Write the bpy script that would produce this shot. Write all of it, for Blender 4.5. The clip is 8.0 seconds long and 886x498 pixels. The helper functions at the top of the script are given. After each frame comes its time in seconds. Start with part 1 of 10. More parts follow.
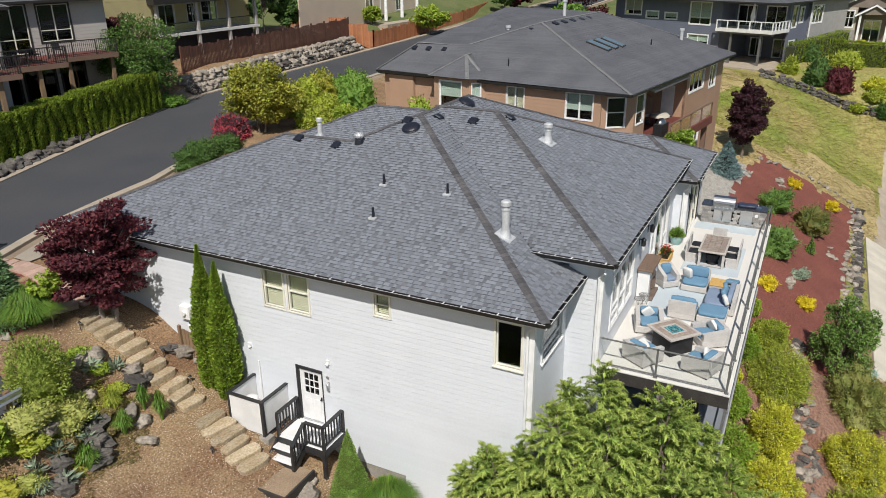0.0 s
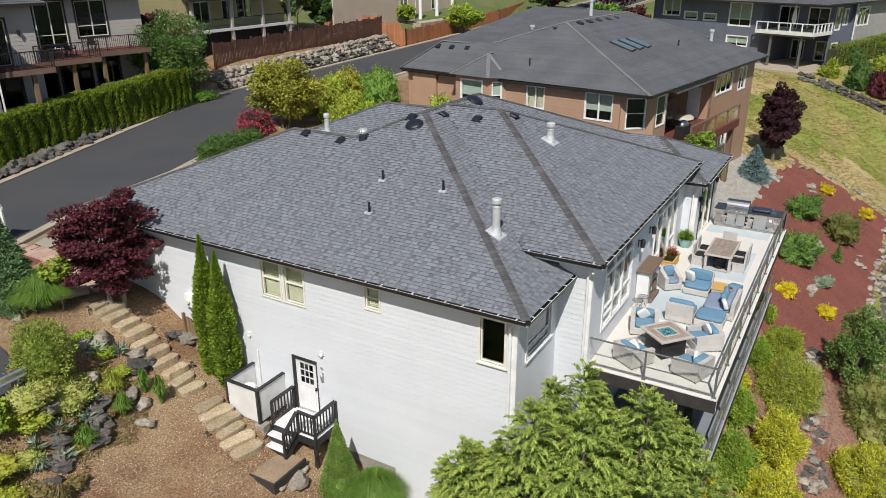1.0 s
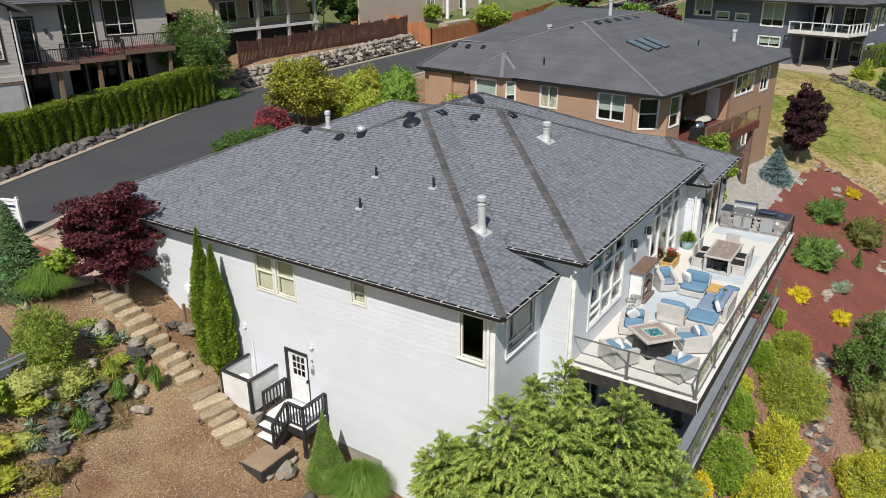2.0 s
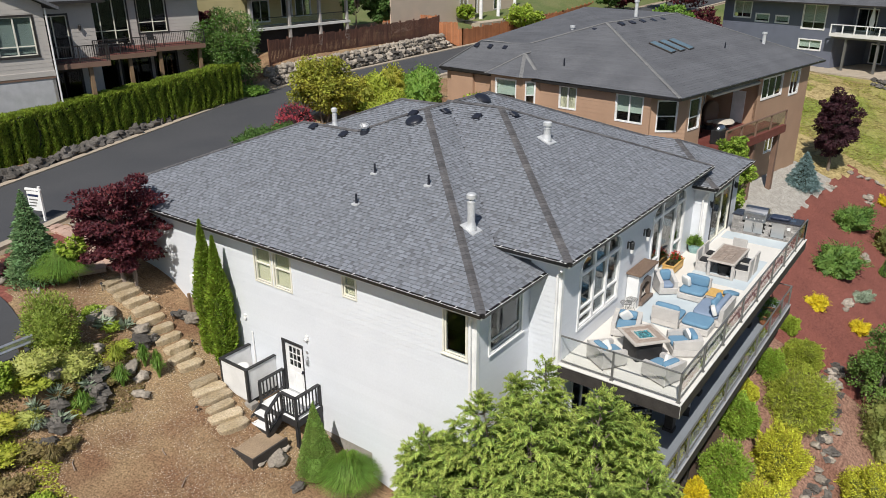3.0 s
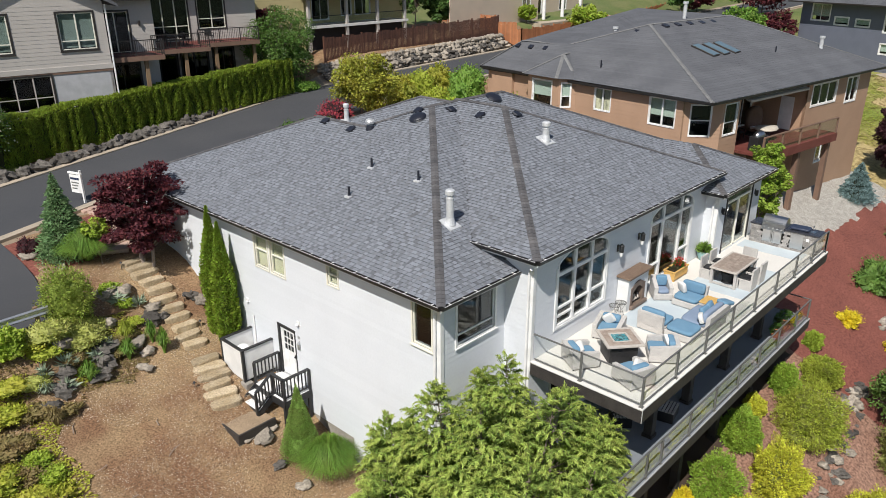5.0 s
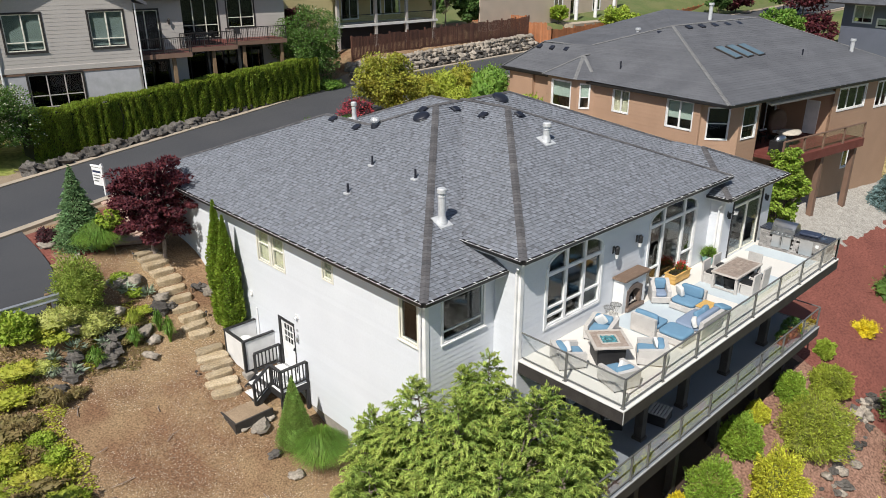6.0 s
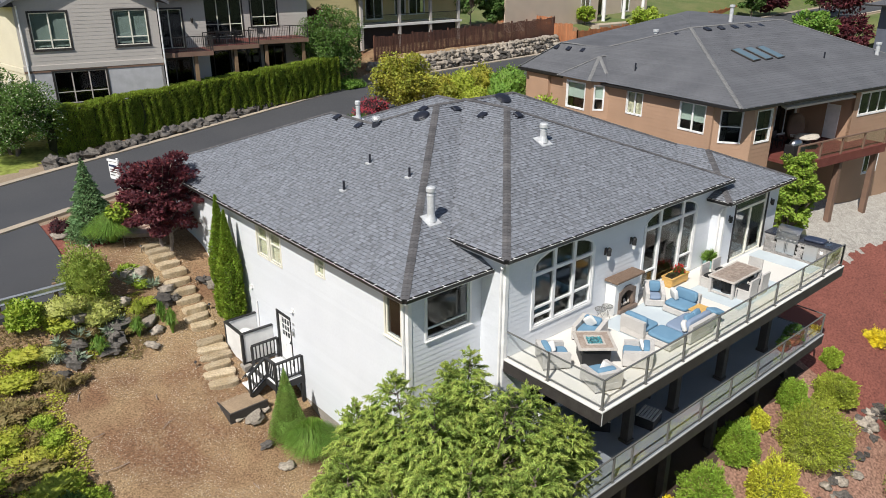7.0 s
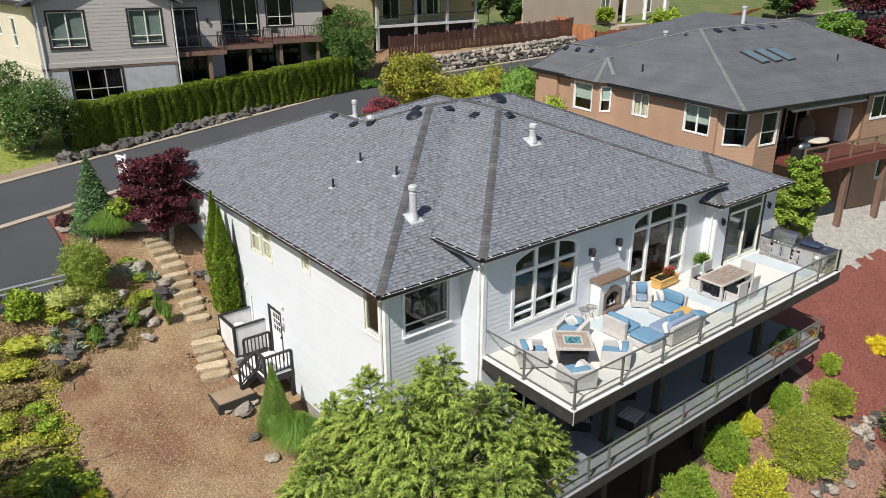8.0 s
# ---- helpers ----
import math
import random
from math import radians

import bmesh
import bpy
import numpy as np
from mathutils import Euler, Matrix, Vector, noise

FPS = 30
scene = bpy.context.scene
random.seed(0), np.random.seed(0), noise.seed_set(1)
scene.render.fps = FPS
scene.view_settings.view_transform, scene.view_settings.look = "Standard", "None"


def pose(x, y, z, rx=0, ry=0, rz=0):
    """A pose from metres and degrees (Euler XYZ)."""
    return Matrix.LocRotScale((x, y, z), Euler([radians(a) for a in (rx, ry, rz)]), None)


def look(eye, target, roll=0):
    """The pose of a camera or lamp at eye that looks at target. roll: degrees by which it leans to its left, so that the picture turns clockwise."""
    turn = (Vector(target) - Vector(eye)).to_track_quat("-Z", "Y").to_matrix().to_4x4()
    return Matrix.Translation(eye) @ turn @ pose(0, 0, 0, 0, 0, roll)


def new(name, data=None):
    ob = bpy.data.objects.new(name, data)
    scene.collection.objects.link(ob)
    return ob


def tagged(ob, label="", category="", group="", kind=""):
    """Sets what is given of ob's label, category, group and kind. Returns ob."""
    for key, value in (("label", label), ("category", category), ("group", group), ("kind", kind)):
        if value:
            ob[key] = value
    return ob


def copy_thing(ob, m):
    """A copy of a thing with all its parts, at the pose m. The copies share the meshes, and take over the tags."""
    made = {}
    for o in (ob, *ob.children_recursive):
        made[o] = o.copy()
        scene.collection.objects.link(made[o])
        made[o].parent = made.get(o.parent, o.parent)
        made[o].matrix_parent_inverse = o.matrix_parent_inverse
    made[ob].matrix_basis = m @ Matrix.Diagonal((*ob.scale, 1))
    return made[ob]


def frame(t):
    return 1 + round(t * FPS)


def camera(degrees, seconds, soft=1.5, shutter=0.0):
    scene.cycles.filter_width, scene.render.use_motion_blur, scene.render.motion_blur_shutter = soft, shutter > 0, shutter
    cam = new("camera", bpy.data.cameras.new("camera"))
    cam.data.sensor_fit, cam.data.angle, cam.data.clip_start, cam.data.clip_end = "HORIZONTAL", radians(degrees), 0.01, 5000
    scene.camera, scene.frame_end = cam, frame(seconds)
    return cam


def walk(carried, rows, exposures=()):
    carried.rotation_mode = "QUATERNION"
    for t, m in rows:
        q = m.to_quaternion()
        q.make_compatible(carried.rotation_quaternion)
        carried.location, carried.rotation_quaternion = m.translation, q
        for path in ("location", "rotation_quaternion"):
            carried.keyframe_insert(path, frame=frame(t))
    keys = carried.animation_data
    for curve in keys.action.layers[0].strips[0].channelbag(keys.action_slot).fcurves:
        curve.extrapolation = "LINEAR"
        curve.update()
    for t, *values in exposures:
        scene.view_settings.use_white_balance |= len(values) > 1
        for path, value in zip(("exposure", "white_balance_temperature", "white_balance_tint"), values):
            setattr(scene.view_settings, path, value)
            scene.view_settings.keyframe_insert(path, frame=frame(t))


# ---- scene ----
cam = camera(62.7, 8.0, soft=0.9)
PATH = [
    (0, (-17.135, -5.824, 15.112), (-15.478, -4.987, 14.367), -0.5),
    (0.5, (-16.906, -6.552, 15.11), (-15.274, -5.669, 14.364), -0.6),
    (1, (-16.63, -7.298, 15.086), (-15.026, -6.364, 14.34), -0.3),
    (1.5, (-16.339, -8.022, 15.074), (-14.759, -7.048, 14.328), -0.4),
    (3, (-15.366, -10.236, 15.04), (-13.875, -9.129, 14.296), -0.3),
    (3.5, (-14.985, -10.938, 15.043), (-13.526, -9.789, 14.299), -0.3),
    (4, (-14.582, -11.646, 15.045), (-13.158, -10.456, 14.3), -0.2),
    (4.5, (-14.191, -12.328, 15.048), (-12.8, -11.099, 14.304), -0.2),
    (6, (-12.906, -14.305, 15.106), (-11.625, -12.962, 14.362), -0.1),
    (6.5, (-12.467, -14.906, 15.122), (-11.221, -13.53, 14.379), -0.1),
    (7, (-11.987, -15.498, 15.129), (-10.774, -14.093, 14.386), 0.0),
    (7.5, (-11.5, -16.088, 15.135), (-10.317, -14.657, 14.393), -0.0),
    (8, (-10.969, -16.68, 15.152), (-9.815, -15.226, 14.41), 0.0),
]
walk(cam, [(t, look(eye, target, roll)) for t, eye, target, roll in PATH], [(0, 0.1), (2, 0.16), (4, 0.23), (6, 0.3), (8, 0.36)])


SUN_DIR = Vector((-1.23, -0.48, 1.58)).normalized()
sun_el = math.asin(SUN_DIR.z)
world = bpy.data.worlds.new("sky")
scene.world = world
world.use_nodes = True
wn = world.node_tree.nodes
sky = wn.new("ShaderNodeTexSky")
sky.sky_type = "NISHITA"
sky.sun_disc = False
sky.sun_elevation = sun_el
sky.sun_rotation = math.atan2(SUN_DIR.x, SUN_DIR.y)
world.node_tree.links.new(sky.outputs["Color"], wn["Background"].inputs["Color"])
wn["Background"].inputs["Strength"].default_value = 0.067
sun = new("sun", bpy.data.lights.new("sun", "SUN"))
sun.data.energy = 4.3
sun.data.angle = radians(0.53)
sun.data.color = (1.0, 0.955, 0.89)
sun.matrix_world = look(SUN_DIR * 60, (0, 0, 0))


# ---- materials ----
def mat(name, col, col2=None, rough=0.7, metal=0.0, scale=1.5, fine=25.0, var=0.25, bump=0.15, island=0.0, obj=0.0, hue=0.0, spec=0.4, leaf=False, stretch=None):
    """Two-scale noise in colour and relief; island and obj vary the brightness piece by piece."""
    m = bpy.data.materials.new(name)
    m.use_nodes = True
    nt = m.node_tree
    nodes, link = nt.nodes, nt.links.new
    bsdf = nodes["Principled BSDF"]
    geo = nodes.new("ShaderNodeNewGeometry")
    pos = geo.outputs["Position"]
    if stretch:
        mp = nodes.new("ShaderNodeVectorMath")
        mp.operation = "MULTIPLY"
        mp.inputs[1].default_value = stretch
        link(pos, mp.inputs[0])
        pos = mp.outputs[0]
    n1 = nodes.new("ShaderNodeTexNoise")
    n1.inputs["Scale"].default_value = scale
    n1.inputs["Detail"].default_value = 5
    n2 = nodes.new("ShaderNodeTexNoise")
    n2.inputs["Scale"].default_value = fine
    n2.inputs["Detail"].default_value = 4
    link(pos, n1.inputs["Vector"])
    link(pos, n2.inputs["Vector"])
    ramp = nodes.new("ShaderNodeMapRange")
    ramp.inputs["From Min"].default_value, ramp.inputs["From Max"].default_value = 0.35, 0.65
    link(n1.outputs["Fac"], ramp.inputs["Value"])
    mix = nodes.new("ShaderNodeMix")
    mix.data_type = "RGBA"
    mix.inputs["A"].default_value = (*col, 1)
    mix.inputs["B"].default_value = (*(col2 or [c * 0.85 for c in col]), 1)
    link(ramp.outputs["Result"], mix.inputs["Factor"])
    val = nodes.new("ShaderNodeMapRange")
    val.inputs["From Min"].default_value, val.inputs["From Max"].default_value = 0.25, 0.75
    val.inputs["To Min"].default_value, val.inputs["To Max"].default_value = 1 - var, 1 + var
    link(n2.outputs["Fac"], val.inputs["Value"])
    value = val.outputs["Result"]
    hsv = nodes.new("ShaderNodeHueSaturation")
    for amount, socket in ((island, geo.outputs["Random Per Island"]), (obj, None)):
        if not amount:
            continue
        if socket is None:
            socket = nodes.new("ShaderNodeObjectInfo").outputs["Random"]
        r = nodes.new("ShaderNodeMapRange")
        r.inputs["To Min"].default_value, r.inputs["To Max"].default_value = 1 - amount, 1 + amount
        link(socket, r.inputs["Value"])
        times = nodes.new("ShaderNodeMath")
        times.operation = "MULTIPLY"
        link(value, times.inputs[0])
        link(r.outputs["Result"], times.inputs[1])
        value = times.outputs[0]
        if hue:
            h = nodes.new("ShaderNodeMapRange")
            h.inputs["To Min"].default_value, h.inputs["To Max"].default_value = 0.5 - hue, 0.5 + hue
            link(socket, h.inputs["Value"])
            link(h.outputs["Result"], hsv.inputs["Hue"])
    link(value, hsv.inputs["Value"])
    link(mix.outputs["Result"], hsv.inputs["Color"])
    link(hsv.outputs["Color"], bsdf.inputs["Base Color"])
    bsdf.inputs["Roughness"].default_value = rough
    bsdf.inputs["Metallic"].default_value = metal
    bsdf.inputs["Specular IOR Level"].default_value = spec
    if bump:
        b = nodes.new("ShaderNodeBump")
        b.inputs["Strength"].default_value = bump
        b.inputs["Distance"].default_value = 0.02
        link(n2.outputs["Fac"], b.inputs["Height"])
        link(b.outputs["Normal"], bsdf.inputs["Normal"])
    if leaf:
        tr = nodes.new("ShaderNodeBsdfTranslucent")
        link(hsv.outputs["Color"], tr.inputs["Color"])
        ms = nodes.new("ShaderNodeMixShader")
        ms.inputs[0].default_value = 0.35
        link(bsdf.outputs[0], ms.inputs[1])
        link(tr.outputs[0], ms.inputs[2])
        link(ms.outputs[0], nodes["Material Output"].inputs["Surface"])
    return m


def glass(name, tint, gloss=0.02, least=0.055):
    m = bpy.data.materials.new(name)
    m.use_nodes = True
    nt = m.node_tree
    nodes, link = nt.nodes, nt.links.new
    tr = nodes.new("ShaderNodeBsdfTransparent")
    tr.inputs[0].default_value = (*tint, 1)
    gl = nodes.new("ShaderNodeBsdfGlossy")
    gl.inputs["Roughness"].default_value = gloss
    lw = nodes.new("ShaderNodeLayerWeight")
    lw.inputs["Blend"].default_value = 0.5
    pw = nodes.new("ShaderNodeMath")
    pw.operation = "POWER"
    pw.inputs[1].default_value = 4.0
    link(lw.outputs["Facing"], pw.inputs[0])
    fr = nodes.new("ShaderNodeMapRange")
    fr.inputs["To Min"].default_value, fr.inputs["To Max"].default_value = least, 0.9
    link(pw.outputs[0], fr.inputs["Value"])
    ms = nodes.new("ShaderNodeMixShader")
    link(fr.outputs[0], ms.inputs[0])
    link(tr.outputs[0], ms.inputs[1])
    link(gl.outputs[0], ms.inputs[2])
    link(ms.outputs[0], nodes["Material Output"].inputs["Surface"])
    return m


WHITE = mat("white_siding_paint", (0.672, 0.695, 0.73), (0.645, 0.668, 0.705), rough=0.55, scale=0.6, fine=14, var=0.03, bump=0.05, obj=0.02)
TRIM = mat("white_trim_paint", (0.82, 0.82, 0.81), rough=0.45, scale=2, var=0.04, bump=0.04)
CREAM = mat("cream_window_vinyl", (0.78, 0.76, 0.66), rough=0.45, var=0.04, bump=0.03)
BLACK = mat("black_paint", (0.022, 0.022, 0.024), (0.035, 0.035, 0.036), rough=0.45, scale=4, var=0.2, bump=0.08)
GUTTER = mat("dark_bronze_gutter", (0.02, 0.019, 0.019), rough=0.4, var=0.15, bump=0.03)
STRAP = mat("white_gutter_strap", (0.75, 0.75, 0.75), rough=0.5, var=0.05, bump=0)
SHINGLE = mat("grey_architectural_shingle", (0.198, 0.213, 0.24), (0.185, 0.20, 0.227), rough=0.92, scale=0.9, fine=60, var=0.14, bump=0.3, island=0.13, spec=0.25)
SHINGLE_PIECE = mat("grey_architectural_shingle_piece", (0.198, 0.213, 0.24), (0.185, 0.20, 0.227), rough=0.92, scale=0.9, fine=60, var=0.14, bump=0.3, obj=0.13, spec=0.25)
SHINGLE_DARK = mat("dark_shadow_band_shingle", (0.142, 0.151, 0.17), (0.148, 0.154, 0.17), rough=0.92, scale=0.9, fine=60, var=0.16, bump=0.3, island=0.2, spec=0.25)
SHINGLE_EDGE = mat("black_asphalt_shingle_butt", (0.05, 0.053, 0.06), (0.065, 0.067, 0.073), rough=0.95, fine=40, var=0.2, bump=0.2, spec=0.2)
CAP = mat("dark_ridge_cap_shingle", (0.088, 0.087, 0.092), (0.115, 0.11, 0.112), rough=0.9, scale=2, fine=60, var=0.3, bump=0.35, island=0.22, spec=0.25)
FELT = mat("roof_underlay", (0.05, 0.05, 0.055), rough=0.95)
METAL = mat("galvanised_steel", (0.62, 0.63, 0.64), (0.5, 0.51, 0.53), rough=0.38, metal=0.8, scale=6, var=0.12, bump=0.05)
FLUEWHITE = mat("weathered_light_steel", (0.66, 0.67, 0.68), (0.55, 0.56, 0.57), rough=0.45, metal=0.3, scale=5, var=0.1, bump=0.05)
VENTBLACK = mat("black_vent_plastic", (0.018, 0.02, 0.03), rough=0.4, var=0.2, bump=0.05)
GLASS = glass("window_glass", (0.62, 0.66, 0.66))
THIN = glass("thin_window_glass", (0.86, 0.89, 0.86))
CLEAR = glass("clear_rail_glass", (0.94, 0.955, 0.95), least=0.03)
DARKIN = mat("dim_interior_paint", (0.30, 0.28, 0.26), (0.25, 0.23, 0.21), rough=0.8)
BLIND = mat("cream_louvre_blind", (0.78, 0.74, 0.58), rough=0.6, var=0.05, bump=0.03)
DECKFLOOR = mat("cream_deck_coating", (0.69, 0.665, 0.62), (0.655, 0.635, 0.595), rough=0.7, scale=0.7, fine=30, var=0.06, bump=0.08)
# Lower floor: shade from the upper deck is put into this blue-grey.
LOWFLOOR = mat("shade_tinted_deck_coating", (0.23, 0.25, 0.28), (0.205, 0.225, 0.25), rough=0.6, scale=0.7, fine=30, var=0.08, bump=0.08)
LOWEDGE = mat("grey_deck_edge", (0.40, 0.40, 0.40), (0.34, 0.34, 0.345), rough=0.6, scale=1.5, var=0.1)
FASCIA = mat("white_deck_fascia", (0.74, 0.73, 0.69), (0.66, 0.65, 0.62), rough=0.55, scale=1.5, var=0.06)
DARKBEAM = mat("dark_stained_timber", (0.035, 0.03, 0.028), (0.05, 0.044, 0.04), rough=0.7, scale=3, var=0.25, bump=0.2)
RAILGREY = mat("grey_powder_coated_rail", (0.15, 0.15, 0.145), (0.18, 0.18, 0.17), rough=0.45, metal=0.3, var=0.12, bump=0.05)
FOUND = mat("concrete_foundation", (0.36, 0.33, 0.29), (0.28, 0.26, 0.23), rough=0.85, scale=2, var=0.15, bump=0.3)


# ---- mesh helpers ----
class Geo:
    """Collects vertices and faces of one mesh."""

    def __init__(self):
        self.v, self.f = [], []

    def add(self, vs, fs):
        n = len(self.v)
        self.v.extend(tuple(p) for p in vs)
        self.f.extend(tuple(i + n for i in f) for f in fs)
        return self

    def quad(self, a, b, c, d):
        return self.add((a, b, c, d), ((0, 1, 2, 3),))

    def box(self, x0, x1, y0, y1, z0, z1, ch=0.0, m=None):
        if x1 < x0: x0, x1 = x1, x0
        if y1 < y0: y0, y1 = y1, y0
        if z1 < z0: z0, z1 = z1, z0
        lo, hi = (x0, y0, z0), (x1, y1, z1)
        if ch <= 0:
            vs = [(x, y, z) for z in (z0, z1) for y in (y0, y1) for x in (x0, x1)]
            fs = [(0, 2, 3, 1), (4, 5, 7, 6), (0, 1, 5, 4), (2, 6, 7, 3), (0, 4, 6, 2), (1, 3, 7, 5)]
        else:
            vs, fs, at = [], [], {}
            for k in range(8):
                s = [(k >> a) & 1 for a in range(3)]
                for a in range(3):
                    p = [(hi[b] - ch if s[b] else lo[b] + ch) for b in range(3)]
                    p[a] = hi[a] if s[a] else lo[a]
                    at[k, a] = len(vs)
                    vs.append(tuple(p))
            for a in range(3):
                b, c = (a + 1) % 3, (a + 2) % 3
                for sa in (0, 1):
                    ks = [(sa << a) | (i << b) | (j << c) for i, j in ((0, 0), (1, 0), (1, 1), (0, 1))]
                    q = [at[k, a] for k in ks]
                    fs.append(tuple(q if sa else q[::-1]))
                for sb in (0, 1):
                    for sc in (0, 1):
                        k0 = (sb << b) | (sc << c)
                        k1 = k0 | (1 << a)
                        q = [at[k0, b], at[k1, b], at[k1, c], at[k0, c]]
                        fs.append(tuple(q if (sb != sc) else q[::-1]))
            for k in range(8):
                s = sum((k >> a) & 1 for a in range(3))
                q = [at[k, 0], at[k, 1], at[k, 2]]
                fs.append(tuple(q if s % 2 else q[::-1]))
        if m is not None:
            vs = [m @ Vector(p) for p in vs]
        return self.add(vs, fs)

    def cyl(self, p0, p1, r0, r1=None, n=10, caps=True):
        r1 = r0 if r1 is None else r1
        p0, p1 = Vector(p0), Vector(p1)
        q = (p1 - p0).to_track_quat("Z", "Y")
        vs = []
        for p, r in ((p0, r0), (p1, r1)):
            vs += [p + q @ Vector((r * math.cos(2 * math.pi * i / n), r * math.sin(2 * math.pi * i / n), 0)) for i in range(n)]
        fs = [(i, (i + 1) % n, n + (i + 1) % n, n + i) for i in range(n)]
        if caps:
            fs += [tuple(range(n))[::-1], tuple(range(n, 2 * n))]
        return self.add(vs, fs)

    def tube(self, pts, rs, n=7):
        """One bent, tapering tube through the points."""
        pts = [Vector(p) for p in pts]
        vs, fs = [], []
        for k, (p, r) in enumerate(zip(pts, rs)):
            d = pts[min(k + 1, len(pts) - 1)] - pts[max(k - 1, 0)]
            q = d.to_track_quat("Z", "Y")
            vs += [p + q @ Vector((r * math.cos(2 * math.pi * i / n), r * math.sin(2 * math.pi * i / n), 0)) for i in range(n)]
            if k:
                o = (k - 1) * n
                fs += [(o + i, o + (i + 1) % n, o + n + (i + 1) % n, o + n + i) for i in range(n)]
        m = len(vs)
        fs += [tuple(range(n))[::-1], tuple(range(m - n, m))]
        return self.add(vs, fs)

    def prism(self, poly, axis, a, b):
        """A 2D outline pushed along an axis from a to b."""
        n = len(poly)
        put = {"x": lambda p, t: (t, p[0], p[1]), "y": lambda p, t: (p[0], t, p[1]), "z": lambda p, t: (p[0], p[1], t)}[axis]
        vs = [put(p, a) for p in poly] + [put(p, b) for p in poly]
        fs = [(i, (i + 1) % n, n + (i + 1) % n, n + i) for i in range(n)] + [tuple(range(n))[::-1], tuple(range(n, 2 * n))]
        return self.add(vs, fs)

    def ball(self, c, r, nu=12, nv=8, rough=0.0, seed=0, flat=None, power=1.0):
        """An ellipsoid with a lumpy skin; power below 1 squares it off."""
        rnd = lambda v: math.copysign(abs(v) ** power, v)
        vs, fs = [], []
        for j in range(nv + 1):
            th = math.pi * j / nv
            for i in range(nu):
                ph = 2 * math.pi * i / nu
                d = Vector((rnd(math.sin(th)) * rnd(math.cos(ph)), rnd(math.sin(th)) * rnd(math.sin(ph)), rnd(math.cos(th))))
                k = 1 + (rough * noise.noise(Vector(d) * 1.7 + Vector((seed * 7.1, seed * 3.3, seed))) * 2 if rough else 0)
                z = d.z * r[2] * k
                if flat is not None:
                    z = max(z, flat)
                vs.append((c[0] + d.x * r[0] * k, c[1] + d.y * r[1] * k, c[2] + z))
        for j in range(nv):
            for i in range(nu):
                a, b = j * nu + i, j * nu + (i + 1) % nu
                fs.append((a, a + nu, b + nu, b))
        return self.add(vs, fs)


def to_mesh(name, g, material, smooth=False):
    me = bpy.data.meshes.new(name)
    me.from_pydata(g.v, [], g.f)
    for m in (material if isinstance(material, (list, tuple)) else [material]):
        me.materials.append(m)
    if smooth:
        me.shade_smooth()
    me.update()
    return me


def part(name, g, material, parent=None, label="", smooth=False, m=None):
    ob = new(name, g if isinstance(g, bpy.types.Mesh) else to_mesh(name, g, material, smooth))
    if parent is not None:
        ob.parent = parent
    if m is not None:
        ob.matrix_basis = m
    return tagged(ob, label)


def thing(name, label, category, m=None, group="", kind=""):
    ob = new(name)
    ob.empty_display_size = 0.2
    if m is not None:
        ob.matrix_basis = m
    return tagged(ob, label, category, group, kind)


def single(name, g, material, label, category, group="", kind="", smooth=False, m=None):
    return tagged(part(name, g, material, None, "", smooth, m), label, category, group, kind)


def fast_mesh(name, verts, quads, material):
    """A mesh of many loose quads from arrays (n, 4, 3)."""
    me = bpy.data.meshes.new(name)
    n = len(quads)
    me.vertices.add(len(verts))
    me.vertices.foreach_set("co", np.ascontiguousarray(verts, dtype=np.float32).ravel())
    me.loops.add(n * 4)
    me.loops.foreach_set("vertex_index", np.ascontiguousarray(quads, dtype=np.int32).ravel())
    me.polygons.add(n)
    me.polygons.foreach_set("loop_start", np.arange(0, n * 4, 4, dtype=np.int32))
    me.materials.append(material)
    me.update(calc_edges=True)
    return me


def leaf_mesh(name, centres, along, size, width, material, seed=1, fold=0.25, jitter=0.6, face=None):
    """Loose leaf blades: diamonds folded a little, at the centres, pointing along."""
    rng = np.random.default_rng(seed)
    c = np.asarray(centres, dtype=float)
    n = len(c)
    a = np.asarray(along, dtype=float) + rng.normal(0, jitter, (n, 3))
    a /= np.linalg.norm(a, axis=1)[:, None] + 1e-9
    r = rng.normal(0, 1, (n, 3))
    if face is not None:
        r = np.asarray(face, dtype=float) + 0.45 * r
    b = np.cross(a, r)
    b /= np.linalg.norm(b, axis=1)[:, None] + 1e-9
    up = np.cross(b, a)
    s = (size * rng.uniform(0.65, 1.3, n))[:, None]
    w = s * width
    v = np.stack([c - a * s * 0.5, c + b * w * 0.5 + up * s * fold * 0.2, c + a * s * 0.5, c - b * w * 0.5 + up * s * fold * 0.2], 1)
    return fast_mesh(name, v.reshape(-1, 3), np.arange(n * 4).reshape(n, 4), material)
def lerp_profile(v, xs, zs):
    return float(np.interp(v, xs, zs))


def smooth(a, b, v):
    u = min(1.0, max(0.0, (v - a) / (b - a)))
    return u * u * (3 - 2 * u)


def road_mid(x):
    """Centre line of the street, y for x."""
    return sum(27.3 + 0.33 * min(x + k, 26) - 0.01 * max(0.0, x + k - 26) for k in (-6, -3, 0, 3, 6)) / 5


def road_extra(x):
    """How far the near edge of the street swings out beside the planting bed."""
    return 1.5 * smooth(3, 11, x)


def road_z(x):
    return 3.75 + 0.033 * (x - 3)


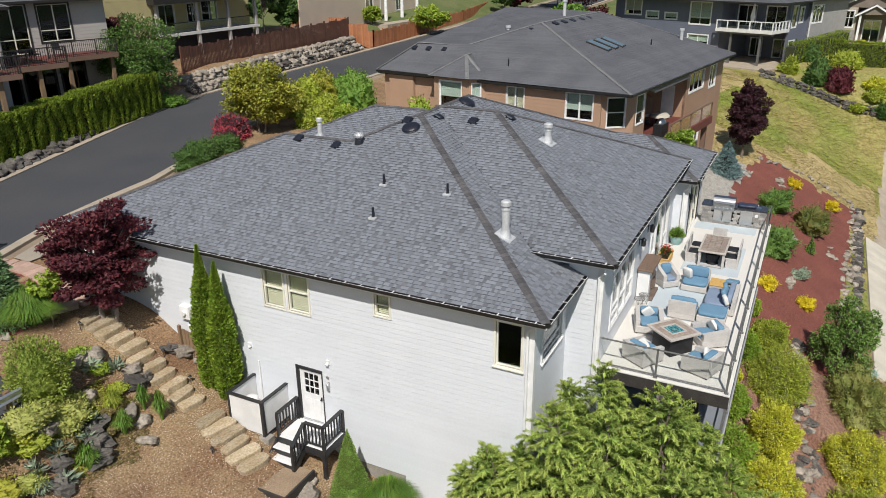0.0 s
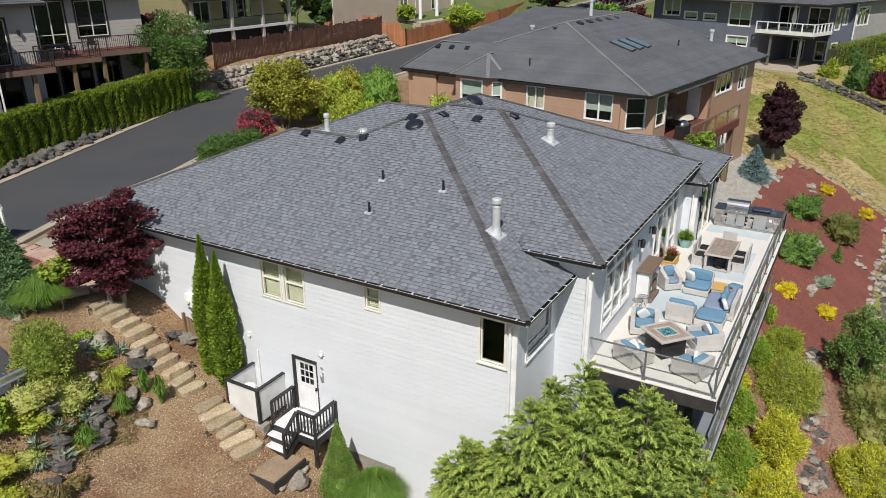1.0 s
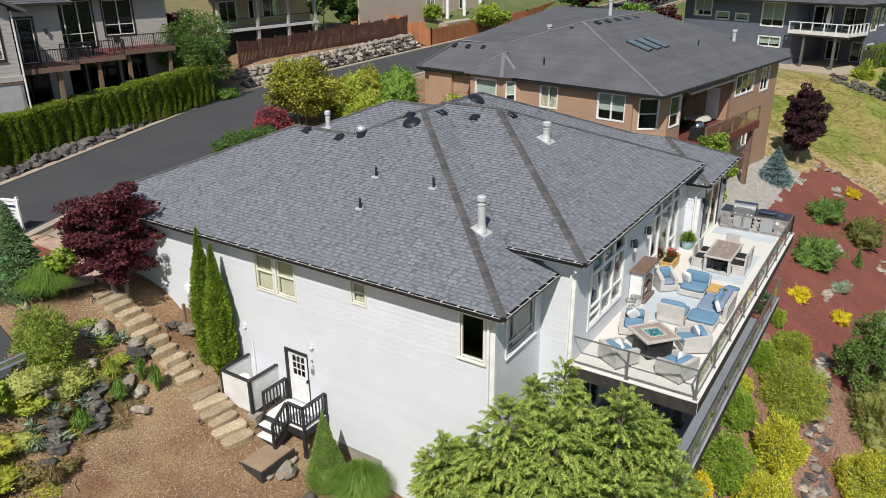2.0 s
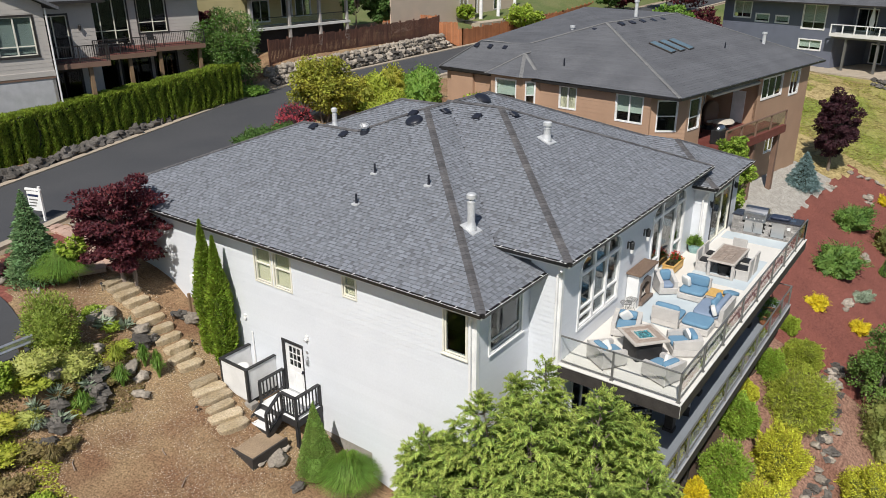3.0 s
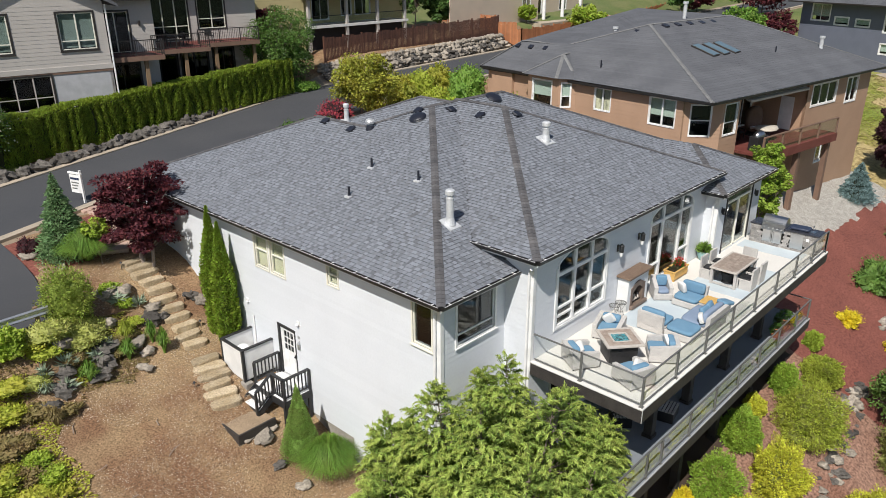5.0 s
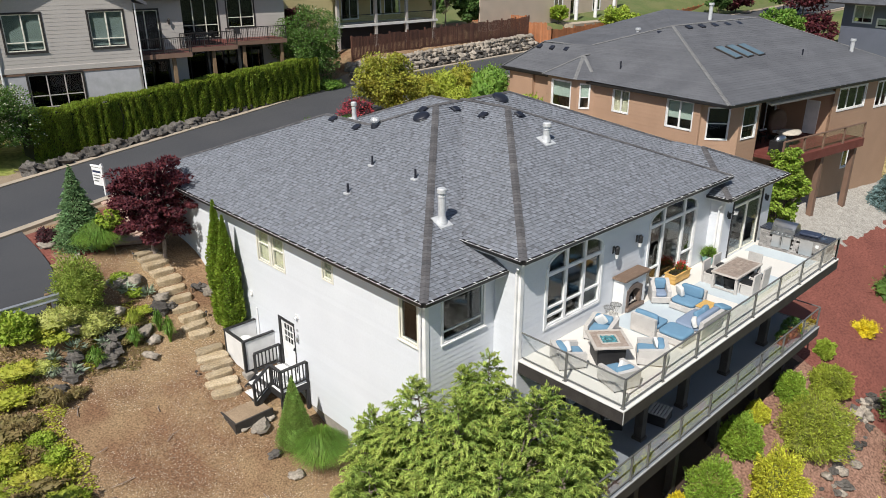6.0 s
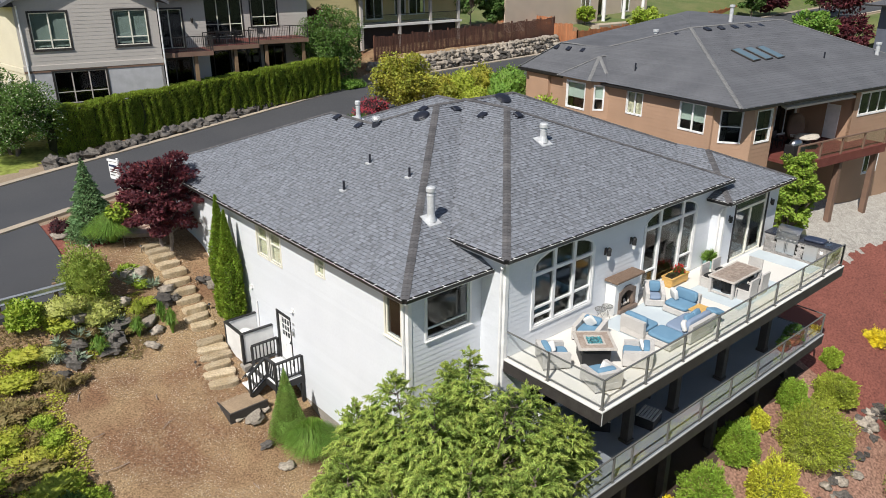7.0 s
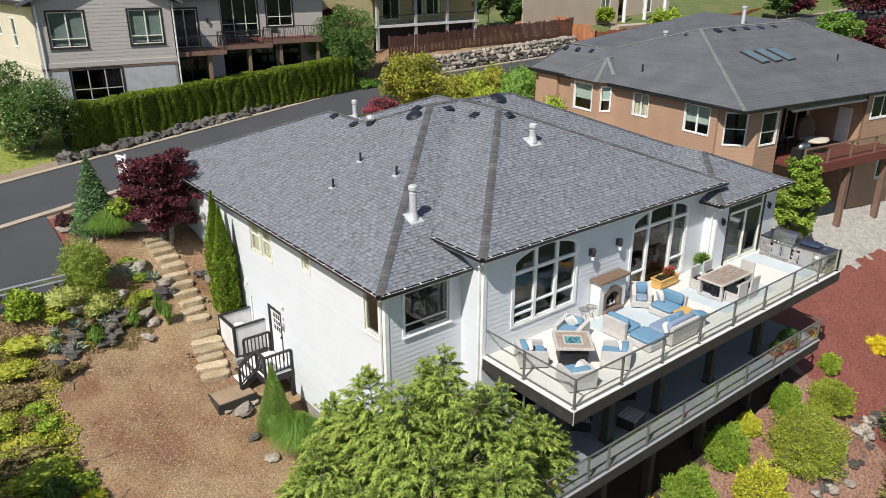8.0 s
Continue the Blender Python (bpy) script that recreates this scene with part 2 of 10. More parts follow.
SIDE_Y = [-60, -10, -5, 0, 3, 5.8, 7.5, 9.7, 11.6, 13.6, 15.2, 18, 23]
SIDE_Z = [-30, -7.6, -5.4, -3.4, -2.4, -1.55, -0.75, 0.05, 0.55, 1.75, 2.9, 3.4, 3.6]
EAST_Y = [-60, -12, -9.4, -7.5, -5, -2, 0, 4, 10, 23]
EAST_Z = [-32, -6.7, -5.3, -4.0, -2.7, -1.3, -0.5, 0.6, 1.8, 4.2]


def ground_z(x, y):
    """Height of the ground."""
    west = sum(lerp_profile(y + d, SIDE_Y, SIDE_Z) for d in (-0.7, 0, 0.7)) / 3
    east = sum(lerp_profile(y + d, EAST_Y, EAST_Z) for d in (-0.9, 0, 0.9)) / 3
    if x > 48:
        east += 0.1 * (min(x, 84) - 48) * smooth(-30, 0, y)
    if x > 62:
        east += max(0.0, 2.0 + 0.06 * (x - 78) - east) * smooth(62, 84, x) * smooth(-50, -25, y)
    z = west + (east - west) * smooth(3, 22, x)
    d = y - road_mid(x)
    z += (road_z(x) - z) * smooth(-9.0 - road_extra(x), -4.2 - road_extra(x), d)
    z += 0.8 * smooth(5.2, 6.6, -x) * smooth(11.5, 13.4, y) * (1 - smooth(13.6, 15.0, y))
    if x > 26:
        d -= 0.05 * (x - 26)
    if x > 72:
        z += (1.95 - z) * smooth(72, 79.5, x) * smooth(-3.5, -0.8, y) * (1 - smooth(20, 30, y)) * (1 - smooth(96, 106, x))
    if d > 4:
        z += 0.12 * min(d - 4, 30) + 1.5 * smooth(4.2, 6.0, d) * smooth(24, 32, x)
    return z

# ---- main house ----
SLOPE = 0.425
house = thing("house", "white lap-sided two-storey house with grey shingle hip roof", "house")


def cells(u0, u1, z0, z1, holes):
    """The wall's rectangle cut into cells that leave the openings free."""
    us = sorted({u0, u1, *[min(max(h[i], u0), u1) for h in holes for i in (0, 1)]})
    zs = sorted({z0, z1, *[min(max(h[i], z0), z1) for h in holes for i in (2, 3)]})
    for a, b in zip(us, us[1:]):
        for c, d in zip(zs, zs[1:]):
            mu, mz = (a + b) / 2, (c + d) / 2
            if not any(h[0] < mu < h[1] and h[2] < mz < h[3] for h in holes):
                yield a, b, c, d


def welded(g):
    """The same shape with shared corners, so that a notched board is one piece."""
    seen, idx = {}, []
    for p in g.v:
        key = tuple(round(c, 4) for c in p)
        idx.append(seen.setdefault(key, len(seen)))
    w = Geo()
    w.v = list(seen)
    w.f = [tuple(idx[i] for i in f) for f in g.f]
    return w


def wall_frame(origin, u, n):
    """Local frame: x along the wall, y outwards, z up."""
    u, n = Vector(u).normalized(), Vector(n).normalized()
    m = Matrix((u, n, Vector((0, 0, 1)))).transposed().to_4x4()
    m.translation = origin
    return m


def lap_wall(owner, m, u0, u1, z0, z1, holes=(), material=None, expose=0.178, thick=0.18, pieces=True, label="", flat=False):
    """A wall with real lap boards: each course is a wedge that laps the one below."""
    g = Geo()
    for a, b, c, d in cells(u0, u1, z0, z1, holes):
        g.box(a, b, -thick, 0, c, d, m=m)
    wall = part("wall", welded(g), material, owner, label)
    if flat:
        return wall
    joined = Geo()
    n = int((z1 - z0) / expose) + 1
    for i in range(n):
        c0, c1 = z0 + i * expose, min(z0 + (i + 1) * expose, z1)
        if c1 - c0 < 0.02:
            continue
        runs = []
        for a, b, c, d in cells(u0, u1, c0, c1, [h for h in holes if h[2] < c1 - 0.004 and h[3] > c0 + 0.004]):
            t0, t1 = (0.013 - 0.009 * (c - c0) / expose), (0.013 - 0.009 * (d - c0) / expose)
            vs = [(a, 0.0, c), (b, 0.0, c), (b, t0, c), (a, t0, c), (a, 0.0, d), (b, 0.0, d), (b, t1, d), (a, t1, d)]
            fs = [(0, 1, 2, 3), (3, 2, 6, 7), (7, 6, 5, 4), (0, 3, 7, 4), (1, 5, 6, 2)]
            if runs and pieces and abs(runs[-1][1] - a) < 1e-6:
                runs[-1][1] = b
            else:
                runs.append([a, b, Geo() if pieces else joined])
            runs[-1][2].add([m @ Vector(p) for p in vs], fs)
        for a, b, g in runs if pieces else ():
            part("siding_board", welded(g), material, wall)
    if not pieces:
        tagged(part("siding", joined, material, wall), kind="stuff")
    return wall


def weld(ob):
    bm = bmesh.new()
    bm.from_mesh(ob.data)
    bmesh.ops.remove_doubles(bm, verts=bm.verts, dist=0.0005)
    bm.to_mesh(ob.data)
    bm.free()


def window(owner, m, u0, u1, z0, z1, cols=1, rows=(), frame_mat=None, trim=0.09, label="", glass_mat=None, blind=False, sill=True, rail=0.05, sash_mat=None, shade=None):
    """A framed window in an opening: casing, sash frame, panes, sill."""
    fm = frame_mat or TRIM
    w = thing("window", label, "")
    w.parent = owner
    w.matrix_basis = m
    g = Geo()
    t = trim
    for a, b, c, d in ((u0 - t, u0, z0 - t, z1 + t), (u1, u1 + t, z0 - t, z1 + t), (u0, u1, z1, z1 + t), (u0, u1, z0 - t, z0)):
        g.box(a, b, -0.02, 0.045, c, d, 0.006)
    part("casing", g, fm, w)
    if sill:
        part("sill", Geo().box(u0 - t - 0.03, u1 + t + 0.03, 0.046, 0.085, z0 - t - 0.015, z0 - t + 0.035, 0.006), fm, w)
    g = Geo()
    f = rail
    edges_u = [u0 + (u1 - u0) * i / cols for i in range(cols + 1)]
    for i, u in enumerate(edges_u):
        lo, hi = (u, u + f) if i == 0 else ((u - f, u) if i == cols else (u - f * 0.7, u + f * 0.7))
        g.box(lo, hi, -0.09, -0.005, z0, z1, 0.004)
    zs = [z0, *[z0 + (z1 - z0) * r for r in rows], z1]
    for i, z in enumerate(zs):
        lo, hi = (z, z + f) if i == 0 else ((z - f, z) if i == len(zs) - 1 else (z - f * 0.5, z + f * 0.5))
        for a, b in zip(edges_u, edges_u[1:]):
            g.box(a + f, b - f, -0.085, -0.01, lo, hi, 0.004)
    part("sash", g, sash_mat or fm, w)
    for a, b in zip(edges_u, edges_u[1:]):
        for c, d in zip(zs, zs[1:]):
            p = part("pane", Geo().box(a + f * 0.6, b - f * 0.6, -0.05, -0.042, c + f * 0.4, d - f * 0.4), glass_mat or GLASS, w)
            p.visible_shadow = False
    if shade:
        # A window shade; at the greige house it paints the sky's reflection.
        part("roller_shade", Geo().box(u0 + 0.04, u1 - 0.04, -0.14, -0.135, z0 + (z1 - z0) * shade[1], z1 - 0.02), shade[0], w)
    if blind:
        g = Geo()
        for a, b in zip(edges_u, edges_u[1:]):
            zt = z0 + (z1 - z0) * (rows[0] if rows else 1)
            k = z0 + 0.06
            while k < zt - 0.04:
                g.add([Vector(p) for p in ((a + 0.07, -0.13, k + 0.05), (b - 0.07, -0.13, k + 0.05), (b - 0.07, -0.09, k), (a + 0.07, -0.09, k))], [(0, 1, 2, 3)])
                k += 0.062
            g.box(a + 0.06, b - 0.06, -0.11, -0.105, zt, z1)
        part("louvre_blind", g, BLIND, w)
    return w


# wall planes
M_SIDE = wall_frame((0, 0, 0), (0, -1, 0), (-1, 0, 0))       # u = -y
M_NEAR = wall_frame((0, 0, 0), (1, 0, 0), (0, -1, 0))        # u = x
M_STEP = wall_frame((3.05, 0, 0), (0, -1, 0), (-1, 0, 0))
M_DECK = wall_frame((0, -1.08, 0), (1, 0, 0), (0, -1, 0))
M_JOG = wall_frame((15.25, 0, 0), (0, -1, 0), (-1, 0, 0))
M_FAR = wall_frame((0, -1.65, 0), (1, 0, 0), (0, -1, 0))
M_END = wall_frame((19.95, 0, 0), (0, 1, 0), (1, 0, 0))
M_STREET = wall_frame((0, 18.45, 0), (-1, 0, 0), (0, 1, 0))

lap_wall(house, M_SIDE, -18.45, 0, -1.05, 5.98, [(-9.6, -8.77, 4.22, 5.64), (-8.58, -7.75, 4.22, 5.64), (-5.22, -4.68, 4.8, 5.54), (-1.14, -0.34, 4.08, 5.52), (-8.42, -7.47, 0.03, 2.06)], WHITE, label="white painted lap-sided wall")
lap_wall(house, M_NEAR, 0, 3.05, -1.9, 5.98, [(0.72, 2.5, 4.08, 5.55)], WHITE)
lap_wall(house, M_STEP, 0.0, 1.08, -1.9, 6.6, (), WHITE)
HOLES_DECK = [(4.36, 7.4, 3.66, 6.3), (10.5, 14.0, 3.1, 6.3)]
lap_wall(house, M_DECK, 3.05, 15.25, 2.6, 6.62, HOLES_DECK, WHITE)
lap_wall(house, M_JOG, 1.08, 1.65, 2.6, 6.0, (), WHITE)
lap_wall(house, M_FAR, 15.25, 19.95, 2.6, 6.0, [(16.2, 18.9, 3.0, 5.72)], WHITE)
lap_wall(house, M_DECK, 3.05, 19.95, -2.6, 2.6, [(4.3, 6.0, -0.1, 1.9), (7.0, 8.9, 0.5, 1.9), (11.0, 13.4, -0.15, 1.95)], WHITE, pieces=False)
lap_wall(house, M_END, -1.65, 18.45, -2.6, 6.0, (), WHITE, flat=True)
lap_wall(house, M_STREET, -19.95, 0, 2.0, 6.0, (), WHITE, flat=True)

lap_wall(house, M_SIDE, -4.3, 0, -2.475, -1.05, (), WHITE, pieces=False)
# foundation under the side wall
part("foundation", Geo().box(0.02, 0.22, 0.0, 18.45, -3.2, -1.05).box(0.0, 3.05, 0.02, 0.22, -4.4, -1.9).box(3.07, 3.25, -1.08, 0, -4.4, -1.9).box(3.05, 19.95, -1.06, -0.86, -4.4, -2.6), FOUND, house)

# corner boards and downspouts
g = Geo()
g.box(-0.03, 0.12, -0.032, 0.0, -1.9, 5.98, 0.004).box(-0.032, 0.0, 0.0, 0.12, -1.05, 5.98, 0.004)
part("corner_board", g, TRIM, house)
g = Geo().box(3.02, 3.17, -1.112, -1.08, 2.6, 6.62, 0.004).box(3.018, 3.05, -1.08, -0.95, -1.9, 6.62, 0.004)
part("corner_board", g, TRIM, house)
part("corner_board", Geo().box(15.218, 15.25, -1.65, -1.53, 2.95, 6.0, 0.004).box(15.22, 15.36, -1.682, -1.65, 2.95, 6.0, 0.004), TRIM, house)
for x, y, zt in ((-0.08, 0.16, 5.7), (2.96, -0.98, 6.35), (15.16, -1.5, 5.7)):
    g = Geo().box(x - 0.04, x + 0.04, y - 0.035, y + 0.035, -1.2 if x < 10 else 3.0, zt - 0.3, 0.012)
    g.tube([(x, y, zt - 0.3), (x - 0.05, y - 0.1, zt - 0.15), (x - 0.22, y - 0.22, zt - 0.02)], [0.045] * 3)
    part("downspout", g, TRIM, house)

# windows of the side wall
for u in (-9.6, -8.58):
    window(house, M_SIDE, u, u + 0.83, 4.22, 5.64, 1, (0.5,), CREAM, blind=True, glass_mat=THIN, trim=0.06, sill=False)
window(house, M_SIDE, -5.22, -4.68, 4.8, 5.54, 1, (0.5,), CREAM, blind=True, glass_mat=THIN, trim=0.06, sill=False)
window(house, M_SIDE, -1.14, -0.34, 4.08, 5.52, 1, (), CREAM, trim=0.06)
window(house, M_NEAR, 0.72, 2.5, 4.08, 5.55, 1, (0.22,), TRIM)


def arch_window(m, u0, u1, z0, z1, widths, low, trans, mid):
    """Three tall lights under an arched row of transoms."""
    w = thing("window", "tall white window with three lights under arched transoms", "")
    w.parent, w.matrix_basis = house, m
    cx, half = (u0 + u1) / 2, (u1 - u0) / 2
    arch = lambda u: z1 - 0.58 + 0.56 * math.sqrt(max(0.0, 1 - ((u - cx) / (half * 1.03)) ** 2))
    us = [u0]
    for k in widths:
        us.append(us[-1] + k * (u1 - u0))
    f = 0.07
    g = Geo()
    for i, u in enumerate(us):
        a, b = (u, u + f) if i == 0 else ((u - f, u) if i == len(us) - 1 else (u - f, u + f))
        g.box(a, b, -0.1, 0.03, z0, arch(min(max(u, u0 + 0.05), u1 - 0.05)), 0.005)
    for i, (a, b) in enumerate(zip(us, us[1:])):
        g.box(a + f, b - f, -0.09, 0.028, z0, z0 + 0.06, 0.005).box(a + f, b - f, -0.09, 0.028, trans - 0.06, trans + 0.06, 0.005)
        for z in (mid[i] if isinstance(mid[i], tuple) else (mid[i],)):
            if z:
                g.box(a + f, b - f, -0.08, 0.02, z - 0.035, z + 0.035, 0.005)
    part("sash", g, TRIM, w)
    # the spandrel above the arch, and its moulding
    n = 24
    g, h = Geo(), Geo()
    for i in range(n):
        a, b = u0 + (u1 - u0) * i / n, u0 + (u1 - u0) * (i + 1) / n
        za, zb = arch(a), arch(b)
        g.add([(a, 0.01, za), (b, 0.01, zb), (b, 0.01, z1 + 0.01), (a, 0.01, z1 + 0.01), (a, -0.12, za), (b, -0.12, zb), (b, -0.12, z1 + 0.01), (a, -0.12, z1 + 0.01)],
              [(0, 1, 2, 3), (0, 4, 5, 1), (5, 4, 7, 6)])
        h.add([(a, 0.035, za), (b, 0.035, zb), (b, 0.035, zb + 0.07), (a, 0.035, za + 0.07), (a, -0.09, za), (b, -0.09, zb), (b, 0.0, zb + 0.07), (a, 0.0, za + 0.07)],
              [(0, 1, 2, 3), (0, 4, 5, 1), (3, 2, 6, 7)])
    weld(part("spandrel", g, WHITE, w))
    weld(part("arch_moulding", h, TRIM, w))
    g = Geo()
    t = 0.09
    g.box(u0 - t, u0, -0.02, 0.045, z0 - t, z1 - 0.5, 0.006).box(u1, u1 + t, -0.02, 0.045, z0 - t, z1 - 0.5, 0.006).box(u0, u1, -0.02, 0.05, z0 - t, z0, 0.006)
    part("casing", g, TRIM, w)
    for a, b in zip(us, us[1:]):
        for c, d in ((z0 + 0.03, trans), (trans, max(arch(a + 0.05), arch(b - 0.05)))):
            p = part("pane", Geo().box(a + 0.03, b - 0.03, -0.05, -0.042, c, d), GLASS, w)
            p.visible_shadow = False
    return w


arch_window(M_DECK, 4.36, 7.4, 3.66, 6.3, (0.333, 0.334, 0.333), 3.66, 5.55, ((4.02, 4.32), 4.3, 4.32))
arch_window(M_DECK, 10.5, 14.0, 3.1, 6.3, (0.28, 0.44, 0.28), 3.1, 5.62, ((3.85,), None, (3.85,)))

# sliding door of the far wing
sl = thing("sliding_door", "dark-framed sliding glass door", "")
sl.parent, sl.matrix_basis = house, M_FAR
part("casing", Geo().box(16.11, 16.2, -0.02, 0.045, 2.95, 5.8, 0.006).box(18.9, 18.99, -0.02, 0.045, 2.95, 5.8, 0.006).box(16.2, 18.9, -0.02, 0.045, 5.72, 5.8, 0.006), BLACK, sl)
part("door_frame", Geo().box(16.2, 16.28, -0.1, 0, 2.97, 5.72, 0.005).box(18.82, 18.9, -0.1, 0, 2.97, 5.72, 0.005).box(17.5, 17.62, -0.1, 0, 2.97, 5.2, 0.005).box(16.28, 18.82, -0.1, 0, 5.16, 5.26, 0.005).box(16.28, 18.82, -0.1, 0, 2.97, 3.05, 0.005), CREAM, sl)
for a, b, c, d in ((16.28, 17.5, 3.05, 5.16), (17.62, 18.82, 3.05, 5.16), (16.28, 18.82, 5.26, 5.72)):
    part("pane", Geo().box(a, b, -0.055, -0.048, c, d), GLASS, sl).visible_shadow = False
part("door_handle", Geo().box(17.44, 17.47, 0.0, 0.05, 3.9, 4.2, 0.005), TRIM, sl)

# windows of the lower storey
for u0, u1, z0, z1, c in ((4.3, 6.0, -0.1, 1.9, 2), (7.0, 8.9, 0.5, 1.9, 2), (11.0, 13.4, -0.15, 1.95, 3)):
    window(house, M_DECK, u0, u1, z0, z1, c, (), TRIM, sill=False)

# floors, ceilings and rear partitions inside
part("interior_floor", Geo().box(0.2, 19.7, 0.2, 18.2, 2.6, 2.9).box(3.3, 19.7, -0.85, 0.2, 2.6, 2.9).box(0.2, 19.7, -0.85, 18.2, -0.6, -0.3), mat("dark_wood_floor", (0.12, 0.075, 0.045), rough=0.35, stretch=(1, 8, 1)), house)
part("interior_ceiling", Geo().box(0.2, 19.7, 0.2, 18.2, 5.75, 5.85).box(3.3, 19.7, -0.85, 0.2, 6.35, 6.4), DARKIN, house)
part("interior_partition", Geo().box(3.2, 19.7, 4.6, 4.75, -0.3, 5.75).box(3.0, 3.2, 0.25, 12, -0.3, 5.75).box(9.2, 9.35, -0.85, 4.6, 2.9, 6.35).box(0.2, 3.2, 6.2, 6.35, -0.3, 5.75), DARKIN, house)

# entry door of the side wall
door = thing("door", "white panel door with nine small panes and black trim", "")
door.parent, door.matrix_basis = house, M_SIDE
part("door_trim", Geo().box(-8.54, -8.42, -0.02, 0.05, 0.0, 2.17, 0.006).box(-7.47, -7.44, -0.02, 0.05, 0.0, 2.17, 0.006).box(-8.42, -7.47, -0.02, 0.05, 2.06, 2.17, 0.006), BLACK, door)
g = Geo()
for a, b, c, d in cells(-8.42, -7.47, 0.05, 2.06, [(-8.24, -7.66, 1.12, 1.92)]):
    g.box(a, b, -0.06, -0.02, c, d)
for k in (1, 2):
    g.box(-8.24 + 0.58 * k / 3 - 0.014, -8.24 + 0.58 * k / 3 + 0.014, -0.05, -0.015, 1.12, 1.92).box(-8.24, -7.66, -0.05, -0.015, 1.12 + 0.8 * k / 3 - 0.014, 1.12 + 0.8 * k / 3 + 0.014)
for a, b in ((-8.28, -8.0), (-7.9, -7.62)):
    g.box(a, b, -0.02, -0.008, 0.25, 0.92, 0.01)
part("door_leaf", g, TRIM, door)
part("pane", Geo().box(-8.24, -7.66, -0.045, -0.038, 1.12, 1.92), GLASS, door).visible_shadow = False
part("door_handle", Geo().box(-7.58, -7.53, -0.02, 0.03, 0.95, 1.08, 0.008).cyl((-7.555, 0.03, 1.0), (-7.555, 0.06, 1.0), 0.03), VENTBLACK, door)
part("door_sill", Geo().box(-8.42, -7.47, -0.15, 0.04, 0.0, 0.04, 0.005), METAL, door)
# room behind the door
part("interior_backing", Geo().box(0.9, 1.0, 6.4, 10, -0.3, 2.5), DARKIN, house)

# small fixtures on the side wall
fx = part("wall_lamp", Geo().box(-7.24, -7.08, 0.0, 0.05, 2.5, 2.68, 0.01).cyl((-7.16, 0.05, 2.58), (-7.16, 0.14, 2.52), 0.05, 0.06), TRIM, house, m=M_SIDE)
part("wall_lantern", Geo().box(-7.24, -7.16, 0.0, 0.03, 1.62, 1.82, 0.008).cyl((-7.2, 0.06, 1.5), (-7.2, 0.06, 1.72), 0.05, 0.065, 8).cyl((-7.2, 0.06, 1.72), (-7.2, 0.06, 1.8), 0.065, 0.01, 8), METAL, house, m=M_SIDE)
part("house_bell", Geo().cyl((-7.22, 0.0, 1.98), (-7.22, 0.03, 1.98), 0.06, n=12), METAL, house, m=M_SIDE)
part("wall_vent", Geo().box(-10.58, -10.42, 0.0, 0.06, 2.38, 2.54, 0.01).box(-10.55, -10.45, 0.06, 0.09, 2.34, 2.4, 0.005), TRIM, house, m=M_SIDE)
part("meter_box", Geo().box(-13.55, -13.1, 0.0, 0.2, 2.9, 3.42, 0.015).cyl((-13.32, 0.2, 3.16), (-13.32, 0.29, 3.16), 0.1, n=14).box(-13.37, -13.27, 0.02, 0.08, 1.2, 2.6, 0.01), TRIM, house, m=M_SIDE)
part("conduit", Geo().cyl((-13.02, 0.05, 1.1), (-13.02, 0.05, 3.2), 0.03).cyl((-10.16, 0.05, 0.3), (-10.16, 0.05, 1.9), 0.03), TRIM, house, m=M_SIDE)
for x, z in ((8.1, 5.42), (9.6, 5.45)):
    part("wall_lantern", Geo().box(x - 0.06, x + 0.06, 0, 0.03, z - 0.14, z + 0.14, 0.01).cyl((x, 0.03, z + 0.1), (x, 0.16, z + 0.16), 0.015).cyl((x, 0.17, z - 0.12), (x, 0.17, z + 0.12), 0.08, 0.09, 10).cyl((x, 0.17, z + 0.12), (x, 0.17, z + 0.2), 0.1, 0.02, 10), BLACK, house, m=M_DECK)
    part("lantern_glass", Geo().cyl((x, 0.17, z - 0.28), (x, 0.17, z - 0.12), 0.055, 0.075, 10), TRIM, house, m=M_DECK)
for x in (15.7, 19.3):
    part("wall_lantern", Geo().box(x - 0.05, x + 0.05, 0, 0.03, 4.95, 5.2, 0.01).cyl((x, 0.1, 4.9), (x, 0.1, 5.15), 0.06, 0.07, 10), BLACK, house, m=M_FAR)

# ---- roof ----
NEAR_TABS = []


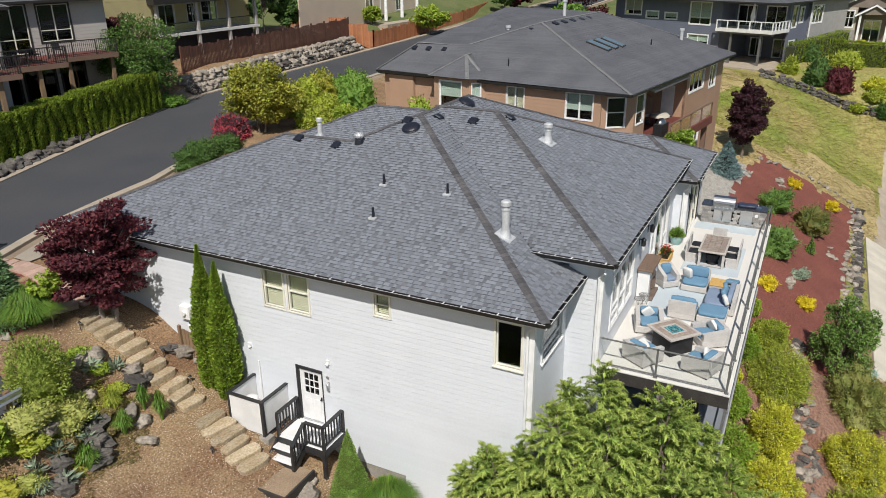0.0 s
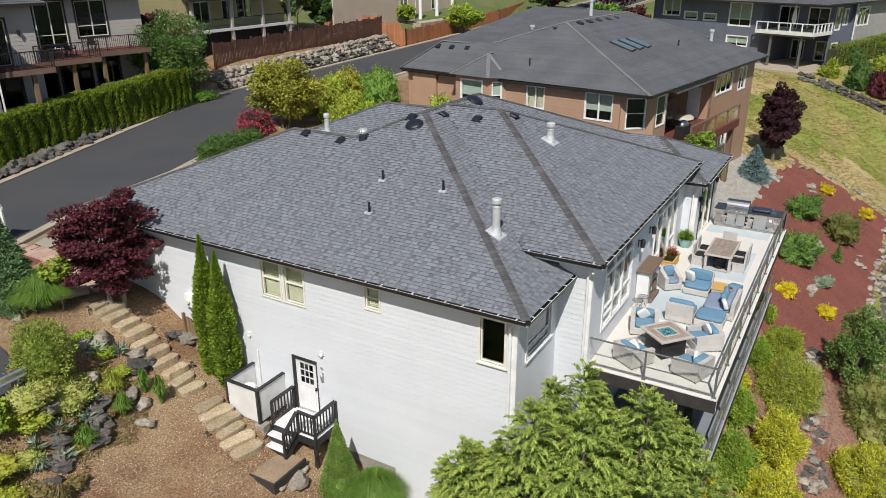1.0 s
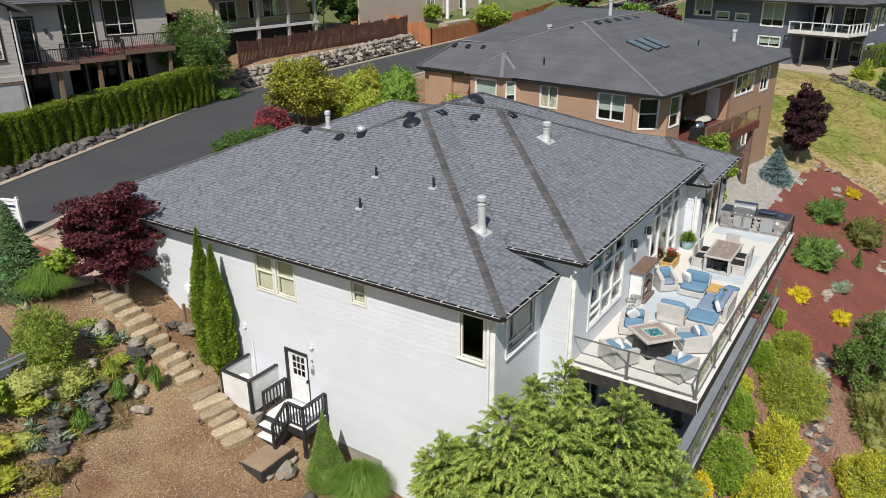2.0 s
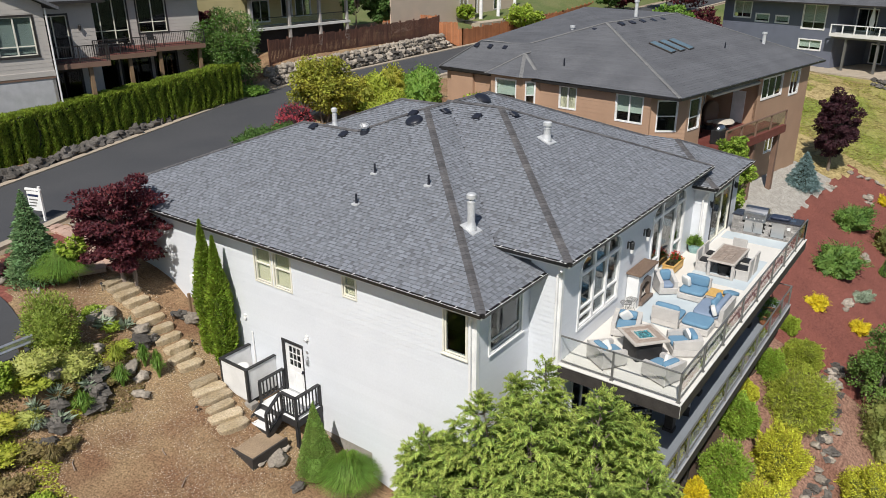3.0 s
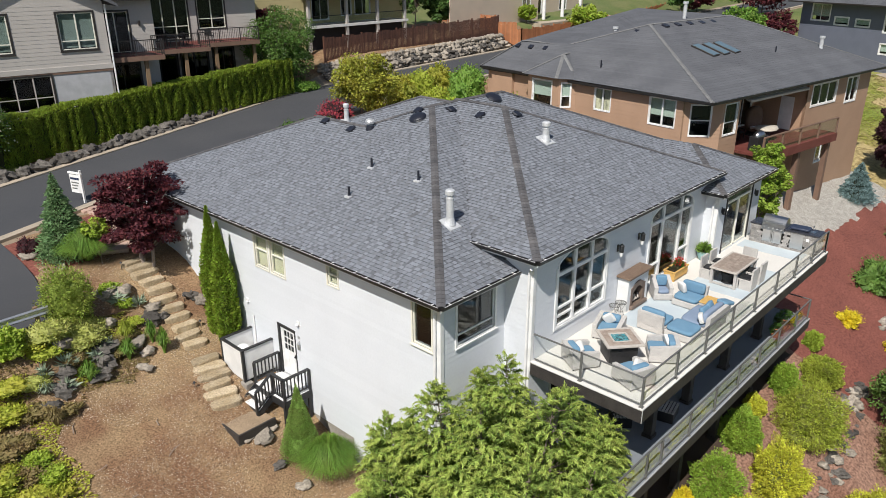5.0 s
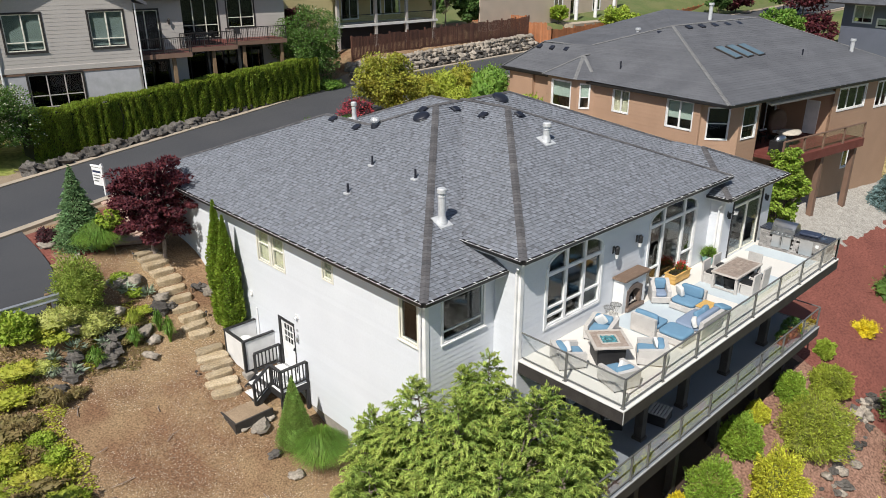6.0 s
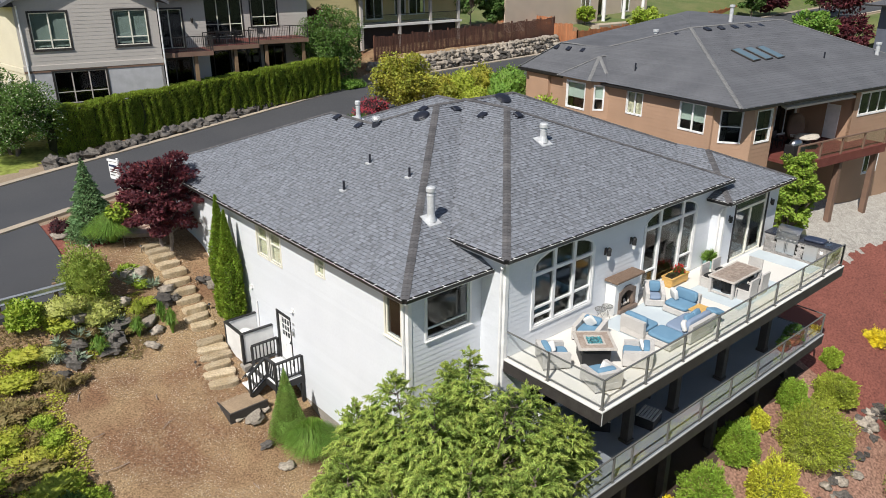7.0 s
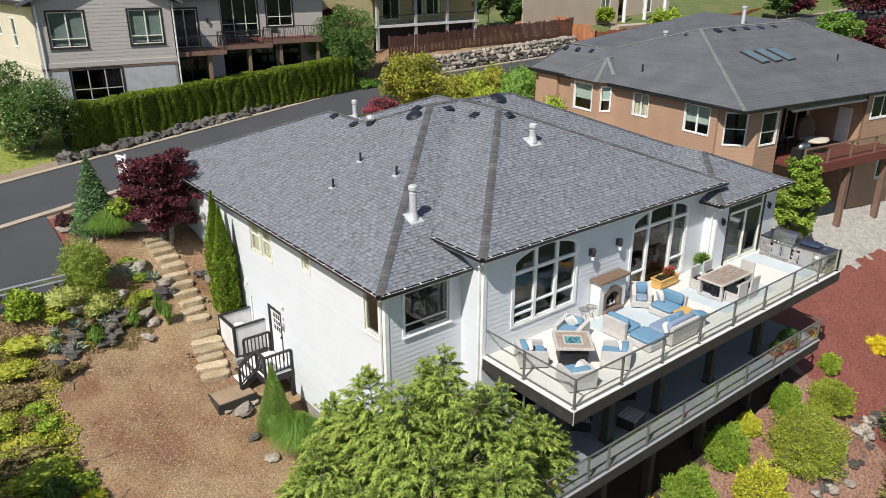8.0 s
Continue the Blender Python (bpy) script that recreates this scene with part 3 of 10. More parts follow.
def slope_face(roof, a, b, inward, d_max, lo, hi, z_fix=0.0, pieces=None, expose=0.142, seed=0):
    """One roof slope: sheathing and courses of shingle tabs. lo(d), hi(d): its limits along the eave at plan distance d."""
    a, b, inward = Vector(a), Vector(b), Vector(inward)
    u = (b - a).normalized()
    up = inward + Vector((0, 0, SLOPE))
    nrm = Vector((-inward.x * SLOPE, -inward.y * SLOPE, 1)).normalized()
    step = expose / math.sqrt(1 + SLOPE ** 2)
    at = lambda s, d, h=0.0: a + u * s + up * d + nrm * h
    rng = random.Random(seed)
    g = Geo()
    n = max(12, int(d_max / 0.05))
    for i in range(n):
        d0, d1 = d_max * i / n, d_max * (i + 1) / n
        g.quad(at(lo(d0), d0), at(hi(d0), d0), at(hi(d1), d1), at(lo(d1), d1))
    part("sheathing", g, FELT, roof)
    g, dark, edge = Geo(), Geo(), Geo()
    d = 0.0
    row = 0
    while d < d_max - 0.02:
        d1 = min(d + step * 1.02, d_max)
        s0, s1 = lo(d), hi(d)
        s = s0 - rng.uniform(0, 0.3)
        raised = rng.random() < 0.5
        while s < s1:
            raised = not raised
            w = rng.choice((0.1, 0.14, 0.18, 0.24, 0.3)) if raised else rng.choice((0.05, 0.08, 0.11, 0.15, 0.2))
            h = rng.uniform(0.019, 0.027) if raised else 0.01
            c0, c1 = max(s, s0), min(s + w, s1)
            e0, e1 = max(s, lo(d1)), min(s + w, hi(d1))
            if c1 - c0 > 0.01:
                e0, e1 = min(e0, c1), max(e1, c0)
                if e1 < e0:
                    e0 = e1 = (e0 + e1) / 2
                vs = [at(c0, d, h), at(c1, d, h), at(e1, d1, 0.004), at(e0, d1, 0.004), at(c0, d, 0), at(c1, d, 0)]
                fs = [(0, 1, 2, 3), (4, 0, 3), (5, 2, 1)]
                edge.quad(vs[4], vs[5], vs[1], vs[0])
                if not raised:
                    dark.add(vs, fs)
                elif pieces and len(NEAR_TABS) < 300 and pieces(c0, c1, d):
                    NEAR_TABS.append((vs, fs, roof))
                else:
                    g.add(vs, fs)
            s += w
        d = d + step
        row += 1
    tagged(part("shingles", g, SHINGLE, roof), kind="stuff")
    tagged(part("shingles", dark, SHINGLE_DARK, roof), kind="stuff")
    tagged(part("shingle_butt", edge, SHINGLE_EDGE, roof), kind="stuff")


def cap_run(roof, p, q, nrm_up=0.03, width=0.135, name="cap_run"):
    """Overlapping cap shingles folded over a hip or ridge."""
    p, q = Vector(p), Vector(q)
    d = (q - p)
    n = int(d.length / 0.17)
    t = d.normalized()
    side = t.cross(Vector((0, 0, 1))).normalized()
    up = side.cross(t)
    drop = 0.42 * width * 0.72 if abs(t.z) > 0.05 else 0.42 * width
    g = Geo()
    for i in range(n):
        c0 = p + d * (i / n)
        c1 = p + d * ((i + 1.15) / n)
        h0, h1 = nrm_up + 0.016, nrm_up
        vs = [c0 + up * h0, c0 + side * width + up * (h0 - drop), c0 - side * width + up * (h0 - drop),
              c1 + up * h1, c1 + side * width + up * (h1 - drop), c1 - side * width + up * (h1 - drop),
              c0 + up * (h0 - 0.03), c0 + side * width + up * (h0 - drop - 0.03), c0 - side * width + up * (h0 - drop - 0.03)]
        g.add(vs, [(0, 1, 4, 3), (0, 3, 5, 2), (6, 7, 1, 0), (8, 6, 0, 2)])
    return tagged(part(name, g, CAP, roof), kind="stuff")


roof = thing("roof", "grey architectural shingle hip roof with darker hip caps", "")
roof.parent = house
L1, X1, Y1 = 19.4, 20.86, 16.3
zr = 6.0
# side slope, with the lower left wing
slope_face(roof, (-0.5, -0.5, zr), (-0.5, 18.9, zr), (1, 0, 0), 8.15, lambda d: d, lambda d: L1 - d if d < 6.2 else Y1 - d, seed=1, pieces=lambda s0, s1, d: d < 1.3 and 0.4 < s0 < 8)
# deck-side slope of the main hip
slope_face(roof, (-0.5, -0.5, zr), (20.36, -0.5, zr), (0, 1, 0), 8.15, lambda d: d, lambda d: X1 - d, seed=2)
# far and street slopes
slope_face(roof, (20.36, -0.5, zr), (20.36, 15.8, zr), (-1, 0, 0), 8.15, lambda d: d, lambda d: Y1 - d, seed=3, expose=0.3)
slope_face(roof, (-0.5, 15.8, zr - 0.08), (20.36, 15.8, zr - 0.08), (0, -1, 0), 8.15, lambda d: d, lambda d: X1 - d, seed=4, expose=0.3)
# raised hip over the deck windows
slope_face(roof, (2.63, -1.49, 6.69), (15.89, -1.49, 6.69), (0, 1, 0), 6.63, lambda d: d, lambda d: 13.26 - d, seed=5)
slope_face(roof, (2.63, -1.49, 6.69), (2.63, 5.2, 6.69), (1, 0, 0), 6.63, lambda d: d, lambda d: d + 2.62, seed=6)
slope_face(roof, (15.89, -1.49, 6.69), (15.89, 5.2, 6.69), (-1, 0, 0), 6.63, lambda d: d, lambda d: d + 2.62, seed=7)
# far wing
slope_face(roof, (14.77, -2.06, 6.03), (20.36, -2.06, 6.03), (0, 1, 0), 2.79, lambda d: d, lambda d: 5.59 - d, seed=8)
slope_face(roof, (14.77, -2.06, 6.03), (14.77, 9.0, 6.03), (1, 0, 0), 2.79, lambda d: d, lambda d: 8.6, seed=9)
slope_face(roof, (20.36, -2.06, 6.03), (20.36, 9.0, 6.03), (-1, 0, 0), 2.79, lambda d: d, lambda d: 8.6, seed=10, expose=0.3)
# left wing's back and the street wing
slope_face(roof, (11.9, 8.0, zr), (11.9, 18.9, zr), (-1, 0, 0), 6.2, lambda d: 0.0, lambda d: 10.9 - d, seed=11, expose=0.3)
slope_face(roof, (-0.5, 18.9, zr), (11.9, 18.9, zr), (0, -1, 0), 6.2, lambda d: d, lambda d: 12.4 - d, seed=12, expose=0.3)
slope_face(roof, (4.9, 8.0, zr), (4.9, 18.7, zr), (1, 0, 0), 6.6, lambda d: 0.0, lambda d: 10.7 - d, seed=13)
slope_face(roof, (18.1, 8.0, zr), (18.1, 18.7, zr), (-1, 0, 0), 6.6, lambda d: 0.0, lambda d: 10.7 - d, seed=14, expose=0.3)
slope_face(roof, (4.9, 18.7, zr), (18.1, 18.7, zr), (0, -1, 0), 6.6, lambda d: d, lambda d: 13.2 - d, seed=15, expose=0.3)

zt = zr + SLOPE * 8.15
for p, q in (((-0.5, -0.5, zr), (7.65, 7.65, zt)), ((7.65, 7.65, zt), (12.21, 7.65, zt)), ((2.63, -1.49, 6.69), (9.26, 5.14, 6.69 + SLOPE * 6.63)),
             ((15.89, -1.49, 6.69), (9.26, 5.14, 6.69 + SLOPE * 6.63)), ((-0.5, 18.9, zr), (5.7, 12.7, zr + SLOPE * 6.2)), ((5.7, 12.7, zr + SLOPE * 6.2), (5.7, 9.6, zr + SLOPE * 6.2)),
             ((5.7, 9.6, zr + SLOPE * 6.2), (7.65, 7.65, zt)), ((14.77, -2.06, 6.03), (17.565, 0.735, 6.03 + SLOPE * 2.795)), ((20.36, -2.06, 6.03), (17.565, 0.735, 6.03 + SLOPE * 2.795)),
             ((11.5, 12.1, zr + SLOPE * 6.6), (11.5, 8.6, zr + SLOPE * 6.6)), ((4.9, 18.7, zr), (11.5, 12.1, zr + SLOPE * 6.6)), ((20.36, -0.5, zr), (12.21, 7.65, zt))):
    cap_run(roof, p, q)
cap_run(roof, (9.26, 5.14, 6.69 + SLOPE * 6.63), (9.26, 7.75, 6.69 + SLOPE * 6.63))


def eave(a, b, out, wall_in, ends=(0, 0)):
    """Gutter, its straps, fascia and soffit along one eave from a to b; out points outwards."""
    a, b, out = Vector(a), Vector(b), Vector(out)
    u = (b - a).normalized()
    L = (b - a).length
    m = Matrix((u, out, Vector((0, 0, 1)))).transposed().to_4x4()
    m.translation = a
    gt = part("gutter", Geo().add([m @ Vector(p) for k in (0, L) for p in ((k, 0.0, 0.0), (k, 0.11, 0.0), (k, 0.11, -0.03), (k, 0.085, -0.12), (k, 0.0, -0.12))],
                                  [(0, 5, 9, 4), (3, 4, 9, 8), (2, 3, 8, 7), (1, 2, 7, 6), (0, 1, 2, 3, 4), (9, 8, 7, 6, 5)]).box(0, L, 0.1, 0.118, -0.025, 0.012, m=m), GUTTER, house)
    n = max(2, round(L / 0.55))
    for i in range(n):
        s = (i + 0.5) * L / n
        g = Geo().box(s - 0.02, s + 0.02, -0.05, 0.125, 0.012, 0.02, m=m)
        part("gutter_strap", g, STRAP, gt)
    g = Geo().box(0.02, L - 0.02, -0.03, -0.002, -0.2, -0.005, m=m).box(0.03, L - 0.03, -wall_in, -0.032, -0.2, -0.17, m=m)
    part("soffit", g, TRIM, house)
    part("gutter_lip", Geo().box(0.0, L, 0.108, 0.124, 0.0125, 0.017, m=m), STRAP, gt)


eave((-0.5, 18.9, 6.0), (-0.5, -0.5, 6.0), (-1, 0, 0), 0.45)
eave((-0.5, -0.5, 6.0), (3.02, -0.5, 6.0), (0, -1, 0), 0.45)
eave((2.63, 1.1, 6.69), (2.63, -1.49, 6.69), (-1, 0, 0), 0.38)
eave((2.63, -1.49, 6.69), (15.89, -1.49, 6.69), (0, -1, 0), 0.38)
eave((15.89, -1.49, 6.69), (15.89, -0.4, 6.69), (1, 0, 0), 0.38)
eave((14.77, -1.1, 6.03), (14.77, -2.06, 6.03), (-1, 0, 0), 0.38)
eave((14.77, -2.06, 6.03), (20.36, -2.06, 6.03), (0, -1, 0), 0.38)


def on_side(x, y):
    return Vector((x, y, 6.0 + SLOPE * (x + 0.5)))


def on_main(x, y):
    return Vector((x, y, 6.69 + SLOPE * (y + 1.49)))


# pipes and vents of the roof
def pipe_boot(p):
    g = Geo().box(p.x - 0.14, p.x + 0.14, p.y - 0.13, p.y + 0.13, p.z - 0.05, p.z + 0.02, 0.01)
    base = part("pipe_flashing", g, FLUEWHITE, house)
    part("vent_pipe", Geo().cyl(p - Vector((0, 0, 0.05)), p + Vector((0, 0, 0.08)), 0.07, 0.045).cyl(p, p + Vector((0, 0, 0.36)), 0.042), VENTBLACK, base)


for x, y in ((2.15, 6.5), (3.68, 4.5), (3.7, 6.98)):
    pipe_boot(on_side(x, y))


def flue(p, h, r, name="flue"):
    e = r * 2.1
    lift = 0.05
    vs = [p + Vector((x, y, 0.425 * y + k)) for k in (lift, lift - 0.06) for x, y in ((-e, -e), (e, -e), (e, e), (-e, e))]
    ob = part(name, Geo().add(vs, [(0, 1, 2, 3), (0, 4, 5, 1), (1, 5, 6, 2), (2, 6, 7, 3), (3, 7, 4, 0)]).cyl(p, p + Vector((0, 0, 0.24)), r * 1.5, r * 1.04, 16), FLUEWHITE, house)
    part("flue_pipe", Geo().cyl(p, p + Vector((0, 0, h)), r, r, 18).cyl(p + Vector((0, 0, h * 0.93)), p + Vector((0, 0, h * 0.97)), r * 1.12, r * 1.12, 18), FLUEWHITE, ob)
    part("flue_cap", Geo().cyl(p + Vector((0, 0, h + 0.08)), p + Vector((0, 0, h + 0.2)), r * 1.28, r * 1.28, 18).cyl(p + Vector((0, 0, h + 0.2)), p + Vector((0, 0, h + 0.24)), r * 1.28, r * 0.9, 18).cyl(p + Vector((0, 0, h)), p + Vector((0, 0, h + 0.08)), r * 0.85, r * 0.85, 12), FLUEWHITE, ob)


p = Vector((2.55, 1.95, 6.0 + SLOPE * 2.45))
flue(p, 0.95, 0.125)
flue(on_main(8.95, 2.85), 0.5, 0.13)
flue(Vector((6.28, 11.45, 8.42)), 0.6, 0.1)


def dome(x, y, r, z, tilt, name="dome_vent", material=None):
    g = Geo()
    n, k = 20, 5
    for i in range(k):
        a0, a1 = math.pi / 2 * i / k, math.pi / 2 * (i + 1) / k
        g.cyl((0, 0, 0.06 + 0.12 * math.sin(a0)), (0, 0, 0.06 + 0.12 * math.sin(a1)), r * math.cos(a0), max(0.01, r * math.cos(a1)), n, caps=False)
    g.cyl((0, 0, -0.02), (0, 0, 0.07), r * 0.8, r * 0.8, n)
    g.cyl((0, 0, 0.045), (0, 0, 0.065), r * 1.06, r, n)
    part(name, g, material or VENTBLACK, house, smooth=False, m=Matrix.Translation((x, y, z)) @ tilt)


TILT_SIDE = Matrix.Rotation(-math.atan(SLOPE), 4, "Y")
TILT_DECK = Matrix.Rotation(math.atan(SLOPE), 4, "X")
dome(6.75, 7.55, 0.34, on_side(6.75, 0).z, TILT_SIDE)
dome(11.2, 7.3, 0.36, 9.33, TILT_DECK)


def box_vent(x, y, z, tilt):
    g = Geo().box(-0.24, 0.24, -0.22, 0.22, -0.01, 0.012).box(-0.2, 0.17, -0.17, 0.17, 0.012, 0.1, 0.05)
    part("box_vent", g, VENTBLACK, house, m=Matrix.Translation((x, y, z)) @ tilt)


for x, y in ((5.5, 11.9), (5.35, 10.05), (7.2, 7.95)):
    box_vent(x, y, on_side(x, y).z, TILT_SIDE)
for x, y in ((8.3, 7.15), (9.95, 7.15)):
    box_vent(x, y, 6.0 + SLOPE * (y + 0.5), TILT_DECK)
box_vent(8.5, 5.75, 6.69 + SLOPE * (8.5 - 2.63), TILT_SIDE)
box_vent(9.3, 4.55, on_main(0, 4.55).z, TILT_DECK)
# turbine vent
p = on_side(5.65, 9.2)
tv = part("turbine_vent", Geo().cyl(p - Vector((0, 0, 0.1)), p + Vector((0, 0, 0.12)), 0.2, 0.16, 14), VENTBLACK, house)
g = Geo()
for i in range(14):
    a = 2 * math.pi * i / 14
    for j in range(4):
        t0, t1 = math.pi * (0.12 + 0.2 * j), math.pi * (0.12 + 0.2 * (j + 1))
        pt = lambda t, da: p + Vector((0.2 * math.sin(t) * math.cos(a + da), 0.2 * math.sin(t) * math.sin(a + da), 0.28 + 0.14 * -math.cos(t)))
        g.quad(pt(t0, 0), pt(t0, 0.3), pt(t1, 0.3), pt(t1, 0))
part("turbine_head", g, FLUEWHITE, tv)

# ---- ground ----
MULCH = mat("brown_bark_mulch", (0.195, 0.112, 0.066), (0.30, 0.212, 0.122), rough=0.95, scale=0.55, fine=17, var=0.6, bump=0.9, spec=0.1)
REDMULCH = mat("red_bark_mulch", (0.215, 0.08, 0.062), (0.18, 0.068, 0.054), rough=0.95, scale=0.5, fine=10, var=0.45, bump=0.8, spec=0.1)
GRASS = mat("dry_hill_grass", (0.19, 0.235, 0.05), (0.33, 0.265, 0.11), rough=0.95, scale=0.16, fine=3.5, var=0.4, bump=0.6, spec=0.1)
GRAVEL = mat("pale_river_gravel", (0.30, 0.28, 0.25), (0.40, 0.38, 0.34), rough=0.9, scale=3, fine=18, var=0.6, bump=1.0)
ASPHALT = mat("grey_asphalt", (0.058, 0.060, 0.066), (0.068, 0.069, 0.074), rough=0.9, scale=0.3, fine=60, var=0.18, bump=0.3, spec=0.3)
CONCRETE = mat("sandy_concrete_kerb", (0.42, 0.35, 0.27), (0.34, 0.29, 0.225), rough=0.9, scale=1, fine=30, var=0.15, bump=0.25)
SHOULDER = mat("sandy_road_shoulder", (0.30, 0.235, 0.165), (0.24, 0.185, 0.13), rough=0.95, scale=1, fine=30, var=0.3, bump=0.6)
# Potting soil, and also the painted shade on the ground below the deck.
SOIL_AND_SHADE = mat("dark_soil_and_shade", (0.06, 0.04, 0.028), rough=0.95, fine=50, var=0.4, bump=0.8)
# Unseen downhill ground, made dark to dim window reflections and bounce.
UNSEEN_DARK = mat("unseen_dark_ground", (0.035, 0.055, 0.022), (0.055, 0.075, 0.03), rough=0.95, scale=0.1, fine=1.5, var=0.4, bump=0.5)
PINKMULCH = mat("reddish_brown_mulch", (0.19, 0.10, 0.072), (0.26, 0.155, 0.115), rough=0.95, scale=0.5, fine=10, var=0.6, bump=0.8, spec=0.1)
STRAWGRASS = mat("straw_dry_grass", (0.42, 0.33, 0.165), (0.34, 0.275, 0.12), rough=0.95, scale=0.3, fine=4, var=0.35, bump=0.6, spec=0.1)
LAWN = mat("green_lawn", (0.09, 0.125, 0.035), (0.14, 0.15, 0.055), rough=0.95, scale=0.4, fine=15, var=0.35, bump=0.6)


def zone(x, y):
    d = y - road_mid(x)
    wob = noise.noise(Vector((x * 0.6, y * 0.6, 3.1))) * 0.7
    if d > 4.6:
        return 6 if d < 5.4 else (2 if x < 0 else (0 if d < 14 and x < 60 else 5))
    if -4.5 - road_extra(x) < d < 4.6:
        return 6
    if x > 20 and y < 5 and (x - 22) * 0.14 + wob * 0.5 < 4.2 and y + 9.6 + wob * 0.5 + 0.06 * (x - 30) > 0 and not (y > -0.9 - (x - 24) * 0.06 + wob):
        return 1
    if 20 <= x < 47 and -3.5 < y < 7:
        return 3
    # Under the deck: shade painted as near-black ground.
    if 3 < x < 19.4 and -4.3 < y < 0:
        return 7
    if 44 < x < 75 and y < -12.6 - 0.06 * (x - 50) and y > -15.5:
        return 4
    if x < -0.8 and d > -9.5 and 17.3 < y and wob > -0.12:
        return 1
    # Out of view: dark ground added against bright reflections.
    if y < -18:
        return 9
    if x > 28 and y < 12 or y < -14 and x > 6:
        rim = x - 50.2 + 0.475 * (y + 2.6)
        dry = noise.noise(Vector((x * 0.11, y * 0.11, 7.7))) + 0.5 * noise.noise(Vector((x * 0.45, y * 0.45, 1.3)))
        return 10 if dry > 0.24 or (x > 47 and y > -13 and rim < 6.5 + 5.0 * dry) else 2
    if x > 50 and y > 8:
        return 5
    if x > 6 and y < -3.8 and x < 24:
        return 8
    if x > 22 and y > 12:
        return 0
    return 0


def ground_sheet():
    xs = [-1500, -600, -250, -120, -70, -45, -32, *np.arange(-24, 56, 0.4), *range(58, 96, 2), 98, 104, 125, 160, 220, 320, 500, 900, 1600]
    ys = [-1500, -600, -250, -120, -70, -45, -34, *np.arange(-26, 44, 0.4), 46, 50, 56, 64, 75, 90, 120, 170, 260, 450, 900, 1600]
    nx, ny = len(xs), len(ys)
    verts = []
    for y0 in ys:
        for x0 in xs:
            x, y = x0, y0
            if abs(x0 - 16) < 39 and abs(y0 - 9) < 34:
                x += 0.2 * noise.noise(Vector((x0 * 1.9, y0 * 1.9, 8.0)))
                y += 0.2 * noise.noise(Vector((x0 * 1.9, y0 * 1.9, 13.0)))
            far = max(abs(x) - 90, abs(y) - 80, 0)
            z = ground_z(min(max(x, -60), 130), min(max(y, -45), 90))
            if far == 0 and abs(y - road_mid(x)) > 5 and not (x < -5.2 and y > 13):
                z += 0.10 * noise.noise(Vector((x * 0.5, y * 0.5, 0))) + 0.05 * noise.noise(Vector((x * 1.7, y * 1.7, 5)))
            if x < -5.6 and 13.0 < y < 24:
                z -= 0.06
            verts.append((x, y, z - 0.02))
    faces, ids = [], []
    for j in range(ny - 1):
        for i in range(nx - 1):
            faces.append((j * nx + i, j * nx + i + 1, (j + 1) * nx + i + 1, (j + 1) * nx + i))
            ids.append(zone((xs[i] + xs[i + 1]) / 2, (ys[j] + ys[j + 1]) / 2))
    me = bpy.data.meshes.new("ground")
    me.from_pydata(verts, [], faces)
    for m in (MULCH, REDMULCH, GRASS, GRAVEL, CONCRETE, LAWN, SHOULDER, SOIL_AND_SHADE, PINKMULCH, UNSEEN_DARK, STRAWGRASS):
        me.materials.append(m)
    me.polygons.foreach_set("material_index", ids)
    me.shade_smooth()
    me.update()
    return tagged(new("ground", me), "sloping garden ground of bark mulch, gravel and dry grass", "ground", kind="structure")


ground_sheet()


def strip(name, off0, off1, z0, z1, x0, x1, material, label, n=60):
    """A band along the street between two offsets from its centre, with a step down on both sides."""
    g = Geo()
    for i in range(n + 1):
        x = x0 + (x1 - x0) * i / n
        y, z, e = road_mid(x), road_z(x), road_extra(x)
        e0, e1 = e * (off0 < 0), e * (off1 < 0)
        g.v += [(x, y + off0 - e0, z + z0), (x, y + off0 - e0, z + z1), (x, y + off1 - e1, z + z1), (x, y + off1 - e1, z + z0)]
        if i:
            k = 4 * i
            g.f += [(k - 3, k + 1, k + 2, k - 2), (k - 4, k, k + 1, k - 3), (k - 2, k + 2, k + 3, k - 1)]
    return single(name, g, material, label, name.replace("_", " "), kind="structure")


strip("road", -3.55, 3.55, -0.3, 0.05, -60, 130, ASPHALT, "smooth grey asphalt street curving uphill")
strip("kerb", -4.05, -3.55, -0.3, 0.13, -60, 130, CONCRETE, "sandy concrete kerb along the street")
strip("kerb", 3.55, 4.05, -0.3, 0.13, -60, 130, CONCRETE, "sandy concrete kerb along the street")
# driveway by the garden
g = Geo()
for i in range(21):
    y = 13.5 + 9.4 * i / 20
    edge = -5.35 - 0.04 * max(0.0, 21.5 - y) - 0.12 * max(0.0, 17.0 - y)
    for k in range(9):
        x = -22 + (edge + 22) * k / 8
        g.v.append((x, y, max(ground_z(x, max(y, 14.9)) + 0.04, ground_z(-6, 14.9))))
    if i:
        for k in range(8):
            j = 9 * i + k
            g.f.append((j - 9, j - 8, j + 1, j))
n = len(g.v)
g.v += [(x, y, z - 1.5) for x, y, z in g.v[:9]]
g.f += [(n + k, n + k + 1, k + 1, k) for k in range(8)]
single("driveway", g, ASPHALT, "grey asphalt driveway pad beside the garden", "driveway", kind="structure")

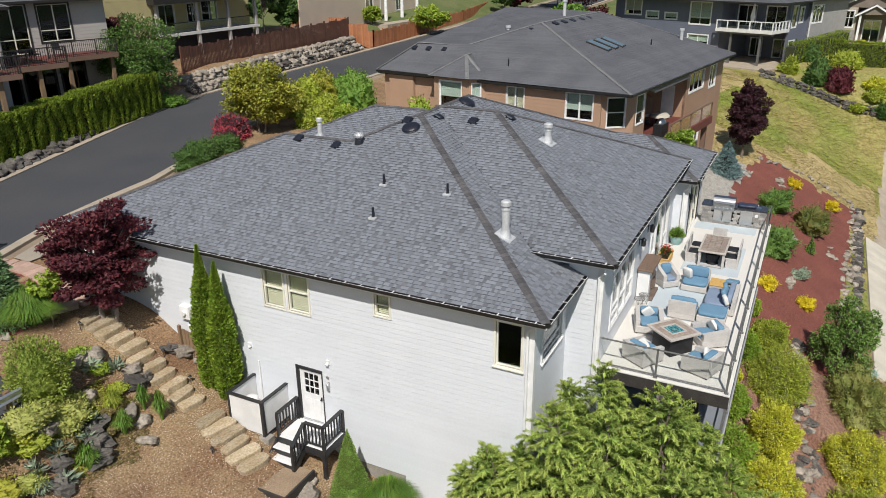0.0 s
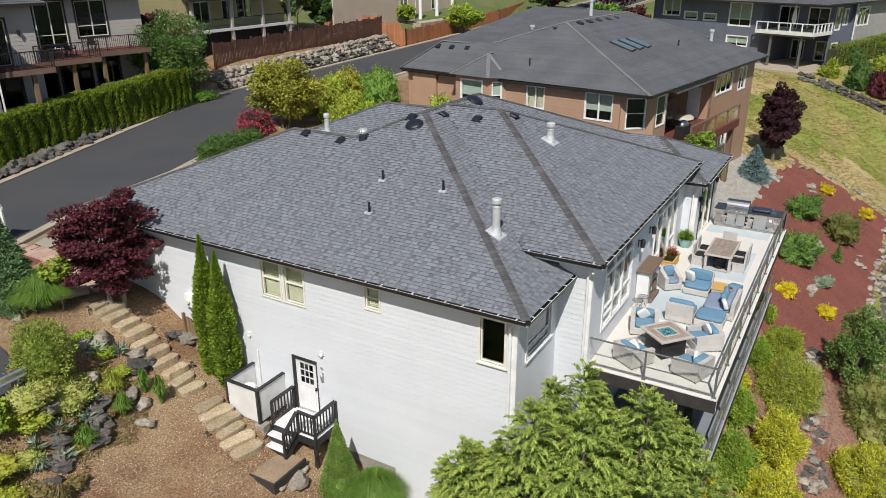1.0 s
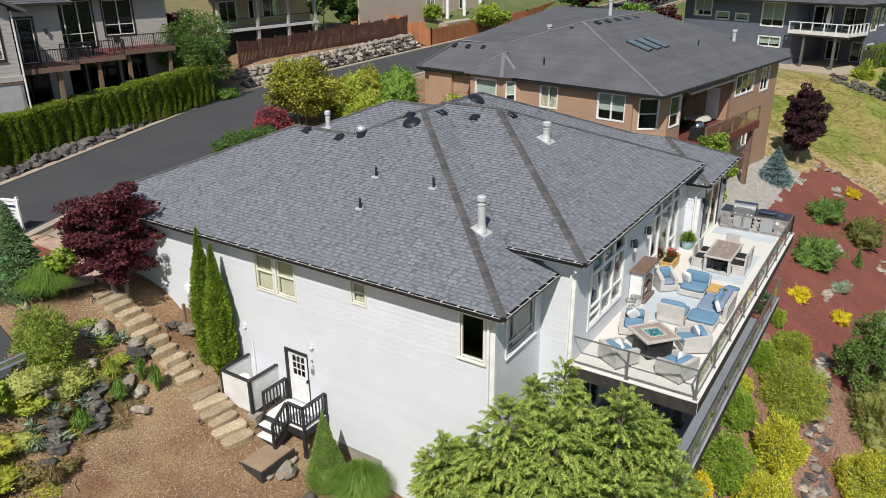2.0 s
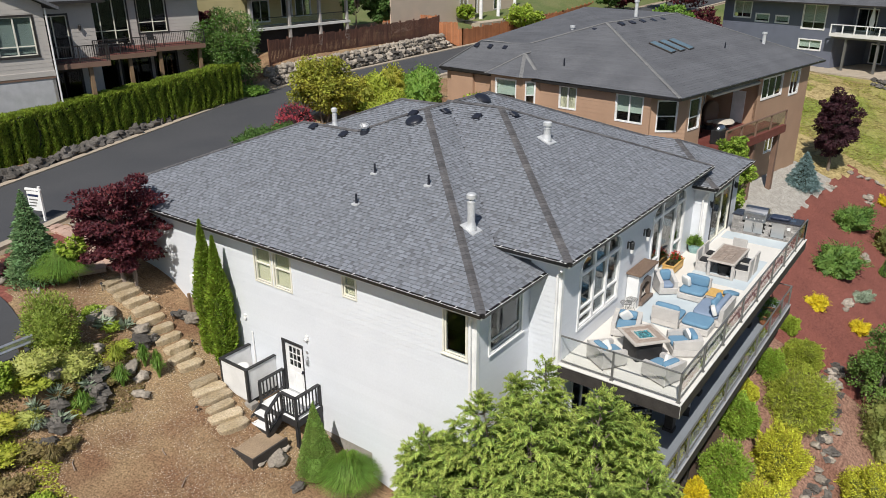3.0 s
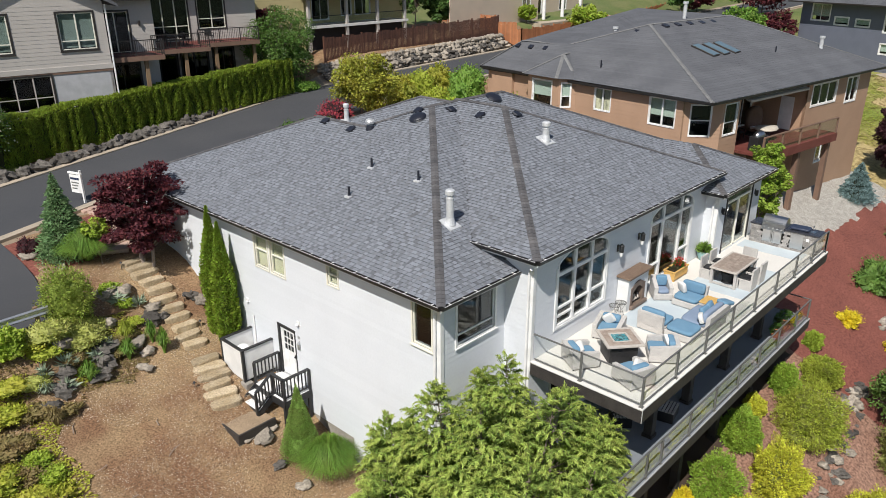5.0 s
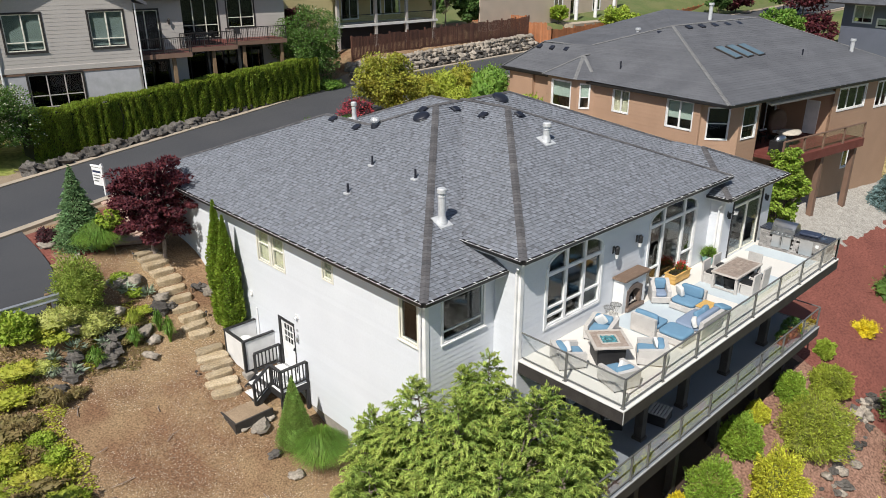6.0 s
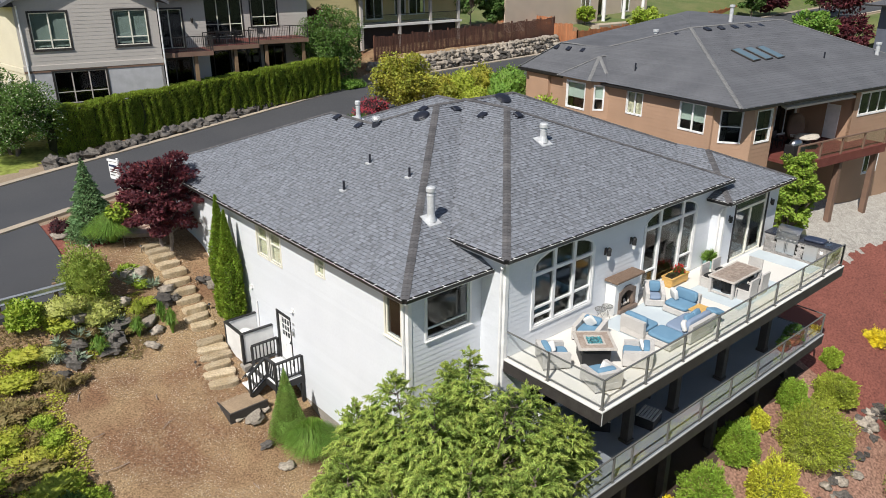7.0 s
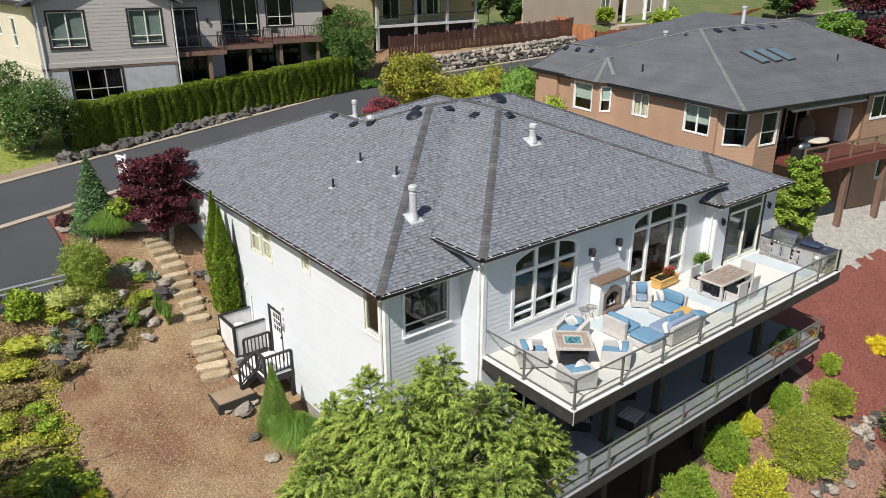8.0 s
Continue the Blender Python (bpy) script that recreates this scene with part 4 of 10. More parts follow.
# concrete apron by the kerb and the pinkish paver walk round the house corner
APRON = mat("tan_broom_finished_concrete", (0.36, 0.315, 0.25), (0.31, 0.27, 0.215), rough=0.9, scale=0.6, fine=20, var=0.12, bump=0.15)
PAVER = mat("pinkish_concrete_paver", (0.50, 0.34, 0.27), (0.42, 0.285, 0.225), rough=0.9, scale=2, fine=25, var=0.15, bump=0.2, obj=0.12)
g = Geo()
for i in range(19):
    x = -0.25 + 0.4 * i
    y1 = road_mid(x) - 4.56 - road_extra(x)
    for k in range(5):
        y = 21.7 + (y1 - 21.7) * k / 4
        g.v.append((x, y, ground_z(x, y) + 0.05))
    if i:
        g.f += [(5 * i + k - 5, 5 * i + k, 5 * i + k + 1, 5 * i + k - 4) for k in range(4)]
single("driveway_apron", g, APRON, "tan broom-finished concrete apron beside the kerb", "driveway", kind="structure")
gw = thing("paver_walk", "pinkish concrete paver walk round the house corner", "walkway")
way = [(-0.95, 23.0), (-0.7, 22.0), (-0.66, 20.9), (-0.95, 19.3), (-1.2, 18.1), (-1.1, 16.9)]
for (ax, ay), (bx, by) in zip(way, way[1:]):
    L = math.hypot(bx - ax, by - ay)
    for i in range(round(L / 0.42)):
        k = (i + 0.5) / round(L / 0.42)
        for off in (-0.205, 0.205):
            x, y = ax + (bx - ax) * k - (by - ay) / L * off, ay + (by - ay) * k + (bx - ax) / L * off
            part("paver", Geo().box(-0.2, 0.2, -0.2, 0.2, -0.08, 0.03, 0.008), PAVER, gw, m=pose(x, y, ground_z(x, y) + 0.05, math.degrees(math.atan(ground_z(x, y + 0.5) - ground_z(x, y - 0.5))), 0, 0))

# ---- decks ----
WICKER = mat("grey_wicker", (0.52, 0.50, 0.475), (0.46, 0.44, 0.42), rough=0.75, scale=3, fine=45, var=0.22, bump=0.5)
BLUE = mat("blue_outdoor_fabric", (0.125, 0.245, 0.36), (0.145, 0.27, 0.385), rough=0.9, scale=3, fine=60, var=0.10, bump=0.25)
GREYBLUE = mat("slate_blue_fabric", (0.20, 0.26, 0.36), (0.22, 0.28, 0.38), rough=0.9, scale=3, fine=60, var=0.10, bump=0.25)
LINEN = mat("white_outdoor_fabric", (0.74, 0.73, 0.70), rough=0.9, scale=4, fine=60, var=0.06, bump=0.25)
TILE = mat("brown_stone_tile", (0.26, 0.20, 0.165), (0.36, 0.30, 0.25), rough=0.5, scale=7, fine=30, var=0.25, bump=0.15, obj=0.12)
TILERIM = mat("pale_stone_border", (0.52, 0.48, 0.43), (0.45, 0.41, 0.37), rough=0.55, scale=6, var=0.12)
TEAL = mat("teal_fire_glass", (0.02, 0.15, 0.19), (0.16, 0.36, 0.38), rough=0.12, scale=14, fine=60, var=0.5, bump=0.8, island=0.4)
CHAR = mat("charcoal_metal", (0.03, 0.03, 0.032), rough=0.5, metal=0.3, var=0.2)
RUG = mat("pale_blue_outdoor_rug", (0.50, 0.56, 0.59), (0.46, 0.52, 0.56), rough=0.95, scale=1.5, fine=50, var=0.08, bump=0.3)
PINE = mat("yellow_cedar_planks", (0.62, 0.39, 0.13), (0.54, 0.33, 0.10), rough=0.6, scale=3, fine=20, var=0.2, bump=0.15, stretch=(1, 6, 6))
BROWNTOP = mat("rustic_brown_wood", (0.15, 0.10, 0.07), (0.205, 0.14, 0.10), rough=0.6, scale=3, fine=18, var=0.3, bump=0.3, stretch=(1, 7, 7))
SURROUND = mat("brown_weathered_surround", (0.15, 0.11, 0.085), (0.20, 0.15, 0.12), rough=0.7, scale=4, var=0.25, bump=0.3)
WHITEBOX = mat("white_cabinet_paint", (0.78, 0.78, 0.77), rough=0.5, var=0.04)
SOOT = mat("sooty_firebox", (0.02, 0.018, 0.016), rough=0.9)
STEEL = mat("brushed_stainless_steel", (0.60, 0.60, 0.60), (0.54, 0.54, 0.54), rough=0.28, metal=1.0, scale=3, fine=60, var=0.08, bump=0.03, stretch=(1, 1, 20))
STONE = mat("grey_ledge_stone", (0.26, 0.25, 0.24), (0.36, 0.34, 0.32), rough=0.85, scale=3, var=0.3, bump=0.5, obj=0.3)
GRANITE = mat("black_granite", (0.02, 0.022, 0.028), (0.05, 0.05, 0.06), rough=0.18, scale=20, fine=80, var=0.5, bump=0.02)
CERAMIC = mat("teal_glazed_pot", (0.20, 0.36, 0.36), (0.30, 0.44, 0.42), rough=0.3, scale=5, var=0.15, bump=0.05)
TERRA = mat("terracotta", (0.42, 0.17, 0.08), (0.36, 0.14, 0.07), rough=0.8, scale=5, var=0.15)

ZD, ZL = 2.95, -0.25
DX0, DX1, DY0, DY1 = 3.07, 19.55, -5.08, -1.1


def make_deck(x0, x1, z, label, floor_mat, posts, near_posts, back=0.0, y0=DY0, inset=0.09, lip=None):
    deck = thing("deck", label, "deck")
    part("deck_floor", Geo().box(x0, x1, y0 + 0.02, DY1, z - 0.08, z), floor_mat, deck)
    g = Geo().box(x0 - 0.03, x1 + 0.03, y0 - 0.03, y0 + 0.018, z - 0.035, z + 0.012, 0.004)
    for a, b in ((x0 - 0.03, x0 - 0.002), (x1 + 0.002, x1 + 0.03)):
        g.box(a, b, y0 + 0.02, DY1, z - 0.035, z + 0.012, 0.004)
    part("edge_trim", g, lip or FASCIA, deck)
    g = Geo().box(x0 - 0.02, x1 + 0.02, y0 - 0.02, y0 + 0.017, z - 0.46, z - 0.037)
    for a, b in ((x0 - 0.02, x0 - 0.003), (x1 + 0.003, x1 + 0.02)):
        g.box(a, b, y0 + 0.018, DY1, z - 0.46, z - 0.037)
    part("rim_beam", g, DARKBEAM, deck)
    if z > 1:
        part("corner_trim", Geo().box(x0 - 0.028, x0 + 0.012, y0 - 0.028, y0 - 0.021, z - 0.46, z - 0.037), FASCIA, deck)
    part("main_beam", Geo().box(x0 + 0.08, x1 - 0.08, -4.0, -3.82, z - 0.5, z - 0.2), DARKBEAM, deck)
    x = x0 + 0.5
    while x < x1 - 0.3:
        part("joist", Geo().box(x - 0.025, x + 0.025, y0 + 0.09, DY1, z - 0.3, z - 0.085), DARKBEAM, deck)
        x += 0.8
    for x in posts:
        zg = ground_z(x, -3.9) if z < 1 else ZL
        part("post", Geo().box(x - 0.15, x + 0.15, -4.06, -3.76, zg - (0.3 if z < 1 else 0), z - 0.5, 0.01), DARKBEAM, deck)
        part("post_base", Geo().box(x - 0.19, x + 0.19, -4.1, -3.72, zg - (0.3 if z < 1 else 0), zg + 0.12, 0.01), DARKBEAM, deck)
    ry = y0 + inset
    # railing: posts, rails and glass panels
    runs = [((x0 + inset + 0.02, -1.12), (x0 + inset + 0.02, -2.9)), ((x0 + inset + 0.02, -2.9), (x0 + inset + 0.02, ry))]
    pts = [(x0 + inset + 0.02, ry)] + [(x, ry) for x in near_posts]
    runs += list(zip(pts, pts[1:]))
    runs.append((pts[-1], (x1 - 0.09, ry)))
    if back:
        runs.append(((x1 - 0.09, ry), (x1 - 0.09, back)))
    for px, py in {p for r in runs for p in r}:
        if py > -1.2:
            continue
        part("rail_post", Geo().box(px - 0.032, px + 0.032, py - 0.032, py + 0.032, z, z + 0.95, 0.004).box(px - 0.065, px + 0.065, py - 0.065, py + 0.065, z, z + 0.015), RAILGREY, deck)
    for (ax, ay), (bx, by) in runs:
        m = wall_frame((ax, ay, z), (bx - ax, by - ay, 0), (by - ay, -(bx - ax), 0))
        L = math.hypot(bx - ax, by - ay)
        part("top_rail", Geo().box(-0.03, L + 0.03, -0.028, 0.028, 0.952, 0.99, 0.006), RAILGREY, deck, m=m)
        part("bottom_rail", Geo().box(0.035, L - 0.035, -0.02, 0.02, 0.075, 0.11, 0.004), RAILGREY, deck, m=m)
        part("glass_panel", Geo().box(0.05, L - 0.05, -0.004, 0.004, 0.112, 0.948), CLEAR, deck, m=m).visible_shadow = False
    return deck


make_deck(DX0, DX1, ZD, "cream-coated raised deck with grey metal and glass railing", DECKFLOOR, (6.3, 9.1, 12.4, 15.8), (5.32, 7.38, 9.45, 11.53, 13.6, 15.67, 17.73), back=-5.0)
make_deck(2.2, 19.2, ZL, "shaded lower deck with shade-tinted grey floor and glass railing", LOWFLOOR, (3.4, 6.3, 9.1, 12.4, 15.8, 18.4), (4.2, 5.17, 7.21, 9.25, 11.31, 13.35, 15.42, 17.44), back=-1.2, y0=-4.99, inset=0.07, lip=LOWEDGE)


def cushion(x0, x1, y0, y1, z0, z1, r=0.05):
    """A padded block: bulging faces and soft edges."""
    g = Geo()
    n = 6
    c = Vector(((x0 + x1) / 2, (y0 + y1) / 2, (z0 + z1) / 2))
    h = Vector(((x1 - x0) / 2, (y1 - y0) / 2, (z1 - z0) / 2))
    g.ball((c.x, c.y, c.z), (h.x, h.y, h.z), 20, 8, power=0.32)
    return g


def wicker_chair(name, label, m, seat_mat=None, pillow=True, group="", w=0.94, back_h=0.66, wedge=True):
    """A low club chair, facing +y, with arms, seat cushion and lumbar roll."""
    ch = thing(name, label, "chair", m, group)
    h = w / 2
    part("base", Geo().box(-h, h, -h, h, 0.05, 0.30, 0.02), WICKER, ch)
    for s in (-1, 1):
        g = Geo().prism([(-h, 0.3), (h - 0.02, 0.3), (h - 0.02, 0.54), (-h + 0.1, back_h - 0.03), (-h, back_h)], "x", s * h - 0.15 * (s > 0), s * h + 0.15 * (s < 0))
        part("arm", g, WICKER, ch)
    part("backrest", Geo().prism([(-h, 0.3), (-h + 0.16, 0.3), (-h + 0.13, back_h), (-h - 0.03, back_h)], "x", -h + 0.152, h - 0.152), WICKER, ch)
    part("seat_cushion", cushion(-h + 0.155, h - 0.155, -h + 0.17, h, 0.30, 0.44), seat_mat or BLUE, ch, "blue seat cushion", smooth=True)
    part("back_cushion", cushion(-h + 0.16, h - 0.16, -h + 0.11, -h + 0.32, 0.46, back_h + 0.06), BLUE, ch, "blue back cushion", smooth=True)
    if pillow:
        g = cushion(-0.19, 0.19, -0.06, 0.06, -0.19, 0.19)
        part("pillow", g, LINEN, ch, "white throw pillow", smooth=True, m=pose(0.05, -h + 0.36, 0.60, -20, 38, 0))
    for x in (-h + 0.06, h - 0.06):
        for y in (-h + 0.06, h - 0.06):
            part("foot", Geo().cyl((x, y, 0), (x, y, 0.055), 0.025), CHAR, ch)
    return ch


def facing(x, y, tx, ty, z=ZD):
    return pose(x, y, z, 0, 0, math.degrees(math.atan2(ty - y, tx - x)) - 90)


TX, TY = 5.24, -3.02
club = wicker_chair("club_chair", "grey wicker club chair with blue cushions beside the fire table", facing(4.1, -2.3, TX, TY), group="club chairs round the fire table")
for x, y, turn in ((4.25, -4.1, 22), (6.2, -4.05, -8), (6.3, -2.02, -28)):
    copy_thing(club, facing(x, y, TX, TY) @ Matrix.Rotation(radians(turn), 4, "Z"))

# fire table
ft = thing("fire_table", "square stone-topped fire table with teal fire glass", "table", pose(TX, TY, ZD, 0, 0, -40))
h = 0.62
part("tabletop", Geo().box(-h + 0.1, -0.31, -h + 0.1, h - 0.1, 0.68, 0.735).box(0.31, h - 0.1, -h + 0.1, h - 0.1, 0.68, 0.735).box(-0.31, 0.31, 0.31, h - 0.1, 0.68, 0.735).box(-0.31, 0.31, -h + 0.1, -0.31, 0.68, 0.735), TILE, ft)
g = Geo()
for s in (-1, 1):
    g.box(s * h, s * (h - 0.1), -h, h, 0.675, 0.74, 0.006).box(-h + 0.1, h - 0.1, s * h, s * (h - 0.1), 0.675, 0.74, 0.006)
part("top_border", g, TILERIM, ft)
g = Geo()
for s in (-1, 1):
    g.box(s * 0.31, s * 0.25, -0.31, 0.31, 0.66, 0.742, 0.005).box(-0.25, 0.25, s * 0.31, s * 0.25, 0.66, 0.742, 0.005)
part("burner_rim", g, TILERIM, ft)
part("burner_tray", Geo().box(-0.25, 0.25, -0.25, 0.25, 0.62, 0.70), CHAR, ft)
g = Geo()
rng = random.Random(4)
for i in range(260):
    x, y, r = rng.uniform(-0.23, 0.23), rng.uniform(-0.23, 0.23), rng.uniform(0.012, 0.024)
    q = pose(x, y, 0.705, rng.uniform(0, 90), rng.uniform(0, 90), rng.uniform(0, 90))
    g.box(-r, r, -r, r, -r, r, m=q)
tagged(part("fire_glass", g, TEAL, ft, "teal glass pebbles"), kind="stuff")
g = Geo()
for i in range(16):
    a0, a1 = 2 * math.pi * i / 16, 2 * math.pi * (i + 1) / 16
    g.cyl((0.13 * math.cos(a0), 0.13 * math.sin(a0), 0.725), (0.13 * math.cos(a1), 0.13 * math.sin(a1), 0.725), 0.012, n=6)
part("burner_ring", g, CHAR, ft)
part("base", Geo().box(-0.46, 0.46, -0.46, 0.46, 0.0, 0.675, 0.015), CHAR, ft)

# rugs
single("rug", Geo().box(7.45, 10.4, -3.6, -1.62, ZD + 0.002, ZD + 0.014, 0.004), RUG, "pale blue outdoor rug under the lounge seats", "rug")
single("rug", Geo().box(12.2, 15.7, -4.35, -2.1, ZD + 0.002, ZD + 0.014, 0.004), RUG, "pale blue outdoor rug under the dining table", "rug")
single("mat", Geo().box(17.6, 18.6, -4.55, -1.8, ZD + 0.002, ZD + 0.014, 0.004), RUG, "pale blue mat before the grill island", "mat")


def sofa_unit(label, m, w, d, back=True, arms=(False, False), seat=BLUE, group="sectional sofa units", bh=0.76):
    """A sectional unit facing +y, its origin at the floor centre."""
    so = thing("sofa_unit", label, "sofa", m, group)
    x, y = w / 2, d / 2
    part("base", Geo().box(-x, x, -y, y, 0.04, 0.27, 0.02), WICKER, so)
    if back:
        part("backrest", Geo().prism([(-y, 0.27), (-y + 0.15, 0.27), (-y + 0.12, bh - 0.05), (-y - 0.02, bh - 0.05)], "x", -x, x), WICKER, so)
        part("back_cushion", cushion(-x + 0.04, x - 0.04, -y + 0.13, -y + 0.32, 0.42, bh + 0.06), GREYBLUE if seat is GREYBLUE else BLUE, so, smooth=True)
    for s, on in zip((-1, 1), arms):
        if on:
            part("arm", Geo().box(s * x, s * (x - 0.13), -y + 0.15, y, 0.27, 0.55, 0.02), WICKER, so)
    part("seat_cushion", cushion(-x + (0.13 if arms[0] else 0.01), x - (0.13 if arms[1] else 0.01), -y + (0.16 if back else 0.01), y - 0.01, 0.27, 0.42), seat, so, smooth=True)
    return so


sofa_unit("grey wicker sofa unit with blue cushions on the rug", pose(7.95, -2.92, ZD, 0, 0, -90), 0.95, 1.0, True)
sofa_unit("backless blue-cushioned wicker ottoman of the sectional", pose(7.98, -3.92, ZD), 0.9, 0.98, False)
sofa_unit("wicker sofa with slate blue seat and loose cushions", pose(9.2, -4.05, ZD), 1.5, 1.1, True, seat=GREYBLUE)
sofa_unit("blue-cushioned wicker loveseat facing the sofa group", pose(10.5, -2.95, ZD, 0, 0, 90), 0.95, 1.0, True)
for i, (x, y, z, c, rx, rz, s) in enumerate(((10.45, -2.62, 3.58, LINEN, 75, 60, 0.2), (8.55, -4.25, 3.55, LINEN, 70, 20, 0.17), (8.95, -4.2, 3.6, BLUE, 65, -5, 0.23), (9.4, -4.2, 3.6, BLUE, 65, 8, 0.24))):
    single("throw_pillow", cushion(-s, s, -s, s, -0.08, 0.08), c, "white throw pillow on the wicker seat" if c is LINEN else "blue throw pillow leaning on the sofa back", "pillow", smooth=True, m=pose(x, y, z, rx, 0, rz))
ct = thing("console_table", "small tan wood-topped console at the sofa end", "table", pose(10.35, -4.0, ZD))
part("tabletop", Geo().box(-0.36, 0.36, -0.45, 0.5, 0.44, 0.48, 0.01), PINE, ct)
part("base", Geo().box(-0.34, 0.34, -0.43, 0.48, 0.03, 0.44, 0.01), WICKER, ct)
single("throw_pillow", cushion(-0.22, 0.22, -0.3, 0.3, -0.07, 0.07), BLUE, "blue cushion leaning behind the console", "pillow", smooth=True, m=pose(10.45, -4.3, 3.5, 14, 0, 80))

# armchair by the fireplace
wicker_chair("armchair", "grey wicker armchair with slate seat beside the fireplace", pose(10.32, -1.88, ZD, 0, 0, 132), seat_mat=GREYBLUE, pillow=False, w=0.72, back_h=0.8)

# outdoor fireplace
fp = thing("outdoor_fireplace", "white outdoor fireplace cabinet with brown mantel and arched firebox", "fireplace", Matrix.Translation((0.5, 0, -0.24)) @ Matrix.Diagonal((0.925, 1, 1.08, 1)))
part("mantel", Geo().box(8.3, 10.12, -1.68, -1.1, 4.16, 4.24, 0.012), BROWNTOP, fp)
g = Geo().box(8.42, 8.66, -1.56, -1.12, ZD, 4.158).box(9.76, 10.0, -1.56, -1.12, ZD, 4.158).box(8.661, 9.759, -1.2, -1.12, ZD, 4.158).box(8.661, 9.759, -1.56, -1.201, 3.96, 4.158)
part("cabinet", g, WHITEBOX, fp)
g = Geo()
outer = [(8.66, 3.74), (8.86, 3.82), (9.06, 3.92), (9.36, 3.92), (9.56, 3.82), (9.76, 3.74)]
g.add([(x, y, z) for y in (-1.555, -1.3) for x, z in [(8.66, 3.96), (9.76, 3.96)] + outer[::-1]], [tuple(range(8)), (8, 15, 14, 13, 12, 11, 10, 9)] + [(i, 8 + i, 8 + (i + 1) % 8, (i + 1) % 8) for i in range(8)])
part("front_panel", g, WHITEBOX, fp)
inner = [(8.82, 3.56), (8.95, 3.64), (9.1, 3.72), (9.32, 3.72), (9.47, 3.64), (9.6, 3.56)]
ring = [(8.661, 3.562)] + inner + [(9.759, 3.562)] + [(x, z - 0.002) for x, z in outer[::-1]]
n = len(ring)
g = Geo().add([(x, y, z) for y in (-1.585, -1.3) for x, z in ring], [tuple(range(n)), tuple(range(2 * n - 1, n - 1, -1))] + [(i, n + i, n + (i + 1) % n, (i + 1) % n) for i in range(n)])
part("surround_arch", g, SURROUND, fp, "brown weathered surround")
for a, b in ((8.661, 8.82), (9.6, 9.759)):
    part("surround_jamb", Geo().box(a, b, -1.585, -1.3, ZD, 3.56), SURROUND, fp, "brown weathered surround")
part("hearth", Geo().box(8.821, 9.599, -1.585, -1.3, ZD, 3.1), SURROUND, fp, "brown weathered surround")
part("hearth_shelf", Geo().box(8.62, 9.8, -1.7, -1.587, ZD + 0.05, ZD + 0.17, 0.01), SURROUND, fp)
part("firebox", Geo().box(8.68, 9.74, -1.3, -1.28, 3.1, 3.95).box(8.822, 9.598, -1.5, -1.301, 3.102, 3.14), SOOT, fp)
rng = random.Random(9)
for i in range(7):
    x = 8.85 + 0.1 * i
    part("log", Geo().cyl((x, -1.48, 3.18), (x + rng.uniform(-0.1, 0.25), -1.38, 3.24 + rng.uniform(0, 0.12)), 0.035, 0.03, 7), TILERIM, fp)


# wire side tables
for x, y, hh in ((7.95, -1.5, 0.5), (7.72, -1.38, 0.42)):
    st = thing("side_table", "small round wire side table by the wall", "table", pose(x, y, ZD), group="wire side tables")
    g = Geo()
    for i in range(14):
        a, b = 2 * math.pi * i / 14, 2 * math.pi * (i + 1) / 14
        g.cyl((0.2 * math.cos(a), 0.2 * math.sin(a), hh), (0.2 * math.cos(b), 0.2 * math.sin(b), hh), 0.01, n=5)
    part("rim", g, RAILGREY, st)
    for k in range(-3, 4):
        w = 0.055 * k
        e = math.sqrt(0.04 - w * w) - 0.002
        part("wire", Geo().cyl((w, -e, hh), (w, e, hh), 0.006, n=5), RAILGREY, st)
        part("wire", Geo().cyl((-e, w, hh - 0.012), (e, w, hh - 0.012), 0.006, n=5), RAILGREY, st)
    for i in range(3):
        a = 2 * math.pi * i / 3 + 0.4
        part("leg", Geo().tube([(0.19 * math.cos(a), 0.19 * math.sin(a), hh - 0.01), (0.06 * math.cos(a), 0.06 * math.sin(a), hh * 0.5), (0.2 * math.cos(a), 0.2 * math.sin(a), 0)], [0.009] * 3, 5), RAILGREY, st)

# dining set
dt = thing("dining_table", "rectangular stone-tiled dining table with grey frame", "table", pose(13.8, -3.2, ZD))
g = Geo()
for s in (-1, 1):
    g.box(-1.08, 1.08, s * 0.55, s * 0.47, 0.69, 0.755, 0.006).box(s * 1.08, s * 1.0, -0.47, 0.47, 0.69, 0.755, 0.006)
part("top_border", g, TILERIM, dt)
rng = random.Random(3)
for i in range(8):
    for j in range(4):
        part("tile", Geo().box(-1.0 + 0.25 * i + 0.004, -1.0 + 0.25 * (i + 1) - 0.004, -0.47 + 0.235 * j + 0.004, -0.47 + 0.235 * (j + 1) - 0.004, 0.71, 0.748 + rng.uniform(0, 0.003)), TILE, dt)
part("apron", Geo().box(-0.98, 0.98, -0.45, 0.45, 0.64, 0.70), WICKER, dt)
for x in (-0.98, 0.98):
    for y in (-0.47, 0.47):
        part("leg", Geo().prism([(x * 0.95 - 0.05, 0), (x * 0.95 + 0.05, 0), (x + 0.05, 0.69), (x - 0.05, 0.69)], "y", y - 0.05, y + 0.05), WICKER, dt)
part("stretcher", Geo().box(-0.95, -0.87, -0.42, 0.42, 0.04, 0.1), WICKER, dt)


